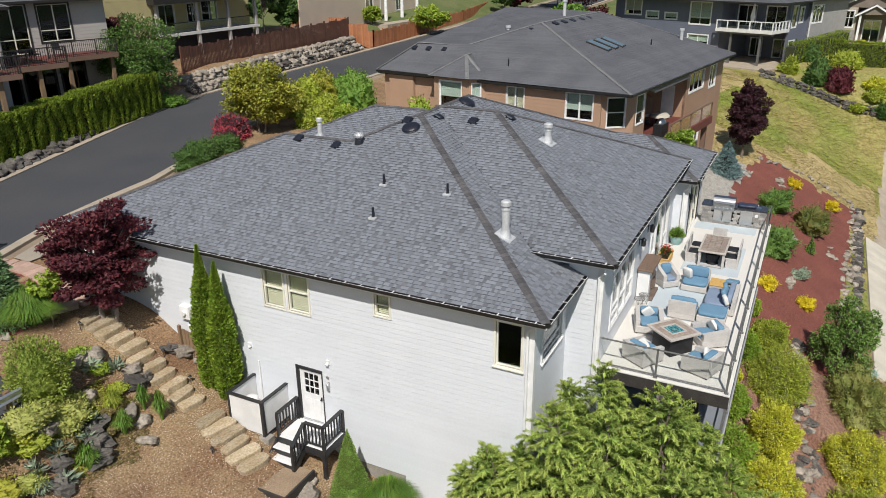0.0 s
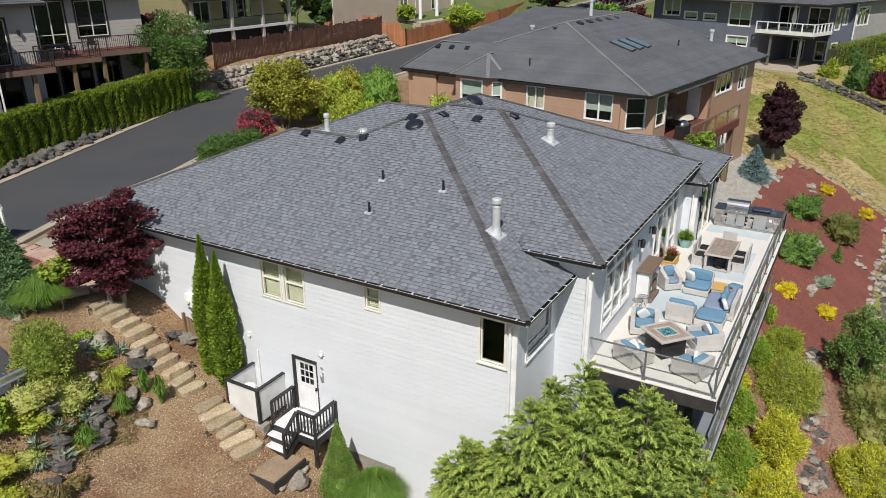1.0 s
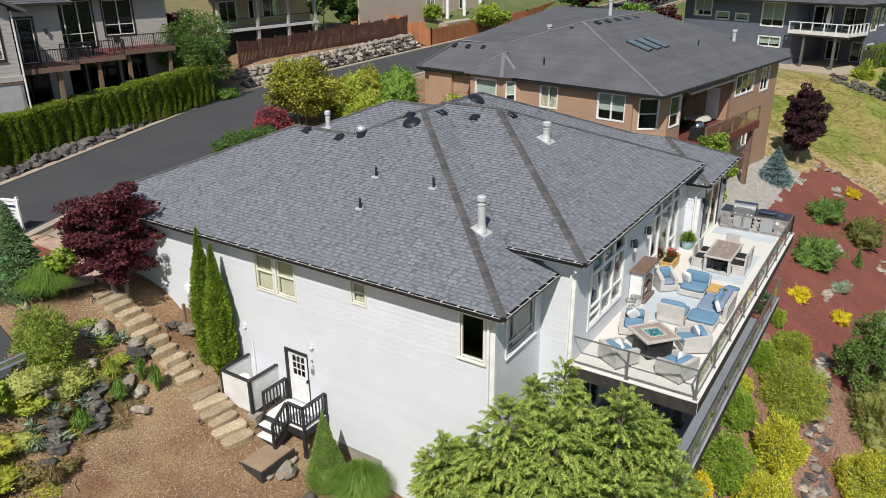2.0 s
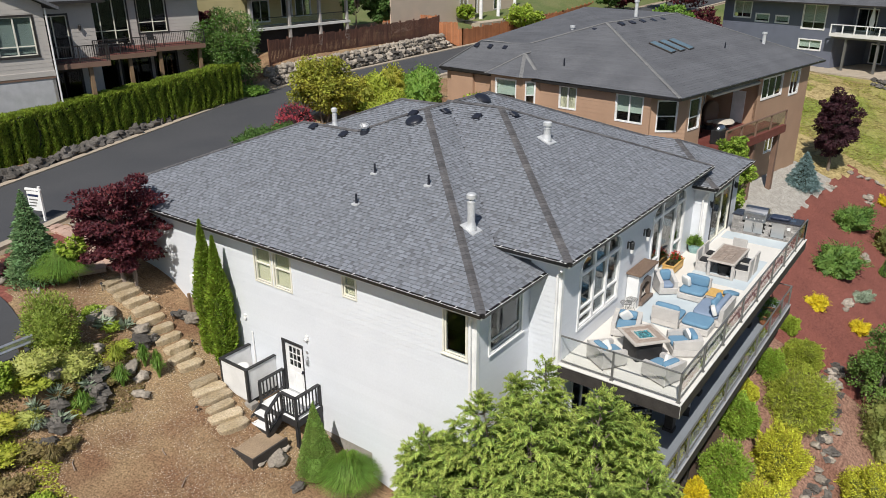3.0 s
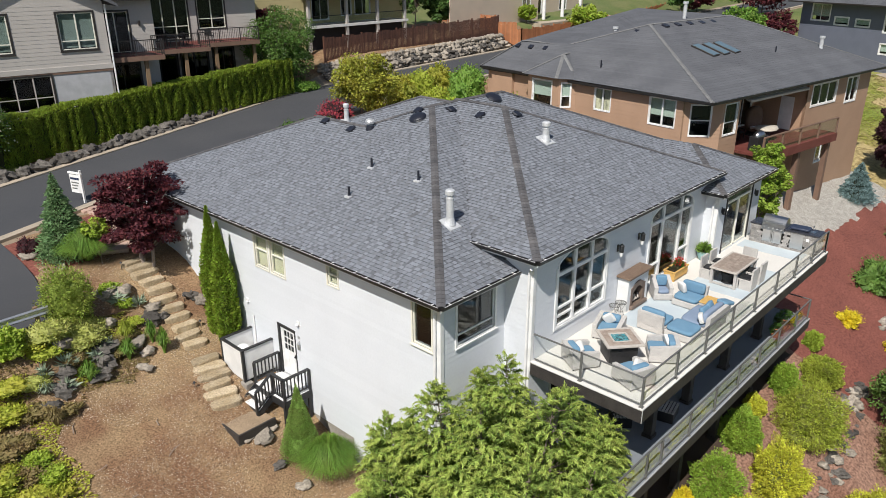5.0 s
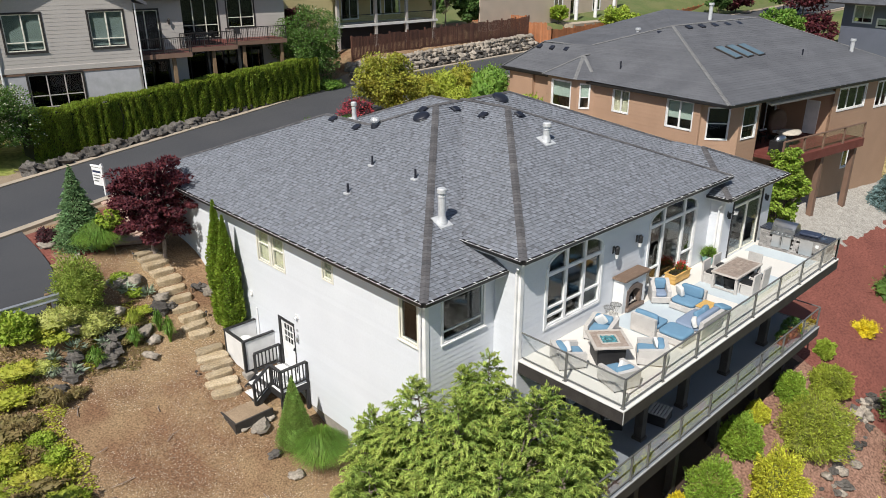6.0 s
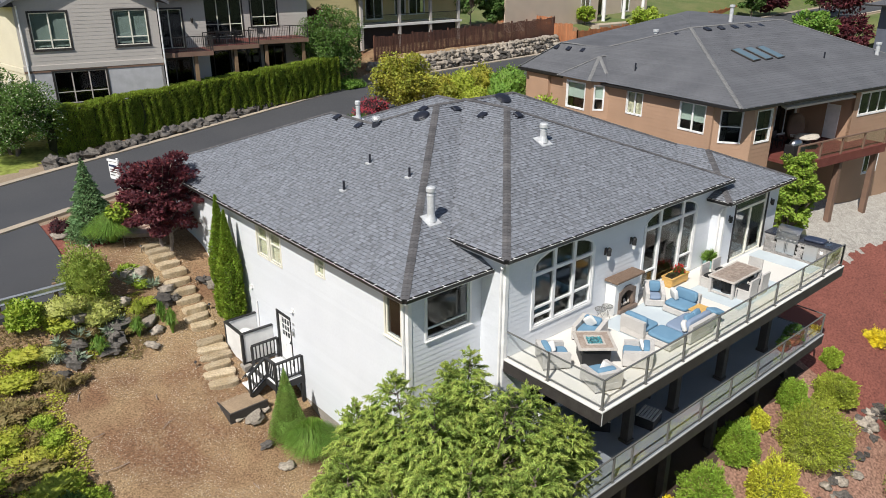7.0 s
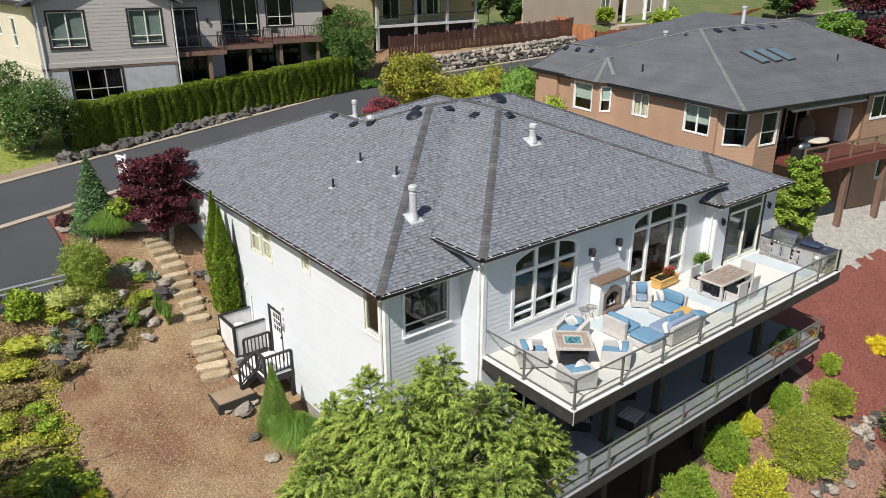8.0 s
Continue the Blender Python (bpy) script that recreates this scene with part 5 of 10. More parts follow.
def dining_chair(m):
    ch = thing("dining_chair", "grey wicker dining chair pushed under the table", "chair", m, "chairs round the dining table")
    part("seat", Geo().box(-0.28, 0.28, -0.28, 0.3, 0.38, 0.44, 0.015), WICKER, ch)
    part("seat_cushion", cushion(-0.26, 0.26, -0.2, 0.29, 0.44, 0.5), CHAR, ch, "black seat pad", smooth=True)
    part("backrest", Geo().prism([(-0.28, 0.0), (-0.22, 0.0), (-0.24, 0.9), (-0.31, 0.9)], "x", -0.29, 0.29), WICKER, ch)
    for x in (-0.25, 0.25):
        part("leg", Geo().box(x - 0.025, x + 0.025, 0.24, 0.29, 0, 0.38, 0.005), WICKER, ch)
        part("side_panel", Geo().box(x - 0.02, x + 0.02, -0.22, 0.2, 0.0, 0.38), WICKER, ch)
    return ch


c0 = dining_chair(pose(13.35, -2.42, ZD, 0, 0, 180))
for x, y, r in ((14.2, -2.42, 180), (13.35, -3.95, 0), (14.2, -3.95, 0), (15.15, -3.2, 90)):
    copy_thing(c0, pose(x, y, ZD, 0, 0, r))
pit = thing("fire_pit", "black metal fire bowl stored under the dining table", "fire pit", pose(13.4, -3.2, ZD))
part("bowl", Geo().cyl((0, 0, 0.12), (0, 0, 0.45), 0.22, 0.32, 16), CHAR, pit)
part("stand", Geo().cyl((0, 0, 0), (0, 0, 0.12), 0.26, 0.22, 16), CHAR, pit)

# grill island
gi = thing("grill_island", "stone-clad outdoor kitchen island with black granite top", "kitchen island")
IX0, IX1, IY0, IY1 = 18.66, 19.45, -4.86, -1.95
part("core", Geo().box(IX0 + 0.03, IX1 - 0.03, IY0 + 0.03, IY1 - 0.03, ZD, 3.8), SOOT, gi)
part("countertop", Geo().box(IX0 - 0.05, IX1 + 0.05, IY0 - 0.03, -3.4, 3.8, 3.86, 0.008).box(IX0 - 0.05, IX1 + 0.05, -2.4, IY1 + 0.04, 3.8, 3.86, 0.008).box(19.3, IX1 + 0.05, -3.4, -2.4, 3.8, 3.86, 0.008), GRANITE, gi, "black granite worktop")
rng = random.Random(12)
for row in range(9):
    z0 = ZD + row * 0.094
    y = IY0
    while y < IY1 - 0.01:
        w = min(rng.uniform(0.12, 0.34), IY1 - y)
        mid, zc = y + w / 2, z0 + 0.05
        if not (-3.35 < mid < -2.5 and zc > 3.1) and not (-4.3 < mid < -3.7 and 3.08 < zc < 3.72):
            t = rng.uniform(0, 0.025)
            part("ledge_stone", Geo().box(IX0 - t, IX0 + 0.06, y + 0.003, y + w - 0.003, z0 + 0.003, z0 + 0.091, 0.006), STONE, gi)
        y += w
    x = IX0
    while x < IX1 - 0.01:
        w = min(rng.uniform(0.14, 0.34), IX1 - x)
        part("ledge_stone", Geo().box(x + 0.003, x + w - 0.003, IY0 - rng.uniform(0, 0.02), IY0 + 0.06, z0 + 0.003, z0 + 0.091, 0.006), STONE, gi)
        x += w
for y in (-3.13, -2.71):
    part("cabinet_door", Geo().box(IX0 - 0.03, IX0 + 0.02, y - 0.2, y + 0.2, 3.1, 3.68, 0.006), STEEL, gi)
    part("door_handle", Geo().cyl((IX0 - 0.06, y + (0.15 if y < -2.9 else -0.15), 3.2), (IX0 - 0.06, y + (0.15 if y < -2.9 else -0.15), 3.6), 0.014), STEEL, gi)
part("fridge_door", Geo().box(IX0 - 0.03, IX0 + 0.03, -4.27, -3.71, 3.06, 3.74, 0.008), STEEL, gi)
part("outlet_box", Geo().box(IX0 - 0.035, IX0 - 0.02, -4.5, -4.37, 3.5, 3.64, 0.004), TRIM, gi)
gc = thing("grill_cover", "folded dark navy cover lying on the granite worktop", "grill cover", pose(19.05, -3.95, 3.862, 0, 0, 4))
part("cover", cushion(-0.27, 0.27, -0.42, 0.42, 0.0, 0.13), mat("dark_navy_vinyl", (0.025, 0.035, 0.065), (0.04, 0.05, 0.085), rough=0.45, scale=5, var=0.2, bump=0.3), gc, smooth=True)
part("sink", Geo().box(18.9, 19.2, -4.6, -4.25, 3.855, 3.87).cyl((19.28, -4.43, 3.86), (19.28, -4.43, 4.08), 0.015).cyl((19.28, -4.43, 4.08), (19.14, -4.43, 4.06), 0.013), STEEL, gi)
gr = thing("grill", "stainless steel built-in gas grill with domed lid", "grill", pose(18.66, -2.92, 3.8))
part("control_panel", Geo().prism([(-0.06, -0.14), (0.02, -0.14), (0.02, 0.06), (-0.02, 0.06)], "y", -0.5, 0.5), STEEL, gr)
lid = [(0.0, 0.06)] + [(0.32 - 0.32 * math.cos(math.pi * k / 12), 0.06 + 0.42 * math.sin(math.pi * k / 12)) for k in range(1, 12)] + [(0.64, 0.06)]
part("lid", Geo().prism(lid, "y", -0.5, 0.5), STEEL, gr)
part("lid_handle", Geo().cyl((-0.05, -0.42, 0.24), (-0.05, 0.42, 0.24), 0.018).cyl((-0.05, -0.4, 0.24), (0.06, -0.4, 0.24), 0.012).cyl((-0.05, 0.4, 0.24), (0.06, 0.4, 0.24), 0.012), STEEL, gr)
for i in range(5):
    part("knob", Geo().cyl((-0.09, -0.36 + 0.18 * i, -0.04), (-0.03, -0.36 + 0.18 * i, -0.03), 0.03, n=12), STEEL, gr)

# planter box and pots
RED = mat("red_geranium_petals", (0.55, 0.025, 0.02), (0.62, 0.06, 0.04), rough=0.6, island=0.3, leaf=True, bump=0)
LEAFG = mat("fresh_green_leaves", (0.075, 0.16, 0.03), (0.11, 0.20, 0.045), rough=0.55, island=0.35, hue=0.02, leaf=True, bump=0, scale=4)
pb = thing("planter_box", "yellow cedar planter box with red geraniums on the deck", "planter")
for z0, z1, o in ((3.02, 3.17, 0.0), (3.18, 3.33, 0.0), (3.335, 3.38, 0.03)):
    for a, b, c, d in ((11.92 - o, 13.1 + o, -1.62 - o, -1.58), (11.92 - o, 13.1 + o, -1.19, -1.15 + o), (11.92 - o, 11.96, -1.58, -1.19), (13.06, 13.1 + o, -1.58, -1.19)):
        part("plank", Geo().box(a, b, c, d, z0, z1, 0.006), PINE, pb)
for x in (12.0, 13.02):
    part("foot", Geo().box(x - 0.04, x + 0.04, -1.6, -1.18, ZD, 3.02), PINE, pb)
part("soil", Geo().box(11.96, 13.06, -1.58, -1.19, 3.05, 3.33), SOIL_AND_SHADE, pb)


def rosette(name, label, centre, r, h, n, size, material, seed, category="plant", petals=None, group="", blade=0.4):
    """A small leafy plant as one thing: foliage and, where given, flowers."""
    pl = thing(name, label, category, Matrix.Translation(centre), group)
    rng = np.random.default_rng(seed)
    d = rng.normal(0, 1, (n, 3))
    d /= np.linalg.norm(d, axis=1)[:, None]
    d[:, 2] = np.abs(d[:, 2])
    k = rng.uniform(0.45, 1, n) ** 0.5
    c = d * k[:, None] * np.array([r, r, h])
    part("foliage", leaf_mesh("foliage", c, d + [0, 0, 0.5], size, blade, material, seed), None, pl)
    if petals:
        n2, mat2, s2 = petals
        d = rng.normal(0, 1, (n2, 3))
        d /= np.linalg.norm(d, axis=1)[:, None]
        d[:, 2] = np.abs(d[:, 2]) * 0.6 + 0.4
        c = d * np.array([r * 0.95, r * 0.95, h * 1.15])
        c = np.repeat(c, 12, axis=0) + rng.normal(0, 0.035, (n2 * 12, 3))
        part("flowers", leaf_mesh("flowers", c, rng.normal(0, 1, (len(c), 3)), s2, 0.8, mat2, seed + 1), None, pl)
    return pl


rosette("geranium", "red flowering geranium growing in the planter box", (12.75, -1.38, 3.32), 0.26, 0.32, 500, 0.09, LEAFG, 5, petals=(16, RED, 0.05))
rosette("trailing_plant", "low dark green plant growing in the planter box", (12.3, -1.38, 3.32), 0.25, 0.12, 300, 0.08, mat("olive_leaves", (0.10, 0.10, 0.045), rough=0.6, island=0.4, leaf=True, bump=0), 6)


def pot(name, label, x, y, z, r, h, material, group=""):
    p = thing(name, label, "pot", pose(x, y, z), group)
    g = Geo()
    prof = [(0.62, 0.0), (0.9, 0.35), (1.0, 0.65), (0.95, 0.9), (1.02, 1.0)]
    for (a, za), (b, zb) in zip(prof, prof[1:]):
        g.cyl((0, 0, za * h), (0, 0, zb * h), r * a, r * b, 20, caps=False)
    g.cyl((0, 0, 0), (0, 0, 0.01), r * 0.62, r * 0.62, 20).cyl((0, 0, h), (0, 0, h * 0.9), r * 0.9, r * 0.85, 20, caps=False)
    part("body", g, material, p, smooth=True)
    part("soil", Geo().cyl((0, 0, h * 0.8), (0, 0, h * 0.9), r * 0.86, r * 0.86, 16), SOIL_AND_SHADE, p)
    return p


pot("flower_pot", "teal glazed round pot beside the jog wall", 15.0, -1.42, ZD, 0.27, 0.42, CERAMIC)
rosette("potted_grass", "bright green grassy plant in the teal pot", (15.0, -1.42, 3.33), 0.3, 0.4, 520, 0.26, mat("bright_grassy_leaves", (0.26, 0.40, 0.08), (0.2, 0.33, 0.06), rough=0.6, island=0.4, leaf=True, bump=0), 7, blade=0.12)
pot("flower_pot", "terracotta pot on the lower deck", 17.3, -4.5, ZL, 0.3, 0.35, TERRA)
rosette("potted_shrub", "leafy green plant in a terracotta pot", (17.3, -4.5, ZL + 0.3), 0.45, 0.7, 600, 0.12, LEAFG, 8)
pot("flower_pot", "terracotta pot on the lower deck", 16.4, -4.5, ZL, 0.22, 0.28, TERRA)
rosette("potted_shrub", "leafy green plant in a terracotta pot", (16.4, -4.5, ZL + 0.25), 0.3, 0.45, 400, 0.1, LEAFG, 9)

# lower deck furniture
def slatted_seat(m, back=False):
    bn = thing("slatted_chair" if back else "slatted_footstool", "dark slatted lounge chair on the lower deck" if back else "grey slatted footstool with dark boarded sides on the lower deck", "chair" if back else "footstool", m)
    for i in range(6):
        part("slat", Geo().box(-0.4, 0.4, -0.34 + 0.115 * i, -0.255 + 0.115 * i, 0.4, 0.44, 0.006), WICKER, bn)
    for x in (-0.37, 0.37):
        part("side_frame", Geo().box(x - 0.03, x + 0.03, -0.34, 0.34, 0.0, 0.4), CHAR, bn)
    for y in (-0.32, 0.32):
        part("side_board", Geo().box(-0.338, 0.338, y - 0.015, y + 0.015, 0.06, 0.395), CHAR, bn)
    if back:
        for x in (-0.36, 0.36):
            part("back_post", Geo().tube([(x, 0.30, 0.44), (x, 0.62, 1.0)], [0.03, 0.025], 6), CHAR, bn)
            part("armrest", Geo().box(x - 0.06, x + 0.06, -0.36, 0.4, 0.6, 0.64, 0.008), CHAR, bn)
            part("arm_post", Geo().box(x - 0.03, x + 0.03, -0.34, -0.28, 0.44, 0.6), CHAR, bn)
        for i in range(5):
            k = 0.12 + 0.2 * i
            part("back_slat", Geo().box(-0.36, 0.36, -0.012, 0.012, -0.045, 0.045, 0.004), WICKER, bn, m=pose(0, 0.30 + 0.32 * k - 0.04, 0.44 + 0.56 * k, -30, 0, 0))


slatted_seat(pose(7.75, -3.8, ZL, 0, 0, 12))
slatted_seat(pose(8.9, -2.5, ZL, 0, 0, -25), back=True)
slatted_seat(pose(6.35, -2.75, ZL, 0, 0, 40), back=True)

# ---- landing, enclosure and slab by the side door ----
ld = thing("landing", "white-floored wooden landing with black railings and steps", "stairs")
LX, LY0, LY1 = -1.25, 6.65, 8.58
part("floor", Geo().box(LX, -0.03, LY0, LY1, -0.05, 0.0, 0.005), WHITEBOX, ld)
part("rim", Geo().box(LX - 0.02, -0.03, LY0 - 0.03, LY0, -0.28, -0.005).box(LX - 0.03, LX, LY0 - 0.03, LY1 + 0.03, -0.28, -0.005).box(LX, -0.03, LY1, LY1 + 0.03, -0.28, -0.005), BLACK, ld)
for x, y in ((LX + 0.04, LY0 + 0.04), (-0.12, LY0 + 0.04), (LX + 0.04, LY1 - 0.04)):
    part("support_post", Geo().box(x - 0.06, x + 0.06, y - 0.06, y + 0.06, ground_z(x, y) - 0.2, -0.05), BLACK, ld)
for k in range(2):
    x1 = LX - 0.03 - 0.29 * k
    z = -0.22 * (k + 1)
    part("tread", Geo().box(x1 - 0.3, x1, 7.47, 8.56, z - 0.04, z, 0.005), WHITEBOX, ld)
    part("riser", Geo().box(x1 - 0.28, x1 - 0.25, 7.47, 8.56, z - 0.24, z - 0.041), BLACK, ld)
for y in (7.42, 8.56):
    part("stringer", Geo().prism([(LX, -0.02), (LX, -0.3), (-1.9, -0.75), (-1.93, -0.5)], "y", y, y + 0.05), BLACK, ld)


def rail_run(owner, a, b, h=0.86, bottom=0.1, end_posts=(True, True)):
    """Black railing from a to b: posts, cap, foot rail and balusters."""
    a, b = Vector(a), Vector(b)
    for p, on in zip((a, b), end_posts):
        if on:
            part("newel", Geo().box(p.x - 0.045, p.x + 0.045, p.y - 0.045, p.y + 0.045, p.z - 0.06, p.z + h, 0.005), BLACK, owner)
    d = b - a
    n = wall_frame((0, 0, 0), (d.x, d.y, 0), (d.y, -d.x, 0)).to_3x3() @ Vector((0, 1, 0))
    for z0, z1, w in ((h - 0.01, h + 0.04, 0.065), (bottom, bottom + 0.05, 0.025)):
        vs = [p + n * s * w + Vector((0, 0, z)) for p in (a, b) for s in (-1, 1) for z in (z0, z1)]
        part("rail", Geo().add(vs, [(0, 1, 3, 2), (4, 6, 7, 5), (0, 4, 5, 1), (2, 3, 7, 6), (1, 5, 7, 3), (0, 2, 6, 4)]), BLACK, owner)
    k = max(2, round(d.length / 0.16))
    for i in range(1, k):
        p = a + d * i / k
        part("baluster", Geo().box(p.x - 0.02, p.x + 0.02, p.y - 0.02, p.y + 0.02, p.z + bottom + 0.05, p.z + h - 0.01), BLACK, owner)


rail_run(ld, (LX + 0.04, LY0 + 0.04, 0), (-0.08, LY0 + 0.04, 0))
rail_run(ld, (LX + 0.04, LY0 + 0.04, 0), (LX + 0.04, 7.42, 0), end_posts=(False, True))
rail_run(ld, (LX + 0.04, 8.56, 0), (-0.08, 8.56, 0))
rail_run(ld, (LX, 7.42, 0.0), (-1.95, 7.42, -0.5), end_posts=(False, True))

en = thing("bin_enclosure", "white panelled utility enclosure with black trim against the house", "enclosure")
EX, EY0, EY1, EZ = -1.4, 9.0, 10.48, 1.25
part("panel", Geo().box(EX, EX + 0.05, EY0 + 0.06, EY1 - 0.06, -0.02, EZ), WHITEBOX, en)
part("panel", Geo().box(EX + 0.06, -0.03, EY0, EY0 + 0.05, -0.02, EZ), WHITEBOX, en)
part("panel", Geo().box(EX + 0.06, -0.03, EY1 - 0.05, EY1, 0.1, EZ), WHITEBOX, en)
part("top_trim", Geo().box(EX - 0.04, EX + 0.09, EY0 - 0.04, EY1 + 0.04, EZ, EZ + 0.05, 0.006), BLACK, en)
part("top_trim", Geo().box(EX + 0.09, -0.03, EY0 - 0.04, EY0 + 0.09, EZ, EZ + 0.05, 0.006), BLACK, en)
part("top_trim", Geo().box(EX + 0.09, -0.03, EY1 - 0.09, EY1 + 0.04, EZ, EZ + 0.05, 0.006), BLACK, en)
part("corner_post", Geo().box(EX - 0.03, EX + 0.08, EY0 - 0.03, EY0 + 0.08, -0.08, EZ, 0.005), BLACK, en)
part("corner_post", Geo().box(EX - 0.03, EX + 0.04, EY1 - 0.06, EY1 + 0.02, 0.0, EZ, 0.005), BLACK, en)
part("bottom_trim", Geo().box(EX + 0.08, -0.05, EY0 - 0.02, EY0 + 0.05, -0.08, -0.02), BLACK, en)
part("footing", Geo().box(EX - 0.1, EX + 0.25, EY0 - 0.2, EY0 + 0.2, -0.5, -0.085, 0.02), FOUND, en)
part("base_slab", Geo().box(EX + 0.06, -0.05, EY0 + 0.06, EY1 - 0.06, -0.4, 0.0), FOUND, en)
for y in (9.4, 10.05):
    rb = thing("water_tank", "round white tank inside the utility enclosure", "tank", pose(-0.75, y, 0.0), "white tanks")
    part("body", Geo().cyl((0, 0, 0), (0, 0, 0.75), 0.27, 0.27, 18), WHITEBOX, rb)
    part("dome", Geo().ball((0, 0, 0.75), (0.27, 0.27, 0.14), 16, 8), WHITEBOX, rb, smooth=True)

sb = thing("gravel_platform", "sandy gravel platform edged with dark timber at the step foot", "platform")
PZ = -0.62
g = Geo().box(-3.05, -1.6, 6.95, 8.62, PZ - 0.5, PZ - 0.015)
part("gravel_top", g, mat("sandy_gravel", (0.34, 0.25, 0.165), (0.28, 0.205, 0.135), rough=0.95, fine=40, var=0.35, bump=0.7), sb)
part("edge_board", Geo().box(-3.12, -3.05, 6.88, 8.7, PZ - 0.5, PZ + 0.01), DARKBEAM, sb)
part("edge_board", Geo().box(-3.05, -1.55, 6.88, 6.95, PZ - 0.6, PZ + 0.01), DARKBEAM, sb)

# ---- neighbouring houses ----
BROWN = mat("brown_lap_siding_paint", (0.41, 0.265, 0.178), (0.378, 0.244, 0.163), rough=0.65, scale=0.8, fine=15, var=0.07)
BROWNTRIM = mat("brown_trim_paint", (0.20, 0.125, 0.09), rough=0.6, var=0.06)
DARKROOF = mat("charcoal_shingle", (0.118, 0.121, 0.132), (0.098, 0.101, 0.111), rough=0.92, scale=0.6, fine=25, var=0.3, bump=0.3, island=0.06, spec=0.2)
LIGHTCAP = mat("faded_hip_cap", (0.19, 0.19, 0.19), (0.16, 0.16, 0.16), rough=0.9, scale=2, fine=30, var=0.25)
REDWOOD = mat("red_stained_timber", (0.13, 0.035, 0.028), (0.16, 0.05, 0.04), rough=0.6, scale=2, var=0.2)
GREIGE = mat("greige_siding_paint", (0.455, 0.425, 0.395), (0.435, 0.405, 0.375), rough=0.65, scale=0.7, fine=12, var=0.05)
CREAMSTUCCO = mat("cream_siding_paint", (0.62, 0.57, 0.45), (0.58, 0.53, 0.42), rough=0.7, scale=0.7, fine=12, var=0.05)
BRONZE = mat("dark_bronze_trim", (0.032, 0.028, 0.026), rough=0.5, var=0.1)
TIMBER = mat("natural_timber_post", (0.24, 0.16, 0.095), rough=0.7, var=0.15, bump=0.2)
YELLOW = mat("yellow_siding_paint", (0.56, 0.47, 0.24), (0.52, 0.44, 0.22), rough=0.65, scale=0.7, fine=12, var=0.05)
BEIGE = mat("beige_siding_paint", (0.56, 0.46, 0.36), (0.52, 0.43, 0.34), rough=0.65, scale=0.7, fine=12, var=0.05)
SLATE = mat("slate_blue_siding_paint", (0.14, 0.152, 0.198), (0.128, 0.14, 0.182), rough=0.65, scale=0.7, fine=12, var=0.06)
CEDAR = mat("orange_cedar_boards", (0.40, 0.16, 0.07), (0.34, 0.13, 0.055), rough=0.75, scale=1.2, var=0.18, obj=0.15)
DARKFENCE = mat("dark_brown_fence_boards", (0.10, 0.045, 0.03), (0.075, 0.035, 0.025), rough=0.75, scale=1.2, var=0.2, obj=0.2)
AWNING = mat("cream_canvas", (0.55, 0.50, 0.42), rough=0.8)
# Opaque pane colour with the sky's blue reflection painted in.
SKYLIGHT = mat("skylight_with_painted_sky", (0.13, 0.19, 0.22), (0.11, 0.16, 0.19), rough=0.12, scale=0.4, var=0.05, bump=0, spec=0.8)
PALEPANE = mat("pale_green_shade_and_reflection", (0.52, 0.61, 0.57), (0.47, 0.56, 0.52), rough=0.5, scale=0.5, var=0.04, bump=0)
# Near-black colour for sheets that stand in for unlit rooms and porch shade.
BACKING = mat("shade_sheet", (0.02, 0.02, 0.022), rough=0.8)


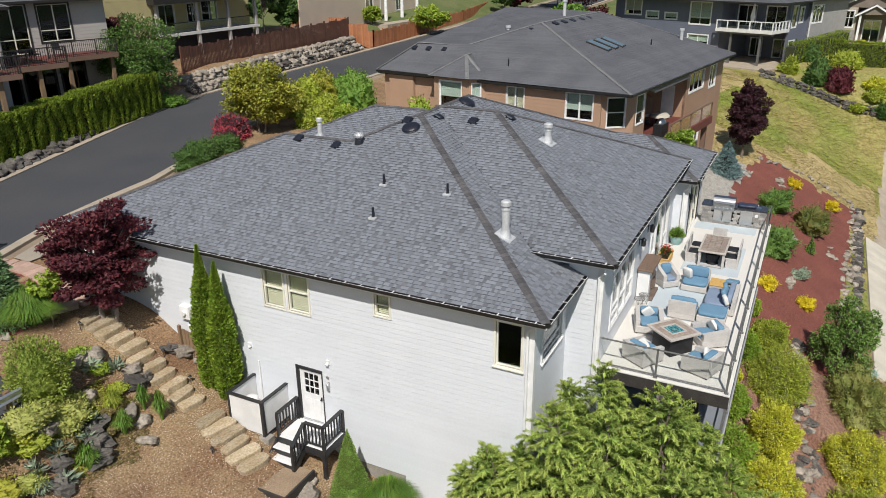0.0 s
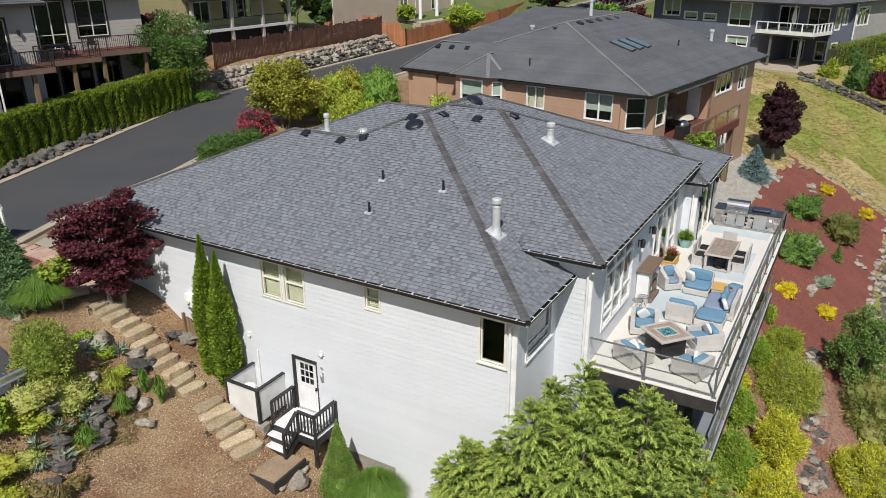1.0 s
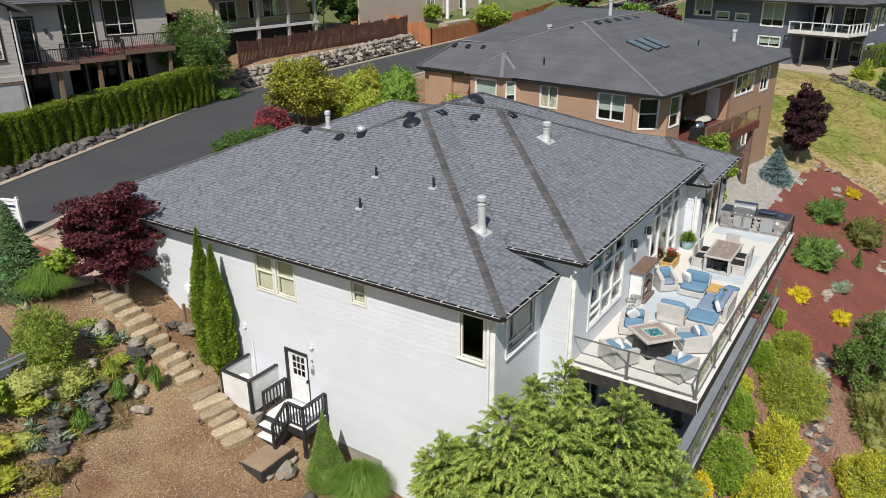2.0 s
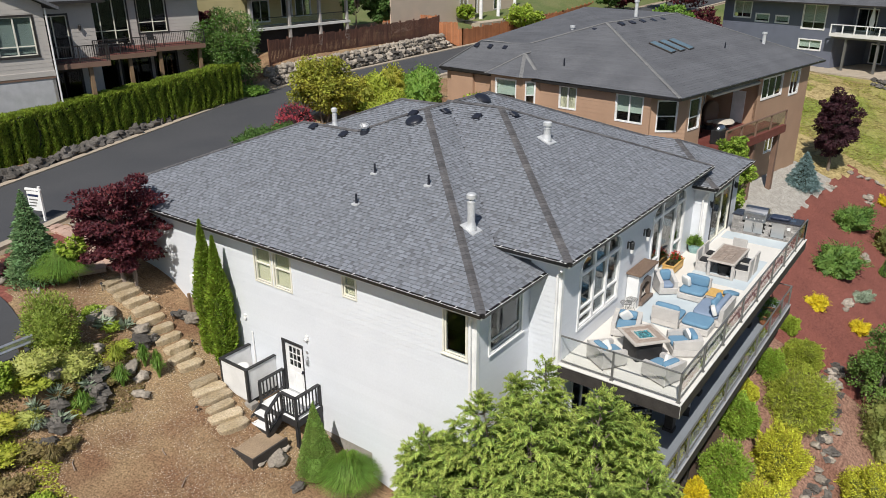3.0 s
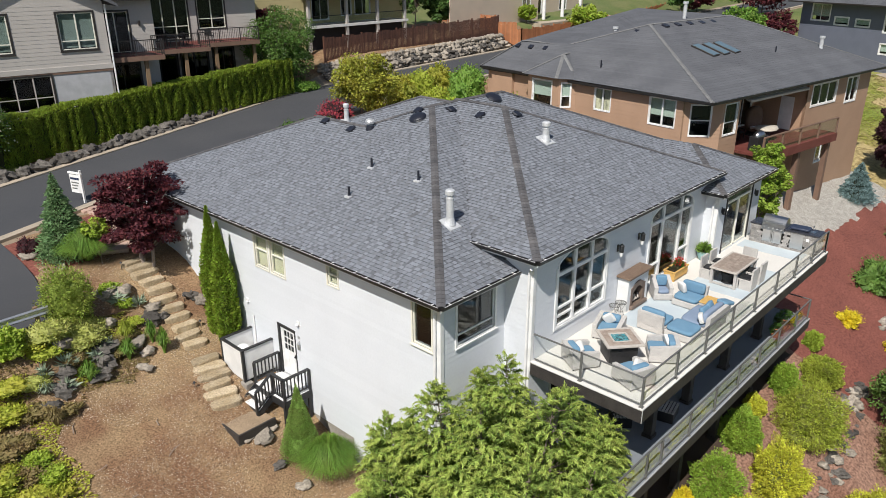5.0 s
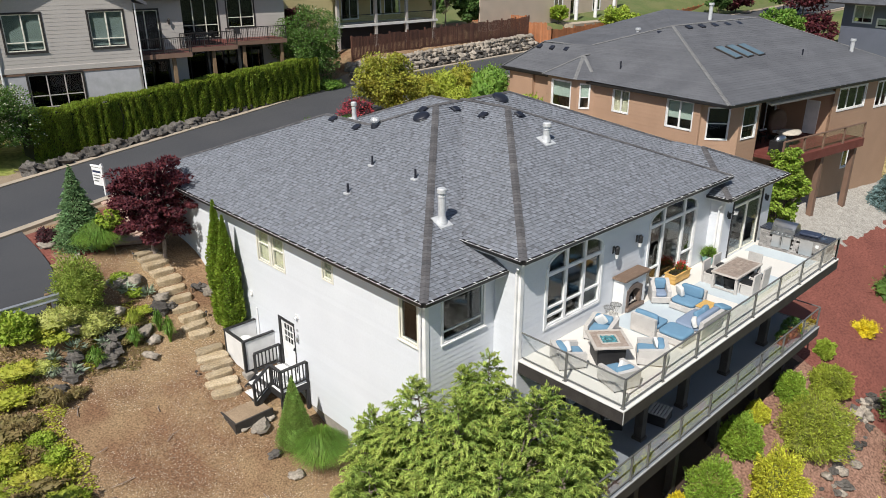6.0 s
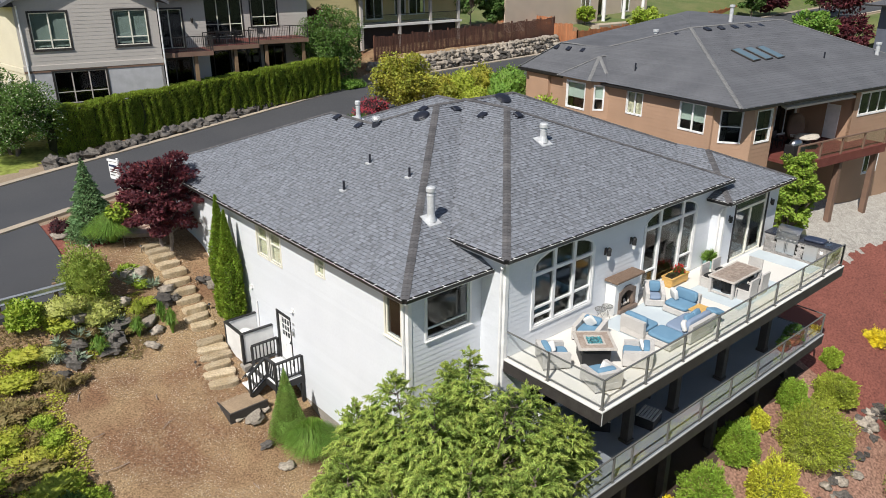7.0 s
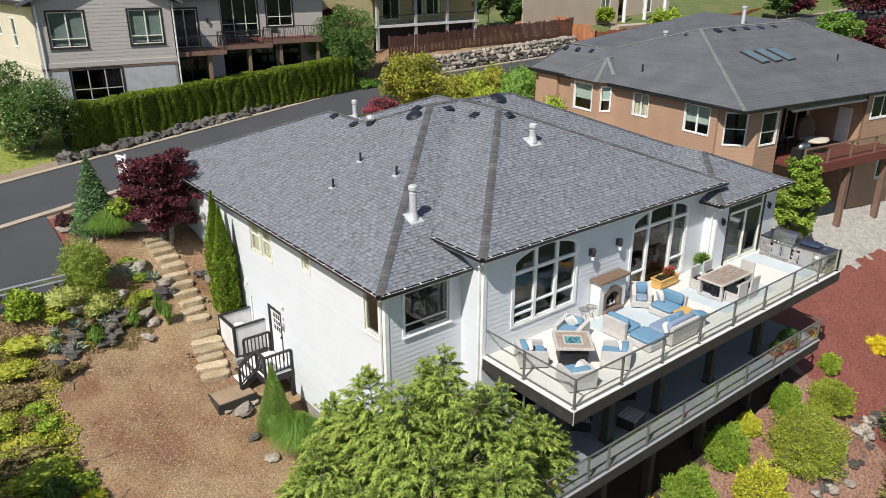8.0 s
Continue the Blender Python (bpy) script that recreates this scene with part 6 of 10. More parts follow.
def hip_roof(owner, m, x0, x1, y0, y1, z, slope, material, cap=None, expose=0.26, gable=False, courses=True):
    """A hip (or, along x, gable) roof of stepped shingle courses with caps, eaves and underside."""
    ro = thing("roof", "", "")
    ro.parent, ro.matrix_basis = owner, m
    along_x = (x1 - x0) >= (y1 - y0)
    w = ((y1 - y0) if along_x else (x1 - x0)) / 2
    P = lambda a, b, h: (a, b, z + h)
    g = Geo()
    def face(ea, eb, inward, hip_a, hip_b):
        ea, eb, inw = Vector((*ea, z)), Vector((*eb, z)), Vector((*inward, 0))
        u = (eb - ea).normalized()
        L = (eb - ea).length
        n = max(1, int(w * math.sqrt(1 + slope ** 2) / expose))
        up = inw + Vector((0, 0, slope))
        nrm = Vector((-inw.x * slope, -inw.y * slope, 1)).normalized()
        for i in range(n):
            d0, d1 = w * i / n, w * (i + 1) / n
            a0, a1 = (d0, d1) if hip_a else (0, 0)
            b0, b1 = (L - d0, L - d1) if hip_b else (L, L)
            pts = [ea + u * a0 + up * d0, ea + u * b0 + up * d0, ea + u * max(b1, a1) + up * d1, ea + u * a1 + up * d1]
            lift = 0.02
            g.add([pts[0] + nrm * lift, pts[1] + nrm * lift, pts[2], pts[3], pts[0], pts[1]], [(0, 1, 2, 3), (4, 5, 1, 0)])
    if along_x:
        face((x0, y0), (x1, y0), (0, 1), not gable, not gable)
        face((x1, y1), (x0, y1), (0, -1), not gable, not gable)
        if not gable:
            face((x1, y0), (x1, y1), (-1, 0), True, True)
            face((x0, y1), (x0, y0), (1, 0), True, True)
        k = 0 if gable else w
        r0, r1 = (x0 + k, y0 + w), (x1 - k, y0 + w)
    else:
        face((x0, y1), (x0, y0), (1, 0), not gable, not gable)
        face((x1, y0), (x1, y1), (-1, 0), not gable, not gable)
        if not gable:
            face((x0, y0), (x1, y0), (0, 1), True, True)
            face((x1, y1), (x0, y1), (0, -1), True, True)
        k = 0 if gable else w
        r0, r1 = (x0 + w, y0 + k), (x0 + w, y1 - k)
    tagged(part("shingles", g, material, ro), kind="stuff")
    f = Geo().box(x0, x1, y0, y0 + 0.03, z - 0.16, z - 0.001).box(x0, x1, y1 - 0.03, y1, z - 0.16, z - 0.001).box(x0, x0 + 0.03, y0 + 0.03, y1 - 0.03, z - 0.16, z - 0.001).box(x1 - 0.03, x1, y0 + 0.03, y1 - 0.03, z - 0.16, z - 0.001).box(x0 + 0.03, x1 - 0.03, y0 + 0.03, y1 - 0.03, z - 0.16, z - 0.13)
    part("fascia", f, BRONZE, ro)
    if cap:
        zt = z + slope * w
        ends = [((*r0, zt), (*r1, zt))]
        if not gable:
            ends += [((x0, y0, z), (*r0, zt)), ((x1, y1, z), (*r1, zt))]
            ends += [((x0, y1, z), (*r0, zt)), ((x1, y0, z), (*r1, zt))] if along_x else [((x1, y0, z), (*r0, zt)), ((x0, y1, z), (*r1, zt))]
        for a, b in ends:
            c = cap_run(ro, a, b, width=0.14)
            c.data.materials[0] = cap
    return ro


def shade_sheet(owner, m, u0, u1, z0, z1, depth=1.2):
    # A black sheet in place of the room's own shade.
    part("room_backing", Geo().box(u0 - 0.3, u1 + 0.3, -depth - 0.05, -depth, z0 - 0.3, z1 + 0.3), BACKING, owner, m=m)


def patio_chair(label, m):
    ch = thing("patio_chair", label, "chair", m)
    part("seat", Geo().box(-0.26, 0.26, -0.26, 0.26, 0.40, 0.46, 0.015), CHAR, ch)
    part("backrest", Geo().prism([(-0.28, 0.46), (-0.24, 0.46), (-0.32, 0.95), (-0.36, 0.95)], "x", -0.25, 0.25), CHAR, ch)
    for x in (-0.24, 0.24):
        part("armrest", Geo().box(x - 0.025, x + 0.025, -0.26, 0.24, 0.62, 0.65, 0.008), CHAR, ch)
        for y in (-0.24, 0.22):
            part("leg", Geo().box(x - 0.02, x + 0.02, y - 0.02, y + 0.02, 0, 0.62), CHAR, ch)


# --- brown house next door ---
nb = thing("house", "brown lap-sided house with charcoal hip roof next door", "house", pose(25.9, 3.68, 0, 0, 0, -8.0))
ID = Matrix.Identity(4)
F_X = wall_frame((-0.3, 0, 0), (0, -1, 0), (-1, 0, 0))
w_n1 = [(-8.02, -6.72, 6.05, 7.45), (-3.85, -2.03, 5.83, 7.45)]
lap_wall(nb, F_X, -18.0, -1.55, 0.3, 7.6, w_n1, BROWN, expose=0.24, pieces=False, label="brown painted lap-sided wall")
for i, (a, b, c, d) in enumerate(w_n1):
    window(nb, F_X, a, b, c, d, 2, (), TRIM, trim=0.03, sill=False, blind=(i == 0), glass_mat=THIN, rail=0.07, shade=(PALEPANE, 0.35) if i else None)
shade_sheet(nb, F_X, -9, -2.4, 5, 7.3)
# the bay that stands out under its own small hip
F_BAY = wall_frame((-1.15, 0, 0), (0, -1, 0), (-1, 0, 0))
lap_wall(nb, F_BAY, -13.1, -10.35, 0.3, 7.75, [(-12.65, -10.92, 5.85, 7.55)], BROWN, expose=0.24, pieces=False)
window(nb, F_BAY, -12.65, -10.92, 5.85, 7.55, 1, (), TRIM, trim=0.05, sill=False, glass_mat=THIN, rail=0.07, shade=(PALEPANE, 0.4))
shade_sheet(nb, F_BAY, -12.6, -11, 5.8, 7.4, 0.8)
F_ANG = wall_frame((-1.15, 10.35, 0), (0.85, -0.75, 0), (-0.75, -0.85, 0))
lap_wall(nb, F_ANG, 0, 1.13, 0.3, 7.75, [(0.2, 0.8, 5.95, 7.5)], BROWN, expose=0.24, pieces=False)
window(nb, F_ANG, 0.2, 0.8, 5.95, 7.5, 1, (0.45,), TRIM, trim=0.05, sill=False, glass_mat=THIN, shade=(PALEPANE, 0.45))
lap_wall(nb, wall_frame((0, 13.1, 0), (-1, 0, 0), (0, 1, 0)), 0.3, 1.15, 0.3, 7.75, (), BROWN, flat=True)
s2 = math.sqrt(0.5)
F_C = wall_frame((-0.15, 1.55, 0), (1.45, -1.5, 0), (-1.5, -1.45, 0))
lap_wall(nb, F_C, 0, 2.086, 0.3, 7.5, [(0.35, 1.5, 5.45, 7.25)], BROWN, expose=0.24, pieces=False)
window(nb, F_C, 0.35, 1.5, 5.45, 7.25, 1, (0.5,), TRIM, sill=False, trim=0.04)
shade_sheet(nb, F_C, 0.4, 1.6, 5.3, 7.1, 0.5)
F_Y = wall_frame((0, 0.05, 0), (1, 0, 0), (0, -1, 0))
lap_wall(nb, F_Y, 1.3, 3.2, 0.3, 7.5, [(1.6, 2.9, 5.45, 7.25)], BROWN, expose=0.24, pieces=False)
window(nb, F_Y, 1.6, 2.9, 5.45, 7.25, 1, (0.4,), TRIM, sill=False, trim=0.04)
shade_sheet(nb, F_Y, 1.6, 2.9, 5.4, 7.2, 0.5)
lap_wall(nb, F_Y, 11.4, 20.6, -0.6, 7.5, [(12.0, 15.4, 5.9, 7.25), (17, 18.6, 5.6, 7.25), (14.0, 15.6, 1.8, 3.4)], BROWN, expose=0.24, pieces=False)
for a, b, c, d, n in ((12.0, 15.4, 5.9, 7.25, 3), (17, 18.6, 5.6, 7.25, 2), (14.0, 15.6, 1.8, 3.4, 2)):
    window(nb, F_Y, a, b, c, d, n, (), TRIM, sill=False)
shade_sheet(nb, F_Y, 12, 18.6, 2, 7.2)
F_R = wall_frame((0, 3.6, 0), (1, 0, 0), (0, -1, 0))
lap_wall(nb, F_R, 3.2, 11.4, -0.6, 7.5, [(4.0, 7.2, 4.3, 6.9), (7.8, 11.0, 4.3, 6.9)], BROWN, expose=0.24, pieces=False)
for u in (4.0, 7.8):
    window(nb, F_R, u, u + 3.2, 4.3, 6.9, 3, (), TRIM, sill=False, trim=0.05)
shade_sheet(nb, F_R, 4.0, 11.0, 4.3, 6.9)
lap_wall(nb, wall_frame((3.2, 0, 0), (0, 1, 0), (1, 0, 0)), 0.05, 3.6, -0.6, 7.5, (), BROWN, expose=0.24, flat=True)
lap_wall(nb, wall_frame((11.4, 0, 0), (0, -1, 0), (-1, 0, 0)), -3.6, -0.05, -0.6, 7.5, (), BROWN, expose=0.24, flat=True)
lap_wall(nb, wall_frame((20.6, 0, 0), (0, 1, 0), (1, 0, 0)), 0.5, 12.5, -0.6, 7.5, (), BROWN, flat=True)
lap_wall(nb, wall_frame((0, 18.0, 0), (-1, 0, 0), (0, 1, 0)), -12, 0.3, 1, 7.6, (), BROWN, flat=True)
F_RD = wall_frame((11.4, 0, 0), (0, -1, 0), (-1, 0, 0))
part("side_door", Geo().box(-1.75, -0.85, 0.005, 0.05, 4.27, 6.45, 0.01), TRIM, nb, m=F_RD)
part("garage_bump", Geo().box(-0.55, -0.3, 15.3, 17.4, 1.5, 7.6), BROWN, nb)
# main roof: unequal slopes round a nearly flat crown
def slope_courses(g, poly, rise, lift=0.01):
    """One roof plane cut into level courses, each proud of the one below at its lower edge."""
    poly = [Vector(p) for p in poly]
    nrm = (poly[1] - poly[0]).cross(poly[2] - poly[0]).normalized()
    if nrm.z < 0:
        nrm = -nrm
    lo, hi = min(p.z for p in poly), max(p.z for p in poly)
    def clip(pts, zc, keep_above):
        out = []
        for p, q in zip(pts, pts[1:] + pts[:1]):
            ip, iq = (p.z >= zc - 1e-6) == keep_above, (q.z >= zc - 1e-6) == keep_above
            if ip:
                out.append(p)
            if ip != iq and abs(q.z - p.z) > 1e-9:
                out.append(p.lerp(q, (zc - p.z) / (q.z - p.z)))
        return out
    n = max(1, int((hi - lo) / rise))
    for i in range(n):
        z0, z1 = lo + (hi - lo) * i / n, lo + (hi - lo) * (i + 1) / n
        band = clip(poly, z0, True)
        if len(band) > 2 and i < n - 1:
            band = clip(band, z1, False)
        if len(band) < 3:
            continue
        if (band[1] - band[0]).cross(band[2] - band[1]).dot(nrm) < 0:
            band = band[::-1]
        vs = [p + nrm * lift * (1 - min(1, (p.z - z0) / max(1e-6, z1 - z0))) for p in band]
        g.add(vs, [tuple(range(len(vs)))])
        low = [p for p in band if abs(p.z - z0) < 1e-5]
        if len(low) == 2:
            g.add([low[0], low[1], low[1] + nrm * lift, low[0] + nrm * lift], [(0, 1, 2, 3)])


nroof = thing("roof", "charcoal shingle roof with paler hip caps", "")
nroof.parent = nb
NC, NC2, NC3, NC4 = (-0.6, -0.4, 7.68), (-0.75, 18.35, 7.8), (22.1, -0.4, 7.68), (22.1, 18.35, 7.68)
NA, NE, NR, NL, NF = (6.1, 9.0, 10.85), (15.6, 8.8, 11.0), (1.9, 12.5, 9.5), (1.1, 15.95, 9.6), (15.9, 17.4, 11.12)
NT, NG, NH = (0.72, 11.75, 9.05), (-1.5, 13.35, 7.84), (-1.58, 10.2, 7.84)
NB, NX = (1.7, 11.72, 9.12), (-0.07, 10.2, 8.2)
g = Geo()
for poly in ((NC, NA, NR, NL, NC2), (NC, NC3, NE, NA), (NA, NE, NF), (NA, NF, NR), (NR, NF, NL), (NL, NF, NC4, NC2), (NE, NC3, NC4, NF), (NG, NH, NT), (NG, NT, NB, (-0.3, 13.6, 8.1)), (NH, (-0.62, 9.55, 7.76), NX, NT), (NX, NB, NT)):
    slope_courses(g, poly, 0.085, 0.005)
tagged(part("shingles", g, DARKROOF, nroof), kind="stuff")
f = Geo()
for x0, x1, y0, y1 in ((-0.6, -0.56, -0.4, 18.35), (-0.56, 22.1, -0.4, -0.36), (22.06, 22.1, -0.36, 18.35), (-0.56, 22.06, 18.31, 18.35)):
    f.box(x0, x1, y0, y1, 7.5, 7.67)
f.box(-0.56, 22.06, -0.36, 18.31, 7.52, 7.55)
part("fascia", f, BRONZE, nroof)
for p, q in ((NC, NA), (NA, NE), (NE, NC3), (NA, NR), (NR, NL), (NL, NC2), (NG, NT), (NH, NT), (NT, NX), (NT, NB)):
    c = cap_run(nroof, p, q, width=0.12)
    c.data.materials[0] = LIGHTCAP
nz = lambda x, y: min(7.62 + 0.4815 * (x + 0.6), 7.62 + 0.345 * (y + 0.4))
for i in range(3):
    x = 6.4 + 1.25 * i
    sk = part("skylight", Geo().box(-0.42, 0.42, -0.85, 0.85, 0.0, 0.14, 0.02), BRONZE, nb, m=Matrix.Translation((x, 4.8, nz(x, 4.8))) @ Matrix.Rotation(math.atan(0.345), 4, "X") @ Matrix.Rotation(0.12, 4, "Z"))
    part("skylight_pane", Geo().box(-0.36, 0.36, -0.79, 0.79, 0.141, 0.16, 0.005), SKYLIGHT, sk)
for x, y in ((7.1, 8.45), (8.5, 8.45), (9.9, 8.45), (11.3, 8.4), (12.7, 8.4), (14.1, 8.4), (15.4, 8.4)):
    part("box_vent", Geo().box(-0.22, 0.22, -0.22, 0.22, 0, 0.14, 0.03), VENTBLACK, nb, m=Matrix.Translation((x, y, nz(x, y))) @ Matrix.Rotation(math.atan(0.345), 4, "X"))
for x, y, zv, tv in ((5.1, 9.3, nz(5.1, 30), 0.48), (4.9, 10.1, nz(4.9, 30), 0.48), (0.8, 16.1, 9.22, 0.7), (0.95, 15.0, 9.2, 0.7), (1.2, 13.85, 9.18, 0.7)):
    part("box_vent", Geo().box(-0.18, 0.18, -0.18, 0.18, 0, 0.13, 0.03), VENTBLACK, nb, m=Matrix.Translation((x, y, zv)) @ Matrix.Rotation(-math.atan(tv), 4, "Y"))
for x, y, h in ((11.1, 9.7, 1.1), (5.3, 11.2, 0.55), (18.5, 3.0, 0.8)):
    zb = 10.85 if x > 11 and y > 9 else (9.9 if x < 6 else nz(x, y))
    part("flue_pipe", Geo().cyl((x, y, zb - 0.1), (x, y, zb + h), 0.13, n=12).cyl((x, y, zb + h), (x, y, zb + h + 0.15), 0.19, n=12), FLUEWHITE, nb)
part("vent_pipe", Geo().cyl((0.7, 8.5, 8.2), (0.7, 8.5, 9.0), 0.05), VENTBLACK, nb)
part("vent_pipe", Geo().cyl((12.8, 3.4, 8.6), (12.8, 3.4, 9.4), 0.05), VENTBLACK, nb)
g = Geo()
# gutter and hangers of the two visible eaves
part("gutter", Geo().box(-0.6, 22.1, -0.5, -0.403, 7.54, 7.68), GUTTER, nb)
part("gutter", Geo().box(-0.75, -0.65, -0.4, 10.1, 7.54, 7.68).box(-0.85, -0.76, 13.4, 18.35, 7.64, 7.78), GUTTER, nb)
for i in range(34):
    part("gutter_strap", Geo().box(-0.3 + 0.65 * i, -0.275 + 0.65 * i, -0.505, -0.46, 7.682, 7.688), STRAP, nb)
ndk = thing("balcony", "", "")
ndk.parent = nb
part("balcony_floor", Geo().box(3.65, 13.0, -1.5, 3.55, 4.1, 4.25), REDWOOD, ndk)
part("fascia", Geo().box(3.6, 13.05, -1.56, -1.51, 3.75, 4.28).box(13.0, 13.05, -1.5, 0.45, 3.75, 4.28), REDWOOD, ndk)
for x in (3.7, 5.9, 8.1, 10.5, 13.0):
    part("rail_post", Geo().box(x - 0.05, x + 0.05, -1.5, -1.4, 4.25, 5.25), BROWNTRIM, ndk)
part("top_rail", Geo().box(3.7, 13.0, -1.52, -1.38, 5.25, 5.31), BROWNTRIM, ndk)
part("glass_panel", Geo().box(3.75, 12.95, -1.46, -1.45, 4.35, 5.22), CLEAR, ndk).visible_shadow = False
for x in (4.2, 8.6, 12.6):
    part("support_post", Geo().box(x - 0.16, x + 0.16, -1.35, -1.03, -1.2, 4.1), BROWNTRIM, ndk)
part("awning", Geo().prism([(-0.34, 7.30), (0.02, 7.43), (0.02, 7.30), (-0.34, 7.18)], "x", 3.6, 10.6), AWNING, nb)
bt = thing("patio_table", "round patio table with a cream cloth cover on the balcony", "table", pose(33.6, 3.15, 4.25))
part("cover", Geo().ball((0, 0, 0.72), (0.95, 0.7, 0.14), 16, 8, rough=0.12, seed=3), AWNING, bt, smooth=True)
part("pedestal", Geo().cyl((0, 0, 0), (0, 0, 0.65), 0.3, 0.2), CHAR, bt)
bg = thing("grill", "black gas barbecue on the neighbour's balcony", "grill", pose(30.6, 2.5, 4.25, 0, 0, -8))
part("cart", Geo().box(-0.6, 0.6, -0.3, 0.3, 0.0, 0.85, 0.02), CHAR, bg)
part("lid", Geo().ball((0, 0, 0.85), (0.5, 0.3, 0.32), 14, 8), STEEL, bg, smooth=True)
for x, y in ((31.7, 4.7), (32.6, 4.5)):
    patio_chair("dark metal patio chair on the neighbour's balcony", pose(x, y, 4.25, 0, 0, 170))

eg = thing("egg_chair", "brown wicker egg chair on the neighbour's balcony", "chair", pose(34.3, 4.3, 4.25, 0, 0, 150))
EGG = mat("brown_wicker", (0.12, 0.075, 0.05), (0.16, 0.10, 0.07), rough=0.8, fine=40, var=0.3, bump=0.5)
g = Geo().ball((0, 0, 1.05), (0.6, 0.5, 0.85), 18, 12, power=0.9)
g.v = [(x, min(y, 0.22 - 0.1 * abs(x)), z) for x, y, z in g.v]
part("shell", g, EGG, eg, smooth=True)
part("cushion", cushion(-0.38, 0.38, 0.0, 0.34, 0.45, 0.62), LINEN, eg, smooth=True)
part("base", Geo().cyl((0, 0, 0), (0, 0, 0.25), 0.42, 0.3, 14), CHAR, eg)

# --- greige house across the street ---
lh = thing("house", "greige two-storey house with gabled front and rear balcony", "house", pose(6.9, 35.8, 0, 0, 0, -9.8))
F_L = wall_frame((0, 0, 0), (1, 0, 0), (0, -1, 0))
up_w = [(-7.6, -5.5, 9.75, 11.95), (-2.75, -0.7, 9.75, 11.95)]
lap_wall(lh, F_L, -8.4, 0, 8.77, 12.6, up_w, GREIGE, expose=0.24, pieces=False, label="greige lap-sided wall")
lap_wall(lh, F_L, -8.2, 0, 3.4, 8.45, [(-6.8, -3.7, 6.25, 8.28)], mat("grey_stucco", (0.45, 0.45, 0.47), rough=0.8, scale=2, var=0.05, bump=0.2), flat=True, label="grey rendered lower wall")
part("belt_board", Geo().box(-8.45, 0.05, -0.06, 0.2, 8.45, 8.77, 0.01), GREIGE, lh)
# The pale panels paint a greenish sky reflection behind these panes.
for a, b, c, d in up_w:
    window(lh, F_L, a, b, c, d, 2, (0.24,), BRONZE, trim=0.12, sash_mat=CREAM, shade=(PALEPANE, 0.05), rail=0.06)
window(lh, F_L, -6.8, -3.7, 6.25, 8.28, 3, (0.36,), BRONZE, trim=0.12, sill=False, sash_mat=GREIGE)
part("belt_soffit", Geo().box(-8.43, 0.03, -0.04, -0.005, 8.31, 8.448), BROWNTRIM, lh)
for u in (-8.25, 0.06):
    part("downspout", Geo().box(u, u + 0.09, -0.16, -0.075, 4.0, 12.4, 0.015), TRIM, lh)
shade_sheet(lh, F_L, -7.6, -0.5, 6, 11.9)
sk = Vector((0.30, -1, 0)).normalized()
F_LS = wall_frame((-8.4, 0, 0), tuple(sk), (sk.y, -sk.x, 0))
lap_wall(lh, F_LS, -14, 0, 3.4, 12.6, [(-4.6, -3.8, 9.6, 11.4), (-7.6, -6.9, 10.2, 11.6), (-3.2, -2.4, 6.0, 7.6)], CREAMSTUCCO, expose=0.24, pieces=False)
for a, b, c, d in ((-4.6, -3.8, 9.6, 11.4), (-7.6, -6.9, 10.2, 11.6), (-3.2, -2.4, 6.0, 7.6)):
    window(lh, F_LS, a, b, c, d, 1, (0.4,), TRIM, sill=False)
shade_sheet(lh, F_LS, -8, -2.3, 6, 11.5, 0.8)
lap_wall(lh, wall_frame((0, 0, 0), (0, 1, 0), (1, 0, 0)), 0, 3.2, 3.4, 12.6, (), GREIGE, flat=True)
# gabled front roof
g = Geo()
for s in (-1, 1):
    g.add([(-4.2, -0.6, 15.0), (-4.2 + s * 5.0, -0.6, 12.45), (-4.2 + s * 5.0, 12, 12.45), (-4.2, 12, 15.0), (-4.2, -0.6, 14.8), (-4.2 + s * 5.0, -0.6, 12.25), (-4.2 + s * 5.0, 12, 12.25), (-4.2, 12, 14.8)],
          [(0, 1, 2, 3), (4, 7, 6, 5), (0, 4, 5, 1), (1, 5, 6, 2), (3, 2, 6, 7)])
part("roof", g, DARKROOF, lh)
part("side_belt", Geo().box(-14, 0, 0.0, 0.06, 8.3, 8.62, 0.01), CREAMSTUCCO, lh, m=F_LS)
part("side_eave", Geo().box(-14, 0.3, 0.0, 0.55, 12.35, 12.6, 0.01), BRONZE, lh, m=F_LS)
part("gable_wall", Geo().prism([(-8.4, 12.6), (0, 12.6), (-4.2, 14.75)], "y", -0.002, 0.18), GREIGE, lh)
# recessed rear wing with balcony
F_LB = wall_frame((0, 3.4, 0), (1, 0, 0), (0, -1, 0))
F_LC = wall_frame((0, 8.5, 0), (1, 0, 0), (0, -1, 0))
wing = [(F_LB, [(0.5, 2.3, 9.0, 11.7), (0.4, 2.6, 5.4, 8.2)], 0, 4.0), (F_LC, [(4.2, 8.2, 9.15, 12.35), (9.0, 11.2, 9.84, 12.3), (4.3, 6.9, 4.8, 8.2), (7.3, 9.4, 4.8, 8.2), (9.9, 11.6, 5.6, 8.2)], 4.0, 13.9)]
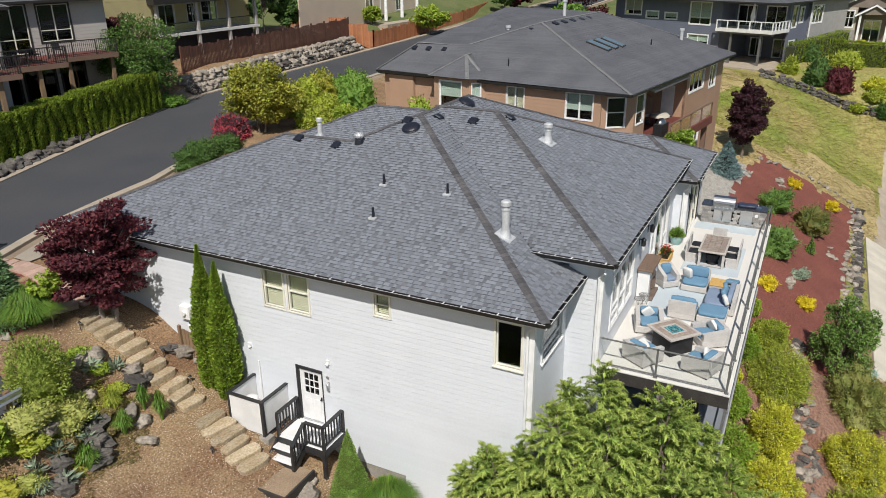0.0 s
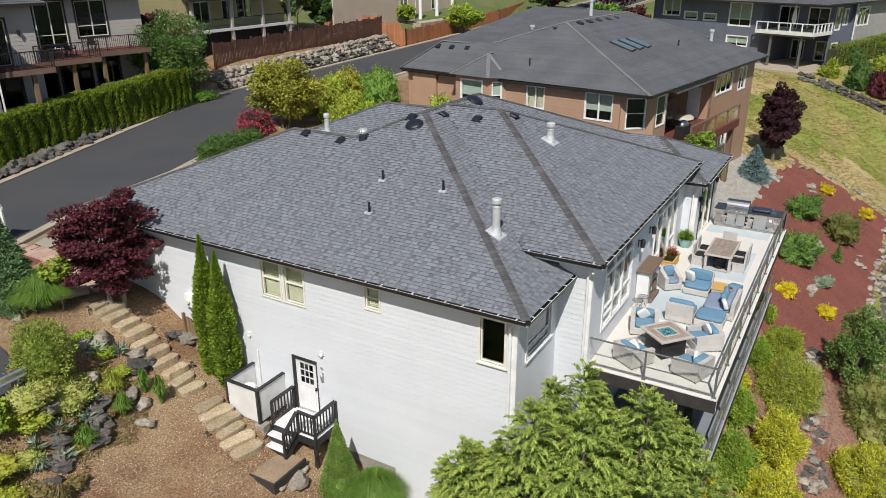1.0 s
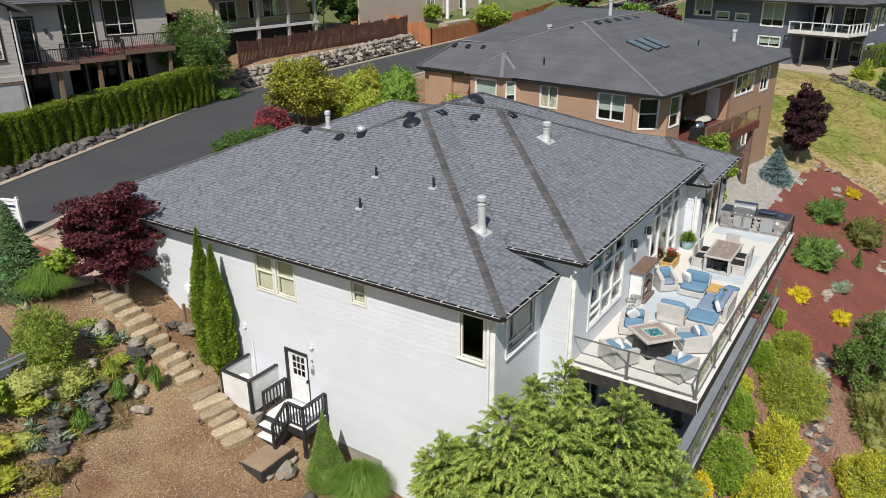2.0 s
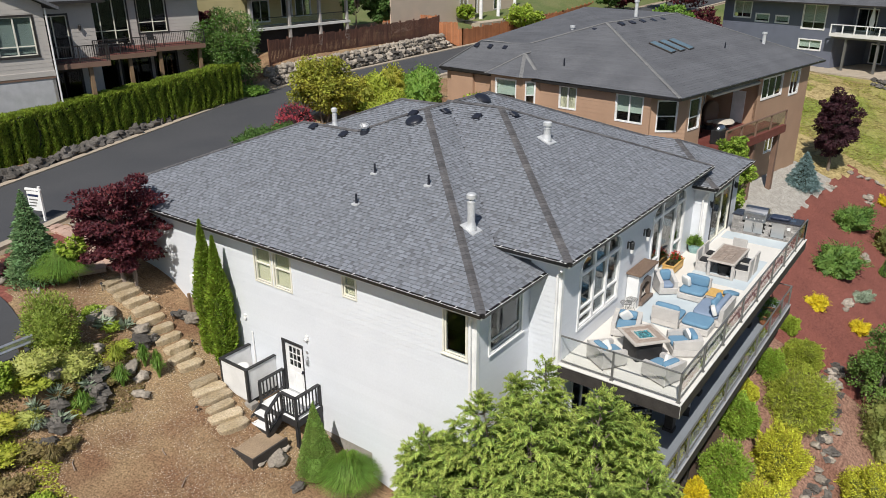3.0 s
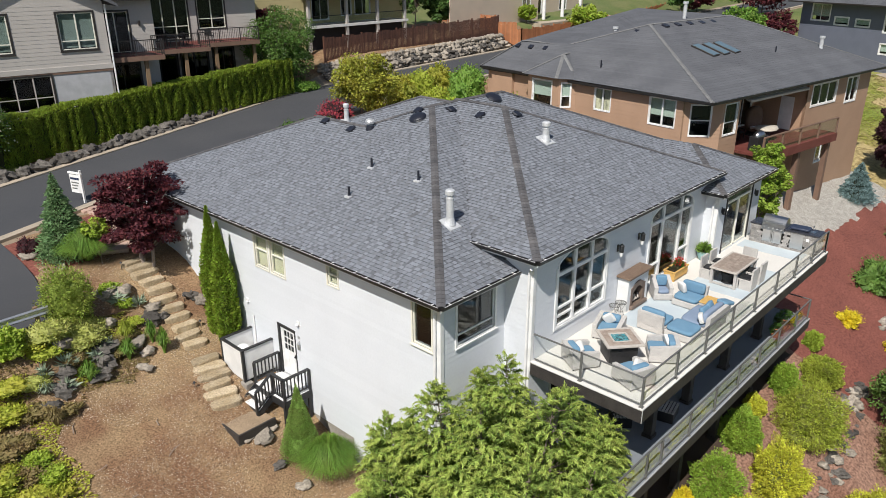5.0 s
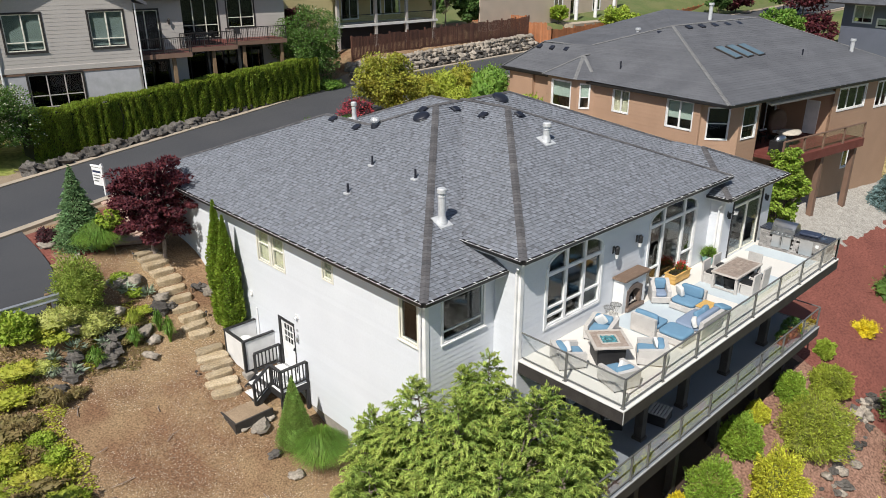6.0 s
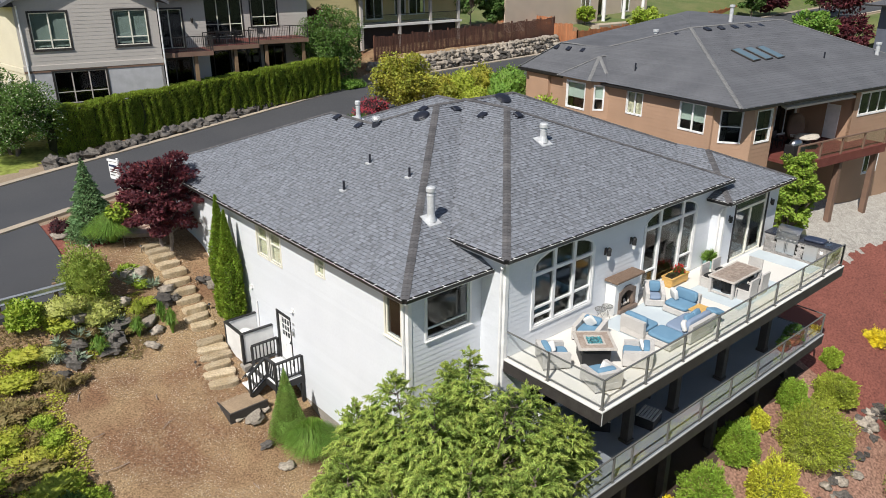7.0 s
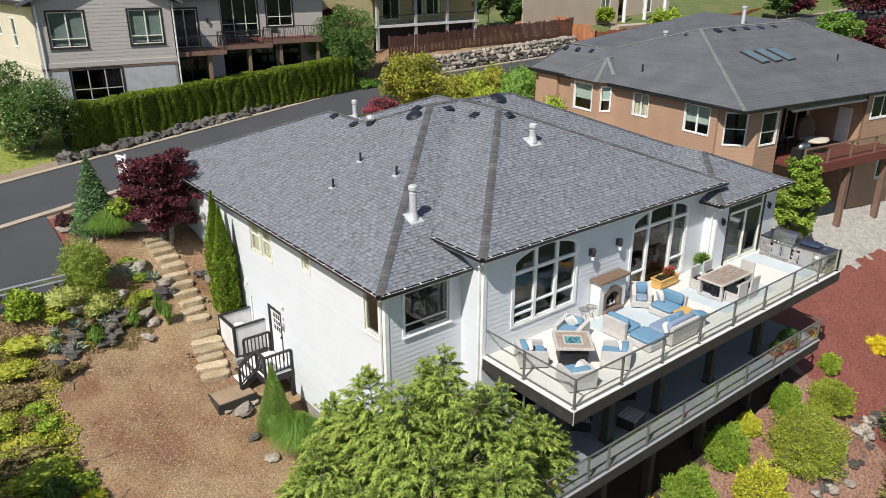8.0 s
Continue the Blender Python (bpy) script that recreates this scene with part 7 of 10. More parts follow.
for fr, holes, u0, u1 in wing:
    lap_wall(lh, fr, u0, u1, 3.4, 12.6, holes, GREIGE, expose=0.24, pieces=False)
    for a, b, c, d in holes:
        window(lh, fr, a, b, c, d, 4 if b - a > 3.5 else 2, (0.3,) if d > 11.8 else (), BRONZE, trim=0.12, sill=False, sash_mat=CREAM if c > 8.7 else None, shade=(PALEPANE, 0.3) if 8 < a < 9 else None)
    shade_sheet(lh, fr, u0 + 0.5, u1 - 0.8, 5, 12)
lap_wall(lh, wall_frame((13.9, 0, 0), (0, 1, 0), (1, 0, 0)), 8.5, 15, 3.4, 12.6, (), GREIGE, flat=True)
lap_wall(lh, wall_frame((4.0, 0, 0), (0, 1, 0), (1, 0, 0)), 3.4, 8.5, 3.4, 12.6, (), GREIGE, flat=True)
hip_roof(lh, ID, -0.6, 14.6, 7.8, 16.5, 12.6, 0.42, DARKROOF, LIGHTCAP)
hip_roof(lh, ID, -0.6, 4.7, 2.7, 9.5, 12.58, 0.42, DARKROOF, LIGHTCAP)
lb = thing("balcony", "", "")
lb.parent = lh
BALC = [(0.05, 3.6, 0.5), (3.6, 7.8, 3.2), (7.8, 12.75, 5.6)]
for a, b, y in BALC:
    back = 3.3 if a < 3 else 8.4
    part("balcony_floor", Geo().box(a, b - 0.005, y, back, 8.77, 8.97), REDWOOD, lb)
    part("fascia", Geo().box(a, b, y - 0.06, y - 0.005, 8.68, 8.99), BROWNTRIM, lb)
    part("top_rail", Geo().box(a, b, y, y + 0.06, 9.98, 10.04), BRONZE, lb)
    part("bottom_rail", Geo().box(a, b, y + 0.01, y + 0.05, 9.1, 9.14), BRONZE, lb)
    n = int((b - a) / 0.14)
    for i in range(n + 1):
        x = a + (b - a - 0.04) * i / n
        big = i % 12 == 0 or i == n
        part("rail_post" if big else "baluster", Geo().box(x, x + (0.07 if big else 0.022), y + 0.015, y + (0.075 if big else 0.04), 8.97, 9.98), BRONZE, lb)
for x, y in ((2.4, 0.8), (6.0, 3.5), (9.2, 5.9), (12.4, 6.0)):
    part("support_post", Geo().box(x - 0.12, x + 0.12, y - 0.12, y + 0.12, 3.4, 8.77), TIMBER, lb)
lam = pose(6.9, 35.8, 0, 0, 0, -9.8)
for x, y, r in ((5.0, 5.4, 100), (7.0, 5.7, -80), (9.3, 7.2, 180)):
    patio_chair("dark metal patio chair on the greige house's balcony", lam @ pose(x, y, 8.97, 0, 0, r))
lt = thing("patio_table", "dark square patio table on the greige house's balcony", "table", lam @ pose(6.0, 5.5, 8.97))
part("tabletop", Geo().box(-0.55, 0.55, -0.45, 0.45, 0.69, 0.74, 0.01), CHAR, lt)
for x in (-0.48, 0.48):
    for y in (-0.38, 0.38):
        part("leg", Geo().box(x - 0.03, x + 0.03, y - 0.03, y + 0.03, 0, 0.69), CHAR, lt)
wl = thing("wall_lantern", "dark bronze wall lantern beside the balcony door", "wall lamp", lam @ pose(3.0, 3.36, 10.9))
part("backplate", Geo().box(-0.06, 0.06, -0.03, 0.04, -0.15, 0.15, 0.01), BRONZE, wl)
part("lantern_body", Geo().cyl((0, -0.12, -0.18), (0, -0.12, 0.12), 0.05, 0.08, 8), BRONZE, wl)
part("cap", Geo().cyl((0, -0.12, 0.12), (0, -0.12, 0.2), 0.1, 0.02, 8), BRONZE, wl)

# --- yellow house behind the fence ---
yh = thing("house", "pale yellow house with a deep covered porch", "house", Matrix.Translation((-1.12, 45.1, 1.2)) @ Matrix.Scale(0.92, 4))
F_Q = wall_frame((0, 0, 0), (1, 0, 0), (0, -1, 0))
lap_wall(yh, F_Q, 27, 33.2, 5.5, 15, (), YELLOW, expose=0.26, pieces=False, label="yellow lap-sided wall")
F_Q2 = wall_frame((0, 2.6, 0), (1, 0, 0), (0, -1, 0))
qw = [(36.2, 38.4, 8.9, 11.0), (40.2, 41.6, 9.2, 11.0), (42.2, 44.4, 9.2, 11.2)]
lap_wall(yh, F_Q2, 33.2, 49.5, 5.5, 15, qw, YELLOW, expose=0.26, pieces=False)
for a, b, c, d in qw:
    window(yh, F_Q2, a, b, c, d, 2, (), TRIM, sill=False)
shade_sheet(yh, F_Q2, 36, 44.5, 9, 11)
part("porch_floor", Geo().box(33.2, 47.6, -0.4, 2.6, 8.3, 8.55), FASCIA, yh)
part("porch_roof", Geo().box(32.8, 48, -0.9, 2.6, 11.3, 11.95), BRONZE, yh)
for x in (33.6, 38.6, 43, 47.2):
    part("porch_post", Geo().box(x - 0.15, x + 0.15, -0.35, -0.05, 6, 11.6), GREIGE, yh)
part("top_rail", Geo().box(33.6, 47.2, -0.24, -0.18, 9.45, 9.52), BRONZE, yh)
part("rail_mesh", Geo().box(33.6, 47.2, -0.22, -0.2, 8.6, 8.66), BRONZE, yh)
part("glass_panel", Geo().box(33.75, 47.0, -0.215, -0.205, 8.68, 9.44), CLEAR, yh).visible_shadow = False
# Black box painted as the shade below the porch floor.
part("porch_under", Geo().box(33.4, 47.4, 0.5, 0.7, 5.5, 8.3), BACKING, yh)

# --- beige house beyond the cedar fence ---
bh = thing("house", "beige house with white columned back porch", "house", Matrix.Translation((-2.4, 44.6, 2.6)) @ Matrix.Scale(0.83, 4))
F_B = wall_frame((0, 0, 0), (1, 0, 0), (0, -1, 0))
bw = [(78, 80.0, 7.6, 9.8)]
lap_wall(bh, F_B, 62, 82, 5.2, 14, bw, BEIGE, expose=0.28, pieces=False, label="beige lap-sided wall")
window(bh, F_B, 78, 80, 7.6, 9.8, 2, (), TRIM)
F_B2 = wall_frame((0, 3, 0), (1, 0, 0), (0, -1, 0))
lap_wall(bh, F_B2, 82, 99, 5.2, 14, [(84, 87, 6.2, 9.4), (92, 94, 7, 9.4)], BEIGE, expose=0.28, pieces=False)
window(bh, F_B2, 84, 87, 6.2, 9.4, 2, (), TRIM, sill=False)
window(bh, F_B2, 92, 94, 7, 9.4, 2, (), TRIM, sill=False)
shade_sheet(bh, F_B2, 78, 94, 6, 9.5)
part("patio_slab", Geo().box(78, 100, -3.6, 3, 5.0, 5.95), CONCRETE, bh)
for x in (83, 88, 93):
    part("porch_column", Geo().cyl((x, -0.4, 5.9), (x, -0.4, 11), 0.28, 0.24, 14), TRIM, bh)

# --- slate blue house on the hill ---
BLUE_AT = pose(83.1, -0.4, 0, 0, 0, -21.8)
bl = thing("house", "slate blue two-storey house with white-railed balcony", "house", BLUE_AT)
F_S = wall_frame((1.2, 0, 0), (0, -1, 0), (-1, 0, 0))
sw = [(-12.0, -9.05, 6.6, 9.4), (-12.0, -9.1, 4.1, 5.2), (-15.8, -14.0, 7.05, 7.8), (-18.8, -16.9, 7.05, 7.9), (-22.3, -19.7, 7.4, 9.4)]
lap_wall(bl, F_S, -24, -7.5, 1.0, 9.7, sw, SLATE, expose=0.28, pieces=False, label="slate blue lap-sided wall")
for a, b, c, d in sw:
    window(bl, F_S, a, b, c, d, 2 if b - a > 2 else 1, (0.3,) if d - c > 2.5 else (), TRIM, trim=0.14, sill=False, glass_mat=THIN, shade=(PALEPANE, 0.25))
shade_sheet(bl, F_S, -22.3, -9, 4, 9.4)
F_S2 = wall_frame((4.6, 0, 0), (0, -1, 0), (-1, 0, 0))
sw2 = [(-7.0, -4.6, 6.45, 9.0), (-3.2, -0.7, 6.45, 9.0)]
lap_wall(bl, F_S2, -7.5, -0.2, 6.0, 9.7, sw2, SLATE, expose=0.28, pieces=False)
for a, b, c, d in sw2:
    window(bl, F_S2, a, b, c, d, 2, (), TRIM, sill=False)
shade_sheet(bl, F_S2, -7, -0.6, 6.4, 9)
F_S3 = wall_frame((8.6, 0, 0), (0, -1, 0), (-1, 0, 0))
lap_wall(bl, F_S3, -7.5, -0.2, 1.0, 6.0, [(-6.8, -5.2, 2.3, 4.6), (-3.6, -1.4, 2.3, 4.6)], SLATE, expose=0.28, pieces=False)
for a, b in ((-6.8, -5.2), (-3.6, -1.4)):
    window(bl, F_S3, a, b, 2.3, 4.6, 2, (), TRIM, sill=False)
part("patio_ceiling", Geo().box(4.6, 8.6, 0.2, 7.5, 5.9, 6.05), SLATE, bl)
F_SJ = wall_frame((0, 7.5, 0), (1, 0, 0), (0, -1, 0))
lap_wall(bl, F_SJ, 1.2, 8.6, 1.0, 9.7, (), SLATE, expose=0.28, pieces=False)
F_SE = wall_frame((0, 0.2, 0), (1, 0, 0), (0, -1, 0))
se = [(5.4, 6.6, 6.5, 9.0), (7.4, 8.4, 7.0, 8.8), (10, 13, 6.8, 8.9), (5.4, 6.8, 3.0, 4.8)]
lap_wall(bl, F_SE, 4.6, 9.4, 1.0, 9.7, se, SLATE, expose=0.28, pieces=False)
lap_wall(bl, wall_frame((0, -0.3, 0), (1, 0, 0), (0, -1, 0)), 9.4, 21, 1.0, 9.7, se, mat("pale_grey_siding", (0.36, 0.35, 0.34), (0.32, 0.31, 0.30), rough=0.7, var=0.05), expose=0.28, pieces=False)
for a, b, c, d in se[:2] + se[3:]:
    window(bl, F_SE, a, b, c, d, 1, (), TRIM, trim=0.14, sill=False)
window(bl, wall_frame((0, -0.3, 0), (1, 0, 0), (0, -1, 0)), 10, 13, 6.8, 8.9, 3, (), TRIM, trim=0.14, sill=False)
part("wall_return", Geo().box(9.4, 9.55, -0.28, 0.35, 1.0, 9.65), SLATE, bl)
part("downspout", Geo().box(9.3, 9.45, -0.45, -0.31, 1.5, 9.4, 0.02), TRIM, bl)
bb = thing("balcony", "", "")
bb.parent = bl
part("balcony_floor", Geo().box(0.1, 4.6, 0.1, 7.5, 6.08, 6.35), FASCIA, bb)
part("fascia", Geo().box(0.0, 0.1, 0.0, 7.5, 6.0, 6.4).box(0.1, 4.6, 0.0, 0.1, 6.0, 6.4), FASCIA, bb)
part("top_rail", Geo().box(0.02, 0.12, 0.0, 7.5, 7.32, 7.42).box(0.12, 4.6, 0.02, 0.12, 7.32, 7.42), TRIM, bb)
for i in range(6):
    y = 0.07 + 7.36 * i / 5
    part("rail_post", Geo().box(0.02, 0.14, y - 0.06, y + 0.06, 6.4, 7.32), TRIM, bb)
for i in range(1, 6):
    x = 0.07 + 4.4 * i / 5
    part("rail_post", Geo().box(x - 0.06, x + 0.06, 0.02, 0.14, 6.4, 7.32), TRIM, bb)
part("glass_panel", Geo().box(0.06, 0.07, 0.15, 7.4, 6.45, 7.3), CLEAR, bb).visible_shadow = False
for y in (1.6, 5.5):
    part("support_post", Geo().box(0.38, 0.62, y - 0.12, y + 0.12, 1.7, 6.0), RAILGREY, bb)
part("beam", Geo().box(0.35, 0.65, 0.1, 7.4, 5.75, 6.0), RAILGREY, bb)
part("patio_slab", Geo().box(-2.8, 8.6, -1.2, 10, 0.8, 2.1), CONCRETE, bl)
for x, y in ((2.2, 1.6), (2.4, 3.0)):
    patio_chair("dark wicker seat on the far balcony", BLUE_AT @ pose(x, y, 6.35, 0, 0, 90))
um = thing("folded_umbrella", "folded white patio umbrella on the far balcony", "umbrella", BLUE_AT @ pose(1.6, 3.5, 6.35))
part("canopy", Geo().cyl((0, 0, 0.9), (0, 0, 1.5), 0.2, 0.3, 10).cyl((0, 0, 1.5), (0, 0, 3.2), 0.3, 0.06, 10), TRIM, um)
part("pole", Geo().cyl((0, 0, 0), (0, 0, 3.3), 0.05), METAL, um)
hip_roof(bl, ID, -0.5, 21.5, -1.2, 25.0, 9.7, 0.4, DARKROOF, None)

# --- taupe gabled house far off ---
TAUPE = mat("taupe_siding_paint", (0.22, 0.18, 0.145), rough=0.7, var=0.05)
PALETAUPE = mat("pale_tan_siding_paint", (0.44, 0.38, 0.30), rough=0.7, var=0.05)
th = thing("house", "taupe gabled house with white trim in the distance", "house", pose(103, -8.7, 0))
F_T = wall_frame((0, 0, 0), (0, -1, 0), (-1, 0, 0))
lap_wall(th, F_T, -1.2, 1.1, 2.5, 8.2, [(-0.35, 0.7, 5.6, 7.7)], PALETAUPE, expose=0.3, pieces=False, label="pale tan front bay")
window(th, F_T, -0.35, 0.7, 5.6, 7.7, 2, (0.6,), TRIM, trim=0.16, sill=False)
shade_sheet(th, F_T, -0.4, 0.7, 5.6, 7.7, 0.6)
part("stone_base", Geo().box(-0.12, -0.01, -1.15, 1.25, 2.5, 5.2), STONE, th)
F_T2 = wall_frame((1.6, 0, 0), (0, -1, 0), (-1, 0, 0))
lap_wall(th, F_T2, 1.1, 7.0, 2.5, 8.2, [(2.2, 4.2, 3.4, 6.4)], TAUPE, expose=0.3, pieces=False)
window(th, F_T2, 2.2, 4.2, 3.4, 6.4, 2, (), TRIM, trim=0.12, sill=False)
lap_wall(th, wall_frame((0, 1.2, 0), (-1, 0, 0), (0, 1, 0)), -9, 0, 2.5, 8.2, (), PALETAUPE, flat=True)
for y in (-1.5, -4.9):
    part("porch_post", Geo().box(-0.6, -0.3, y - 0.15, y + 0.15, 3.0, 7.3, 0.02), TRIM, th)
part("gable_wall", Geo().prism([(1.5, 8.2), (-7.2, 8.2), (-2.85, 10.4)], "x", 0.0, 0.2), TAUPE, th)
part("porch_gable", Geo().prism([(-1.2, 7.3), (-5.2, 7.3), (-3.2, 8.5)], "x", -0.6, -0.45), TAUPE, th)
for nm, x0, yc, hw, ze, zp in (("roof", -0.5, -2.85, 5.0, 8.0, 10.55), ("porch_roof", -0.9, -3.2, 2.4, 7.25, 8.7)):
    g, f = Geo(), Geo()
    for q in (-1, 1):
        g.add([(x0, yc, zp), (x0, yc + q * hw, ze), (9, yc + q * hw, ze), (9, yc, zp), (x0, yc, zp - 0.2), (x0, yc + q * hw, ze - 0.2), (9, yc + q * hw, ze - 0.2), (9, yc, zp - 0.2)], [(0, 1, 2, 3), (4, 7, 6, 5), (0, 4, 5, 1), (1, 5, 6, 2)])
        f.add([(x0 - 0.03, yc, zp - 0.02), (x0 - 0.03, yc + q * hw, ze - 0.02), (x0 - 0.03, yc + q * hw, ze - 0.28), (x0 - 0.03, yc, zp - 0.28), (x0, yc, zp - 0.02), (x0, yc + q * hw, ze - 0.02), (x0, yc + q * hw, ze - 0.28), (x0, yc, zp - 0.28)], [(0, 1, 2, 3), (0, 4, 5, 1), (2, 6, 7, 3)])
    part(nm, g, DARKROOF, th)
    part("barge_board", f, TRIM, th)

# ---- fences and boulder walls across the street ----
def board_fence(label, a, b, za, zb, h, material, gap=0.03, w=0.14, step=2.4):
    fe = thing("fence", label, "fence")
    a, b = Vector((*a, za)), Vector((*b, zb))
    L = (b - a).length
    u = (b - a).normalized()
    flat = Vector((u.x, u.y, 0)).normalized()
    nrm = Vector((flat.y, -flat.x, 0))
    mesh = None
    n = int(L / (w + gap))
    for i in range(n):
        s = (i + 0.5) * L / n
        seg = math.floor(s / step) * step
        p = a + u * s
        top = (a + u * min(seg + step / 2, L)).z + h
        m = wall_frame((p.x, p.y, p.z), flat, nrm)
        key = round(top - p.z, 1)
        ob = part("board", Geo().box(-w / 2, w / 2, 0, 0.025, -0.4, key), material, fe, m=m)
    k = max(1, round(L / step))
    for i in range(k + 1):
        p = a + u * (L * i / k)
        part("fence_post", Geo().box(p.x - 0.07, p.x + 0.07, p.y - 0.02, p.y + 0.12, p.z - 0.4, p.z + h + 0.15), material, fe)
    return fe


board_fence("dark brown slatted fence above the boulder wall", (29.4, 42.3), (54.8, 42.25), 6.35, 6.92, 1.85, DARKFENCE, gap=0.04, w=0.13)
board_fence("orange cedar board fence beside the street", (54.8, 42.25), (56.0, 39.7), 6.9, 5.6, 1.77, CEDAR)
board_fence("orange cedar board fence beside the street", (56.0, 39.7), (84, 41.6), 5.6, 6.0, 1.75, CEDAR, w=0.2)
board_fence("orange cedar board fence along the far garden", (84, 41.6), (112, 47), 6.0, 6.6, 1.8, CEDAR, w=0.3)
board_fence("orange cedar side fence between the far gardens", (54.6, 42.5), (53.6, 50), 7.0, 7.4, 1.8, CEDAR, w=0.2)
um = thing("folded_umbrella", "folded teal patio umbrella behind the fence", "umbrella", pose(52.5, 48.1, ground_z(52.5, 48.1)))
part("canopy", Geo().cyl((0, 0, 0.9), (0, 0, 1.4), 0.16, 0.3, 10).cyl((0, 0, 1.4), (0, 0, 2.7), 0.3, 0.06, 10), mat("teal_canvas", (0.01, 0.25, 0.26), (0.012, 0.2, 0.22), rough=0.8), um)
part("pole", Geo().cyl((0, 0, -0.2), (0, 0, 2.8), 0.04), METAL, um)
ROCKM = mat("pale_basalt_boulder", (0.25, 0.217, 0.178), (0.34, 0.298, 0.248), rough=0.95, scale=1.5, fine=12, var=0.35, bump=0.6, obj=0.25)
DARKROCK = mat("dark_basalt_boulder", (0.078, 0.071, 0.064), (0.128, 0.116, 0.104), rough=0.95, scale=2, fine=14, var=0.35, bump=0.6, obj=0.3)
ROCKS = []
for k in range(7):
    rg, g = (Geo().ball((0, 0, 0), (1, 1, 1), 15, 11, rough=w, seed=k + 1, power=0.8) for w in (0.32, 0.2))
    for q in (rg, g):
        q.v = [tuple(Vector(p) * (1 + 0.15 * noise.noise(Vector(p) * 3.1 + Vector((k * 5.0, 0, 1))))) for p in q.v]
    ROCKS.append((to_mesh("rock", rg, ROCKM, smooth=True), to_mesh("rock", rg, DARKROCK), to_mesh("rock", g, DARKROCK, smooth=True)))


def rock(owner, x, y, z, r, rng, dark=0, squash=0.7, name="rock"):
    ob = new(name, ROCKS[rng.randrange(7)][dark])
    ob.matrix_basis = Matrix.LocRotScale((x, y, z), Euler((rng.uniform(-0.3, 0.3), rng.uniform(-0.3, 0.3), rng.uniform(0, 6.3))), (r * rng.uniform(0.8, 1.3), r * rng.uniform(0.75, 1.15), r * squash * rng.uniform(0.8, 1.2)))
    if owner is not None:
        ob.parent = owner
    return ob


rng = random.Random(21)
for tier, (off, zb, zt) in enumerate(((0.0, 0.0, 0.75), (0.9, 0.72, 1.4))):
    rw = thing("boulder_wall", "stacked pale boulder wall along the street", "retaining wall")
    for i in range(54):
        t = (i + 0.5) / 54
        x, y = 28 + 26.6 * t, 40.3 + 0.3 * t + off
        for lev in range(2):
            rock(rw, x + rng.uniform(-0.15, 0.15), y + rng.uniform(-0.1, 0.1) + 0.15 * lev, road_z(x) + zb + 0.2 + 0.36 * lev, rng.uniform(0.27, 0.38), rng, dark=1 if tier == 0 and rng.random() < 0.5 else 0)

# ---- plants ----
def leafmat(name, a, b, island=0.4, hue=0.015, rough=0.6):
    return mat(name, a, b, rough=rough, scale=1.2, fine=8, var=0.25, bump=0, island=island, hue=hue, leaf=True, spec=0.3)


L_HEDGE = leafmat("arborvitae_foliage", (0.18, 0.25, 0.027), (0.255, 0.325, 0.036), island=0.5)
L_NEAR = leafmat("bright_cypress_foliage", (0.275, 0.36, 0.075), (0.205, 0.29, 0.062), island=0.5)
L_TIP = leafmat("pale_cypress_tips", (0.45, 0.53, 0.125), (0.37, 0.46, 0.10))
L_MAPLE = leafmat("burgundy_maple_leaves", (0.085, 0.02, 0.028), (0.16, 0.04, 0.05), island=0.55)
L_COVER = leafmat("mixed_groundcover_leaves", (0.36, 0.40, 0.05), (0.46, 0.44, 0.07), island=0.55)
L_BRACT = leafmat("cream_white_bracts", (0.72, 0.72, 0.58), (0.62, 0.64, 0.45))
L_VINE = leafmat("fresh_green_leaves", (0.31, 0.42, 0.06), (0.24, 0.35, 0.05))
L_BOX = leafmat("airy_yellow_green_leaves", (0.34, 0.40, 0.075), (0.26, 0.33, 0.06))
L_ARB = leafmat("bright_arborvitae_foliage", (0.27, 0.365, 0.042), (0.205, 0.305, 0.036), island=0.45)
L_BLOOM = leafmat("dogwood_leaves_and_pale_bracts", (0.085, 0.165, 0.035), (0.14, 0.235, 0.05), island=0.5)
L_PLUM = leafmat("dark_plum_leaves", (0.055, 0.022, 0.03), (0.08, 0.03, 0.04))
L_BLUE = leafmat("blue_spruce_needles", (0.23, 0.34, 0.34), (0.17, 0.26, 0.255))
L_SPRUCE = leafmat("green_spruce_needles", (0.155, 0.265, 0.115), (0.205, 0.325, 0.14))
L_YELLOW = leafmat("golden_yellow_foliage", (0.75, 0.60, 0.03), (0.66, 0.54, 0.03))
L_GOLD = leafmat("golden_cypress_foliage", (0.64, 0.62, 0.065), (0.51, 0.52, 0.055))
L_OLIVE = leafmat("olive_green_foliage", (0.32, 0.375, 0.052), (0.40, 0.445, 0.06))
L_GREEN = leafmat("mid_green_foliage", (0.16, 0.29, 0.05), (0.22, 0.35, 0.06))
L_DARKG = leafmat("dark_green_foliage", (0.078, 0.145, 0.036), (0.105, 0.185, 0.045))
L_LIME = leafmat("lime_green_foliage", (0.38, 0.47, 0.06), (0.29, 0.39, 0.052))
L_PALE = leafmat("pale_variegated_foliage", (0.47, 0.48, 0.15), (0.40, 0.43, 0.11))
L_GREY = leafmat("grey_green_foliage", (0.272, 0.336, 0.240), (0.352, 0.416, 0.304))
L_JUNIPER = leafmat("deep_green_juniper", (0.11, 0.20, 0.047), (0.165, 0.27, 0.055), island=0.5)
L_RED = leafmat("crimson_blossom", (0.52, 0.085, 0.12), (0.43, 0.07, 0.10))
L_GARDEN = leafmat("dark_laurel_leaves", (0.14, 0.235, 0.053), (0.20, 0.31, 0.068), island=0.5)
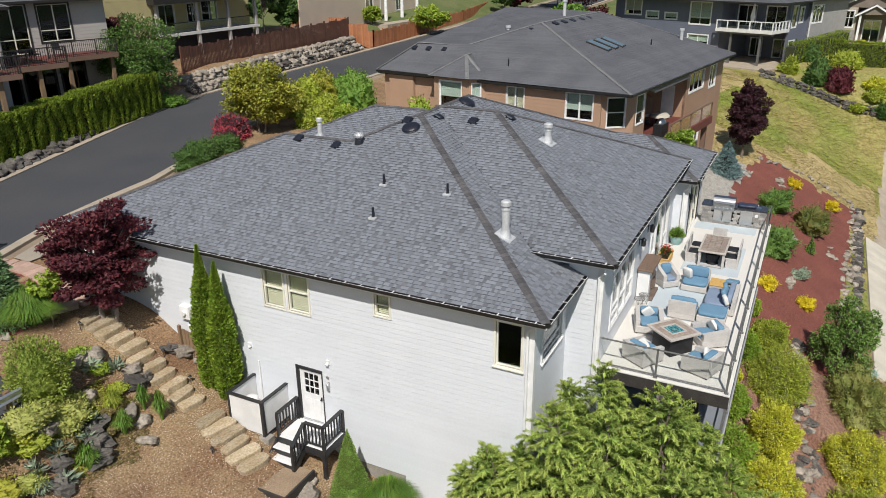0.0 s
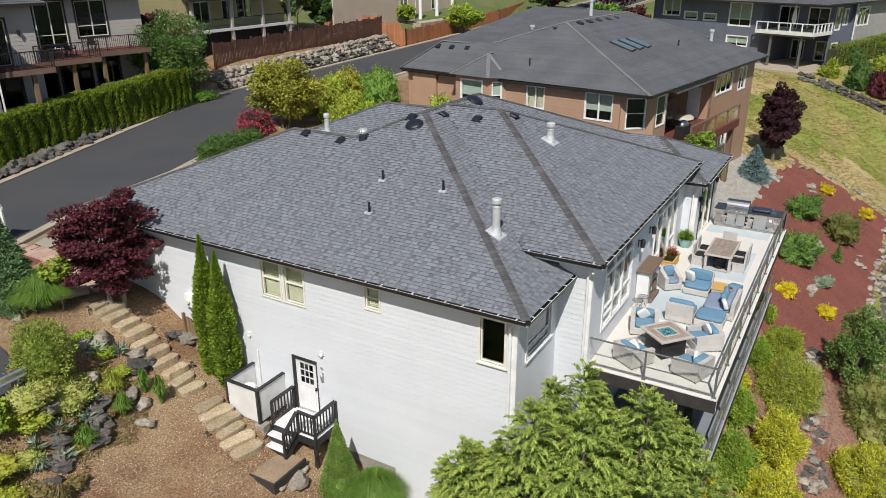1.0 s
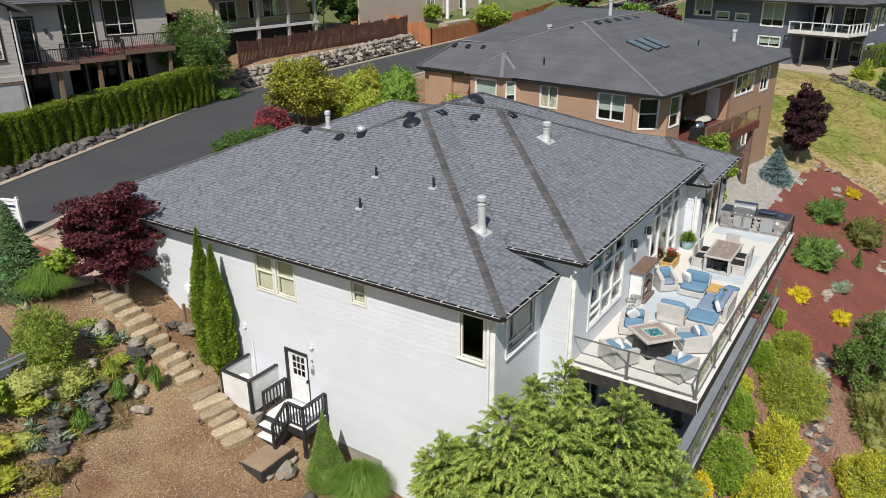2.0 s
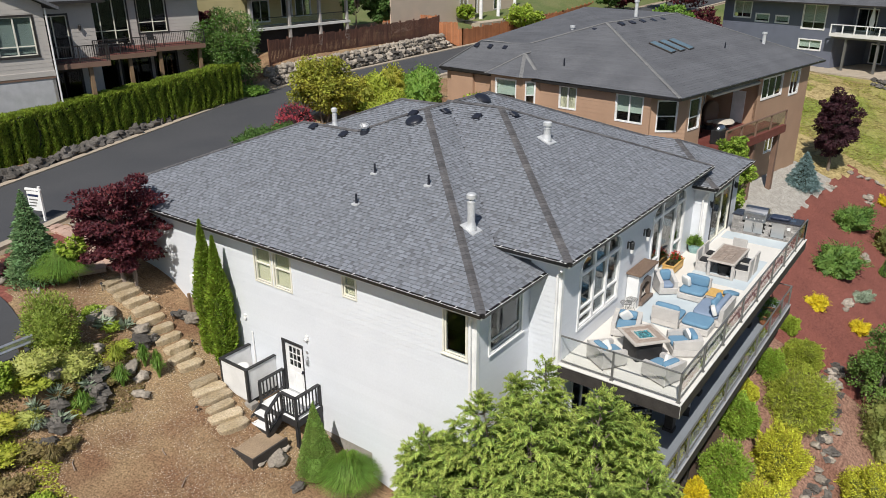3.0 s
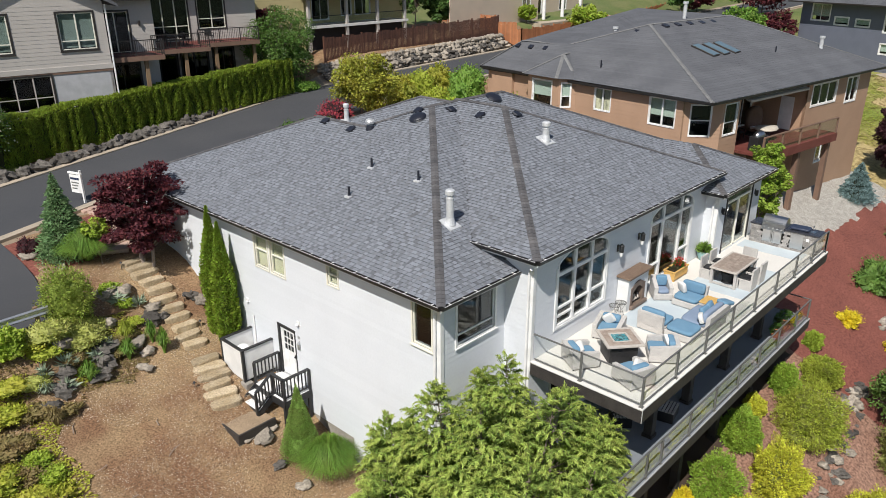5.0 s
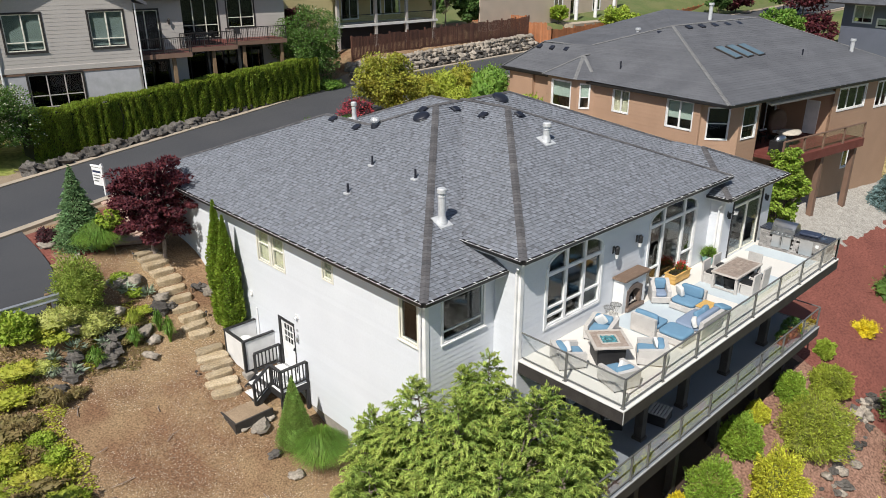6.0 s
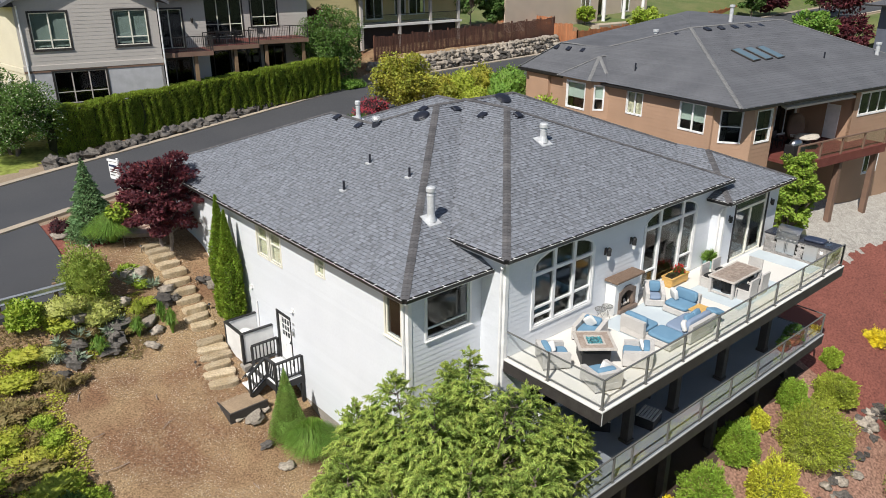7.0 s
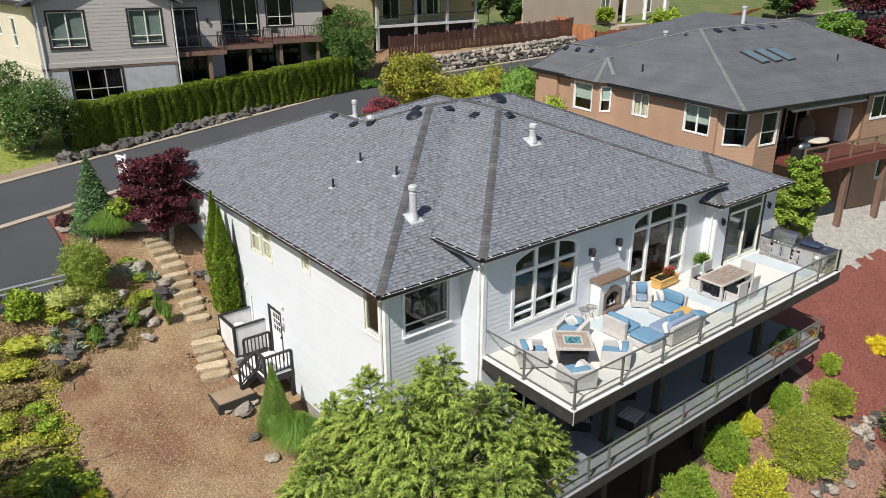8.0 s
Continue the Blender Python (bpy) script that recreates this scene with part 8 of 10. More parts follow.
L_TWIGGY = leafmat("olive_brown_twiggy_leaves", (0.29, 0.285, 0.085), (0.22, 0.26, 0.07), island=0.5)
L_SOFT = leafmat("soft_green_spruce_needles", (0.22, 0.34, 0.075), (0.28, 0.40, 0.10))
L_FRESH = leafmat("fresh_green_cypress", (0.24, 0.37, 0.045), (0.31, 0.43, 0.055))
L_BROWN = leafmat("bronze_shrub_foliage", (0.20, 0.185, 0.055), (0.15, 0.185, 0.048))
L_AUTUMN = leafmat("yellow_green_maple_leaves", (0.416, 0.384, 0.056), (0.272, 0.304, 0.048))
L_STRAW = leafmat("straw_grass", (0.30, 0.22, 0.10), (0.24, 0.20, 0.08))
BARK = mat("grey_brown_bark", (0.13, 0.10, 0.08), (0.19, 0.155, 0.125), rough=0.95, scale=4, fine=20, var=0.3, bump=0.7, stretch=(1, 1, 0.3))
PALEBARK = mat("pale_maple_bark", (0.30, 0.25, 0.22), (0.22, 0.18, 0.155), rough=0.9, scale=4, fine=20, var=0.2, bump=0.4)
# Dark cores: shade between leaves and inside the foliage, put into the colour.
GAPCORE = mat("gap_shade_core", (0.20, 0.215, 0.045), (0.15, 0.165, 0.04), rough=0.95)
GREENCORE = mat("gap_shade_green_core", (0.11, 0.15, 0.03), (0.08, 0.115, 0.022), rough=0.95)
CORE = mat("painted_shade_core", (0.035, 0.045, 0.018), (0.05, 0.05, 0.025), rough=0.95)
RCORE = mat("painted_shade_red_core", (0.035, 0.014, 0.016), rough=0.95)


def unit(n, rng):
    d = rng.normal(0, 1, (n, 3))
    return d / np.linalg.norm(d, axis=1)[:, None]


def lumps(d, seed, amount):
    """Uneven outline: a radius factor for each direction."""
    return np.array([1 + amount * noise.noise(Vector(v) * 2.1 + Vector((seed * 3.7, seed, 0))) + 0.5 * amount * noise.noise(Vector(v) * 5.3 + Vector((0, seed * 2.3, seed))) + 0.4 * amount * noise.noise(Vector(v) * 11.0 + Vector((seed, 0, seed * 1.3))) for v in d])


def shrub(name, label, x, y, rx, ry, h, leaf, n=2500, size=0.11, width=0.45, seed=1, z=None, lump=0.35, up=0.4, group="", category="shrub", core=None, sit=0.35, rz=0.0, inner=0.84):
    """A rounded shrub: a core, leaf-coloured or painted dark as inner shade, and a skin of small leaves with an uneven
    outline.
    """
    z = ground_z(x, y) if z is None else z
    sh = thing(name, label, category, pose(x, y, z, 0, 0, rz), group)
    rng = np.random.default_rng(seed)
    r = np.array([rx, ry, h / (1 + sit)])
    cz = h - r[2]
    d = unit(n, rng)
    k = (rng.uniform(0.8, 1.04, n) * lumps(d, seed, lump))[:, None]
    c = d * k * r + [0, 0, cz]
    keep = c[:, 2] > -0.05
    c, d = c[keep], d[keep]
    part("foliage", leaf_mesh(name, c, d * [1, 1, 0.7] + [0, 0, up], size, width, leaf, seed, jitter=0.45, face=d + [0, 0, 0.5]), None, sh)
    g = Geo().ball((0, 0, 0), (1, 1, 1), 26, 16)
    dirs = [Vector(p).normalized() for p in g.v]
    g.v = [(p.x * k * r[0] * inner, p.y * k * r[1] * inner, max(-0.1, p.z * k * r[2] * inner + cz)) for p, k in zip(dirs, lumps(dirs, seed, lump))]
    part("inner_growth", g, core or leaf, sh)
    g = Geo()
    pr = random.Random(seed)
    for i in range(3):
        a = pr.uniform(0, 6.3)
        g.cyl((0.06 * math.cos(a), 0.06 * math.sin(a), -0.25), (rx * 0.4 * math.cos(a), ry * 0.4 * math.sin(a), cz), 0.035, 0.015, 6)
    part("stem_cluster", g, BARK, sh)
    return sh


def tree(name, label, x, y, height, crown_r, crown_h, leaf, n=9000, size=0.16, width=0.6, seed=1, trunk=0.12, clear=0.3, bark=None, z=None, stems=1, clumps=46, spread=1.0, core=None, category="tree", flat=0.0, layer=0.72, bloom=0):
    """A broadleaf tree: tapered trunk, forking limbs, and clumps of leaves at the limb ends with gaps between."""
    z = ground_z(x, y) if z is None else z
    tr = thing(name, label, category, pose(x, y, z))
    rng, pr = np.random.default_rng(seed), random.Random(seed)
    base = height - crown_h
    mid = base + crown_h * 0.5
    tg, lg = Geo(), Geo()
    for s in range(stems):
        a = 2 * math.pi * s / max(1, stems) + 0.6
        off = 0.16 * (stems > 1)
        pts = [Vector((off * math.cos(a), off * math.sin(a), -0.3)), Vector((off * 2 * math.cos(a), off * 2 * math.sin(a), base * 0.6)), Vector((crown_r * 0.25 * math.cos(a) * (stems > 1) + pr.uniform(-0.1, 0.1), crown_r * 0.25 * math.sin(a) * (stems > 1), base + crown_h * 0.35)), Vector((pr.uniform(-0.3, 0.3), pr.uniform(-0.3, 0.3), height - crown_h * 0.2))]
        tg.tube(pts, [trunk, trunk * 0.8, trunk * 0.55, trunk * 0.15], 9)
    cen, out = [], []
    per = n // clumps
    for i in range(clumps):
        d = Vector(unit(1, rng)[0])
        rad = pr.uniform(0.22, 1.0) ** 0.6
        c = Vector((d.x * crown_r * rad, d.y * crown_r * rad, mid + d.z * crown_h * 0.5 * rad * (1 - flat * abs(d.x))))
        if c.z < base * 0.9:
            c.z = base + pr.uniform(0, 0.3)
        root = Vector((c.x * 0.12, c.y * 0.12, base * 0.8 + (c.z - base * 0.8) * pr.uniform(0.25, 0.55)))
        lg.tube([root, root.lerp(c, 0.55) + Vector((0, 0, 0.12)), c], [trunk * 0.32, trunk * 0.2, 0.012], 5)
        cr = crown_r * pr.uniform(0.22, 0.38) * spread
        v = unit(per, rng)
        q = v * (rng.uniform(0.35, 1.0, per) ** 0.5)[:, None] * np.array([cr, cr, cr * layer])
        cen.append(np.array(c) + q)
        out.append(v * [1, 1, 0.4] + np.array(d) * 0.6)
    part("trunk", tg, bark or BARK, tr)
    tagged(part("limb_work", lg, bark or BARK, tr), kind="stuff")
    if bloom:
        q = np.concatenate(cen)
        q = q[rng.integers(0, len(q), bloom)]
        w = q - [0, 0, mid]
        part("blossom", leaf_mesh("blossom", q + 0.12 * w / (np.linalg.norm(w, axis=1)[:, None] + 0.01), w, 0.11, 0.9, L_BRACT, seed + 2, jitter=0.5, face=w + [0, 0, 1.0]), None, tr, "creamy white bracts")
    part("crown", leaf_mesh(name, np.concatenate(cen), np.concatenate(out), size, width, leaf, seed, jitter=0.7, face=np.concatenate(out) + [0, 0, 1.0]), None, tr)
    return tr


def cone_tree(name, label, x, y, height, r, leaf, n=4000, size=0.16, width=0.25, seed=1, z=None, tiers=0, power=1.0, droop=0.15, category="conifer", core=None, lump=0.2):
    """A conifer: straight trunk, a core by default painted dark as inner shade, and a pointed, uneven coat of needles
    or scale leaves.
    """
    z = ground_z(x, y) if z is None else z
    tr = thing(name, label, category, pose(x, y, z))
    rng = np.random.default_rng(seed)
    t = 1 - np.sqrt(rng.uniform(0, 1, n)) if power == 1 else rng.uniform(0, 1, n)
    a = rng.uniform(0, 2 * math.pi, n)
    prof = (1 - t) if power == 1 else np.minimum(1, (1 - t) * power) * np.minimum(1, 0.72 + t * 1.6)
    if tiers:
        prof = prof * (0.72 + 0.38 * (1 - np.mod(t * tiers + 0.12 * np.sin(a * 3), 1.0)))
    d = np.stack([np.cos(a), np.sin(a), np.zeros(n)], 1)
    k = np.array([1 + lump * noise.noise(Vector((v[0] * 2.2, v[1] * 2.2, tt * height * 1.6 + seed))) for v, tt in zip(d, t)])
    rad = r * prof * k * rng.uniform(0.62, 1.04, n)
    c = d * rad[:, None] + np.stack([np.zeros(n), np.zeros(n), 0.1 + t * (height - 0.1) - droop * rad], 1)
    part("foliage", leaf_mesh(name, c, d * 1.0 + [0, 0, 0.9 if droop < 0.1 else 0.1], size, width, leaf, seed, jitter=0.4, face=d + [0, 0, 0.5]), None, tr)
    g = Geo().cyl((0, 0, -0.3), (0, 0, height * 0.96), 0.05 * height ** 0.5, 0.01, 8)
    part("trunk", g, BARK, tr)
    g = Geo()
    for i in range(10):
        t0, t1 = i / 10, (i + 1) / 10
        f = lambda q: r * 0.62 * ((1 - q) if power == 1 else min(1, (1 - q) * power) * min(1, 0.72 + q * 1.6)) + 0.01
        g.cyl((0, 0, 0.12 + t0 * height * 0.93), (0, 0, 0.12 + t1 * height * 0.93), f(t0), f(t1), 12, caps=(i == 0))
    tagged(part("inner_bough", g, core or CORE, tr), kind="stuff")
    return tr


def grass_clump(name, label, x, y, r, h, leaf, n=700, seed=1, z=None, width=0.03, group="", category="ornamental grass"):
    """Arching blades from one crown, each of three bent pieces."""
    z = ground_z(x, y) if z is None else z
    gc = thing(name, label, category, pose(x, y, z), group)
    rng = np.random.default_rng(seed)
    a = rng.uniform(0, 2 * math.pi, n)
    reach = r * np.sqrt(rng.uniform(0.02, 1, n))
    hh = h * rng.uniform(0.7, 1.1, n) * (1 - 0.45 * (reach / r) ** 2)
    d = np.stack([np.cos(a), np.sin(a)], 1)
    rows = []
    for s, (u, w) in enumerate(((0.08, 0.0), (0.3, 0.62), (0.68, 1.0), (1.0, 0.82))):
        rows.append(np.stack([d[:, 0] * reach * u, d[:, 1] * reach * u, hh * w - 0.04 * (s == 0)], 1))
    side = np.stack([-d[:, 1], d[:, 0], np.zeros(n)], 1)
    quads, verts, k = [], [], 0
    for s in range(3):
        w0, w1 = width * (1, 0.9, 0.6)[s], width * (0.9, 0.6, 0.08)[s]
        v = np.stack([rows[s] - side * w0 / 2, rows[s] + side * w0 / 2, rows[s + 1] + side * w1 / 2, rows[s + 1] - side * w1 / 2], 1)
        verts.append(v.reshape(-1, 3))
        quads.append(np.arange(n * 4).reshape(n, 4) + k)
        k += n * 4
    part("foliage", fast_mesh(name, np.concatenate(verts), np.concatenate(quads), leaf), None, gc)
    return gc


# --- the big cypress in front of the deck corner ---
def feather_tree(x, y, z, seed=3):
    tr = thing("cypress_tree", "bushy bright green cypress with feathery drooping sprays", "tree", pose(x, y, z))
    rng, pr = np.random.default_rng(seed), random.Random(seed)
    # leaders of the tree: where they end, how wide their boughs reach
    main = [(1.9, 1.1, 9.2, 1.0), (1.5, -0.9, 9.0, 1.25), (-0.1, 0.4, 8.9, 1.3), (-0.4, 1.75, 9.0, 1.15), (-0.5, -1.6, 8.2, 1.35), (2.7, -0.5, 8.4, 1.1), (-1.8, 0.2, 6.9, 1.4), (0.9, -2.6, 7.8, 1.3), (-2.1, 2.0, 7.0, 1.2), (-1.9, -1.9, 6.4, 1.4), (-2.6, 1.2, 5.8, 1.1), (-0.6, 3.6, 7.2, 1.0), (-1.6, 3.2, 5.9, 1.0), (-2.9, -0.6, 5.3, 1.1), (4.1, -1.05, 6.9, 1.0)]
    tops = []
    for tx, ty, tz, er in main:
        tops.append((tx, ty, tz, er, True))
        for k in range(2):
            a = pr.uniform(0, 6.283)
            q = er * pr.uniform(0.75, 1.15)
            tops.append((tx + q * math.cos(a), ty + q * math.sin(a), tz - pr.uniform(0.5, 1.5), er * pr.uniform(0.55, 0.75), False))
    cen, out, face = ([], []), ([], []), ([], [])
    up = np.array([0, 0, 1.0])
    for k, (tx, ty, tz, er, major) in enumerate(tops):
        if major:
            part("trunk", Geo().tube([(tx * 0.05, ty * 0.05, -0.6), (tx * 0.35, ty * 0.35, tz * 0.35), (tx * 0.8, ty * 0.8, tz * 0.7), (tx, ty, tz - 0.15)], [0.13, 0.08, 0.035, 0.01], 8), BARK, tr)
        lg = Geo()
        for i in range(520 if major else 300):
            u = pr.random() ** 0.7
            down = u * tz * (0.6 if major else 0.4)
            zz = tz - down
            env = er * (1 - math.exp(-down * 1.05)) + 0.07
            a = pr.uniform(0, 6.283)
            env *= 1 + 0.55 * noise.noise(Vector((math.cos(a) * 1.7 + k * 3, math.sin(a) * 1.7, zz * 1.3)))
            rad = env * (0.25 + 0.78 * math.sqrt(pr.random()))
            f = 0.8 + 0.2 * zz / tz
            tip = Vector((tx * f + rad * math.cos(a), ty * f + rad * math.sin(a), zz))
            lift = 1.5 if down < 0.5 else pr.uniform(0.25, 0.75)
            dr = Vector((math.cos(a), math.sin(a), lift)).normalized()
            if i % 9 == 0:
                lg.tube([(tx * f, ty * f, zz - 0.55 * rad), tuple(tip - dr * 0.25)], [0.028, 0.006], 5)
            L = pr.uniform(0.34, 0.62)
            m = 29
            s = np.linspace(0, 1, m)
            d0 = np.array(dr)
            stem = np.array(tip)[None] + np.outer(s - 0.5, d0) * L + np.outer(-(s ** 2.4) * 0.42 * L, up)
            side = np.cross(d0, up)
            side /= np.linalg.norm(side) + 1e-6
            sgn = np.where(np.arange(m) % 2 == 0, 1.0, -1.0)[:, None]
            wing = sgn * side[None] * ((1 - s)[:, None] * 0.85 + 0.12)
            c = stem + wing * 0.13 * L
            o = d0[None] * 0.75 + wing + np.outer(-0.7 * s, up)
            fc = np.tile(d0 * 0.6 + up, (m, 1))
            young = (s > 0.5) & (rad > env * 0.62)
            for j, sel in ((0, ~young), (1, young)):
                cen[j].append(c[sel]), out[j].append(o[sel]), face[j].append(fc[sel])
        if major:
            tagged(part("limb_work", lg, BARK, tr), kind="stuff")
    part("foliage", leaf_mesh("cypress_sprays", np.concatenate(cen[0]), np.concatenate(out[0]), 0.18, 0.19, L_NEAR, seed, jitter=0.4, face=np.concatenate(face[0])), None, tr)
    part("new_growth", leaf_mesh("cypress_tips", np.concatenate(cen[1]), np.concatenate(out[1]), 0.17, 0.16, L_TIP, seed + 1, jitter=0.4, face=np.concatenate(face[1])), None, tr, "pale green new growth")
    part("cut_stub", Geo().tube([(2.1, -0.4, 6.6), (2.2, -0.5, 8.3)], [0.13, 0.12], 10), PALEBARK, tr)


feather_tree(-1.0, -2.9, -4.75)

# --- beside the house ---
tree("japanese_maple", "burgundy japanese maple with pale forked trunk by the house corner", -1.4, 15.7, 4.5, 1.75, 3.9, L_MAPLE, n=19500, size=0.16, width=0.5, seed=5, trunk=0.09, bark=PALEBARK, stems=3, clumps=100, spread=0.95, layer=0.42)
for x, y, h, r, s in ((-0.62, 11.8, 5.5, 0.5, 1), (-0.64, 11.12, 5.3, 0.48, 2)):
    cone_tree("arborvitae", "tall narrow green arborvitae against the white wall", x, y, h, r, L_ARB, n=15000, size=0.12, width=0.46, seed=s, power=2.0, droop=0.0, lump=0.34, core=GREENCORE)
cone_tree("dwarf_spruce", "dense light green dwarf spruce cone by the landing", -1.45, 5.55, 3.1, 0.82, L_SOFT, n=18000, size=0.06, width=0.4, seed=8, droop=0.0, lump=0.06, z=-1.7, core=L_SOFT)
grass_clump("fountain_grass", "large green fountain grass clump beside the wall", -1.15, 4.35, 1.25, 1.5, L_GREEN, n=3600, seed=3, z=-1.95, width=0.016)
cone_tree("blue_spruce", "young green spruce beside the driveway", -3.75, 18.3, 3.6, 1.25, L_SPRUCE, n=13000, size=0.16, width=0.28, seed=4, tiers=8)
grass_clump("fountain_grass", "wide green fountain grass clump by the stone steps", -3.3, 17.3, 1.4, 1.4, L_GREEN, n=3600, seed=5, width=0.016)
tree("golden_tree", "slender young golden-leaved tree beside the fountain grass", -3.0, 16.65, 2.2, 0.5, 1.0, L_LIME, n=1700, size=0.13, width=0.6, seed=6, trunk=0.03, clumps=26)
shrub("barberry", "dark red low shrub near the kerb", -4.9, 19.2, 0.5, 0.45, 0.75, L_MAPLE, n=700, size=0.1, seed=7, core=RCORE)
shrub("boxwood", "rounded mid green shrub above the rock garden", -5.45, 14.15, 0.92, 0.9, 2.25, L_BOX, n=6500, size=0.1, seed=9, sit=0.75, inner=0.62, lump=0.34)
shrub("variegated_shrub", "pale yellow variegated groundcover shrub", -5.5, 13.35, 0.95, 0.8, 0.75, L_PALE, n=2200, size=0.09, width=0.6, seed=10)
shrub("variegated_shrub", "pale yellow variegated groundcover shrub", -6.6, 13.3, 0.9, 0.7, 0.6, L_PALE, n=1600, size=0.09, width=0.6, seed=11)
shrub("leafy_shrub", "bright leafy shrub beside the guardrail", -7.95, 13.25, 0.65, 0.6, 0.9, L_LIME, n=1700, size=0.16, width=0.7, seed=12)
for i, (x, y, r, h, leaf) in enumerate(((-3.6, 14.9, 0.55, 0.6, L_LIME), (-3.3, 14.2, 0.4, 0.4, L_LIME), (-4.6, 15.6, 0.5, 0.45, L_OLIVE), (-6.9, 12.9, 0.8, 0.4, L_OLIVE), (-7.6, 12.3, 0.7, 0.45, L_PALE), (-8.4, 12.4, 0.9, 0.5, L_COVER), (-4.0, 13.1, 0.7, 0.25, L_STRAW), (-3.4, 13.5, 0.6, 0.22, L_OLIVE))):
    shrub("groundcover_plant", "low spreading rock garden plant", x, y, r * 0.8, r * 0.7, h * 0.7, leaf, n=700, size=0.1, seed=30 + i, group="rock garden plants")
for i, (x, y, r, h, leaf) in enumerate(((-3.05, 11.9, 0.35, 1.15, L_GREEN), (-3.2, 12.5, 0.3, 1.0, L_GREEN), (-4.3, 12.2, 0.4, 0.95, L_GREEN), (-4.0, 12.9, 0.4, 0.9, L_OLIVE), (-5.9, 11.9, 0.45, 0.85, L_GREEN), (-7.6, 10.8, 0.4, 0.7, L_STRAW), (-7.4, 12.0, 0.4, 0.5, L_GREY))):
    grass_clump("grass_tuft", "upright green grass tuft in the rock garden", x, y, r, h, leaf, n=260, seed=50 + i, group="grass tufts")
for i, (x, y) in enumerate(((-2.9, 14.0), (-3.5, 14.4), (-5.3, 12.6), (-4.8, 12.9), (-6.4, 12.5), (-6.7, 11.9), (-7.2, 12.4))):
    rosette("agave", "grey-green spiky rosette in the rock garden", (x, y, ground_z(x, y) + 0.03), 0.3, 0.36, 46, 0.42, L_GREY, 70 + i, category="succulent", group="spiky rosettes", blade=0.2)
for i, (x, y, rx, ry, h) in enumerate(((-9.0, 10.6, 1.0, 0.9, 0.5), (-9.6, 9.4, 1.1, 0.9, 0.55), (-8.7, 9.3, 0.8, 0.7, 0.4), (-8.3, 8.2, 0.8, 0.7, 0.4), (-9.2, 8.0, 1.2, 1.0, 0.6), (-8.6, 6.9, 0.9, 0.8, 0.5), (-8.0, 6.2, 0.6, 0.6, 0.35))):
    shrub("groundcover_mat", "lime green leafy groundcover at the slope edge", x - 0.5, y, rx * 0.8, ry * 0.75, h * 0.75, (L_STRAW, L_OLIVE, L_STRAW, L_COVER)[i % 4], n=1500, size=0.11, width=0.7, seed=90 + i, group="lime groundcover", lump=0.6)

for i, (x, y, r, h, leaf) in enumerate(((-6.0, 13.7, 0.9, 0.5, L_PALE), (-4.9, 13.8, 0.7, 0.5, L_PALE), (-7.2, 13.2, 0.8, 0.4, L_COVER), (-8.0, 11.6, 0.9, 0.35, L_STRAW), (-8.9, 11.8, 1.0, 0.5, L_COVER), (-4.5, 12.6, 0.6, 0.2, L_STRAW), (-6.1, 12.6, 0.5, 0.25, L_STRAW), (-7.1, 11.2, 0.6, 0.25, L_STRAW), (-9.2, 7.2, 1.3, 0.7, L_OLIVE), (-10.0, 6.0, 1.3, 0.7, L_OLIVE), (-9.4, 5.2, 0.9, 0.6, L_GOLD), (-8.6, 5.0, 0.6, 0.4, L_LIME), (-10.6, 8.2, 1.2, 0.6, L_OLIVE), (-10.2, 10.4, 1.2, 0.6, L_STRAW), (-9.0, 4.0, 0.8, 0.6, L_GOLD), (-8.4, 3.0, 0.6, 0.5, L_LIME), (-2.2, 0.9, 0.5, 0.5, L_LIME))):
    shrub("groundcover_plant", "low spreading rock garden plant", x, y, r * 0.8, r * 0.7, h * 0.7, leaf, n=900, size=0.11, width=0.6, seed=330 + i, group="rock garden plants")


# Tree out of view, added so that its shade reaches the slope edge.
tree("slope_tree", "leafy green tree out of view, added to shade the slope edge", -14.3, 4.2, 7.6, 2.1, 4.2, L_DARKG, n=6000, size=0.22, width=0.6, seed=41, clumps=50)
for i, (x, y, r, h, leaf) in enumerate(((-8.75, 7.0, 0.55, 0.5, L_LIME), (-8.25, 6.3, 0.5, 0.45, L_LIME), (-8.9, 10.5, 0.5, 0.3, L_STRAW), (-8.7, 9.6, 0.45, 0.35, L_LIME), (-8.6, 8.9, 0.5, 0.35, L_LIME), (-9.4, 8.4, 0.8, 0.4, L_COVER), (-9.9, 9.6, 0.8, 0.4, L_COVER), (-8.1, 5.6, 0.45, 0.4, L_GOLD), (-8.9, 6.2, 0.5, 0.8, L_DARKG))):
    shrub("groundcover_plant", "dry straw-coloured clump at the mulch edge" if leaf is L_STRAW else "bright lime groundcover clump at the mulch edge" if leaf is not L_DARKG else "dark leafy weed at the slope edge", x, y, r, r * 0.9, h, leaf, n=1600, size=0.085, width=0.6, seed=360 + i, group="mulch edge plants", lump=0.5)

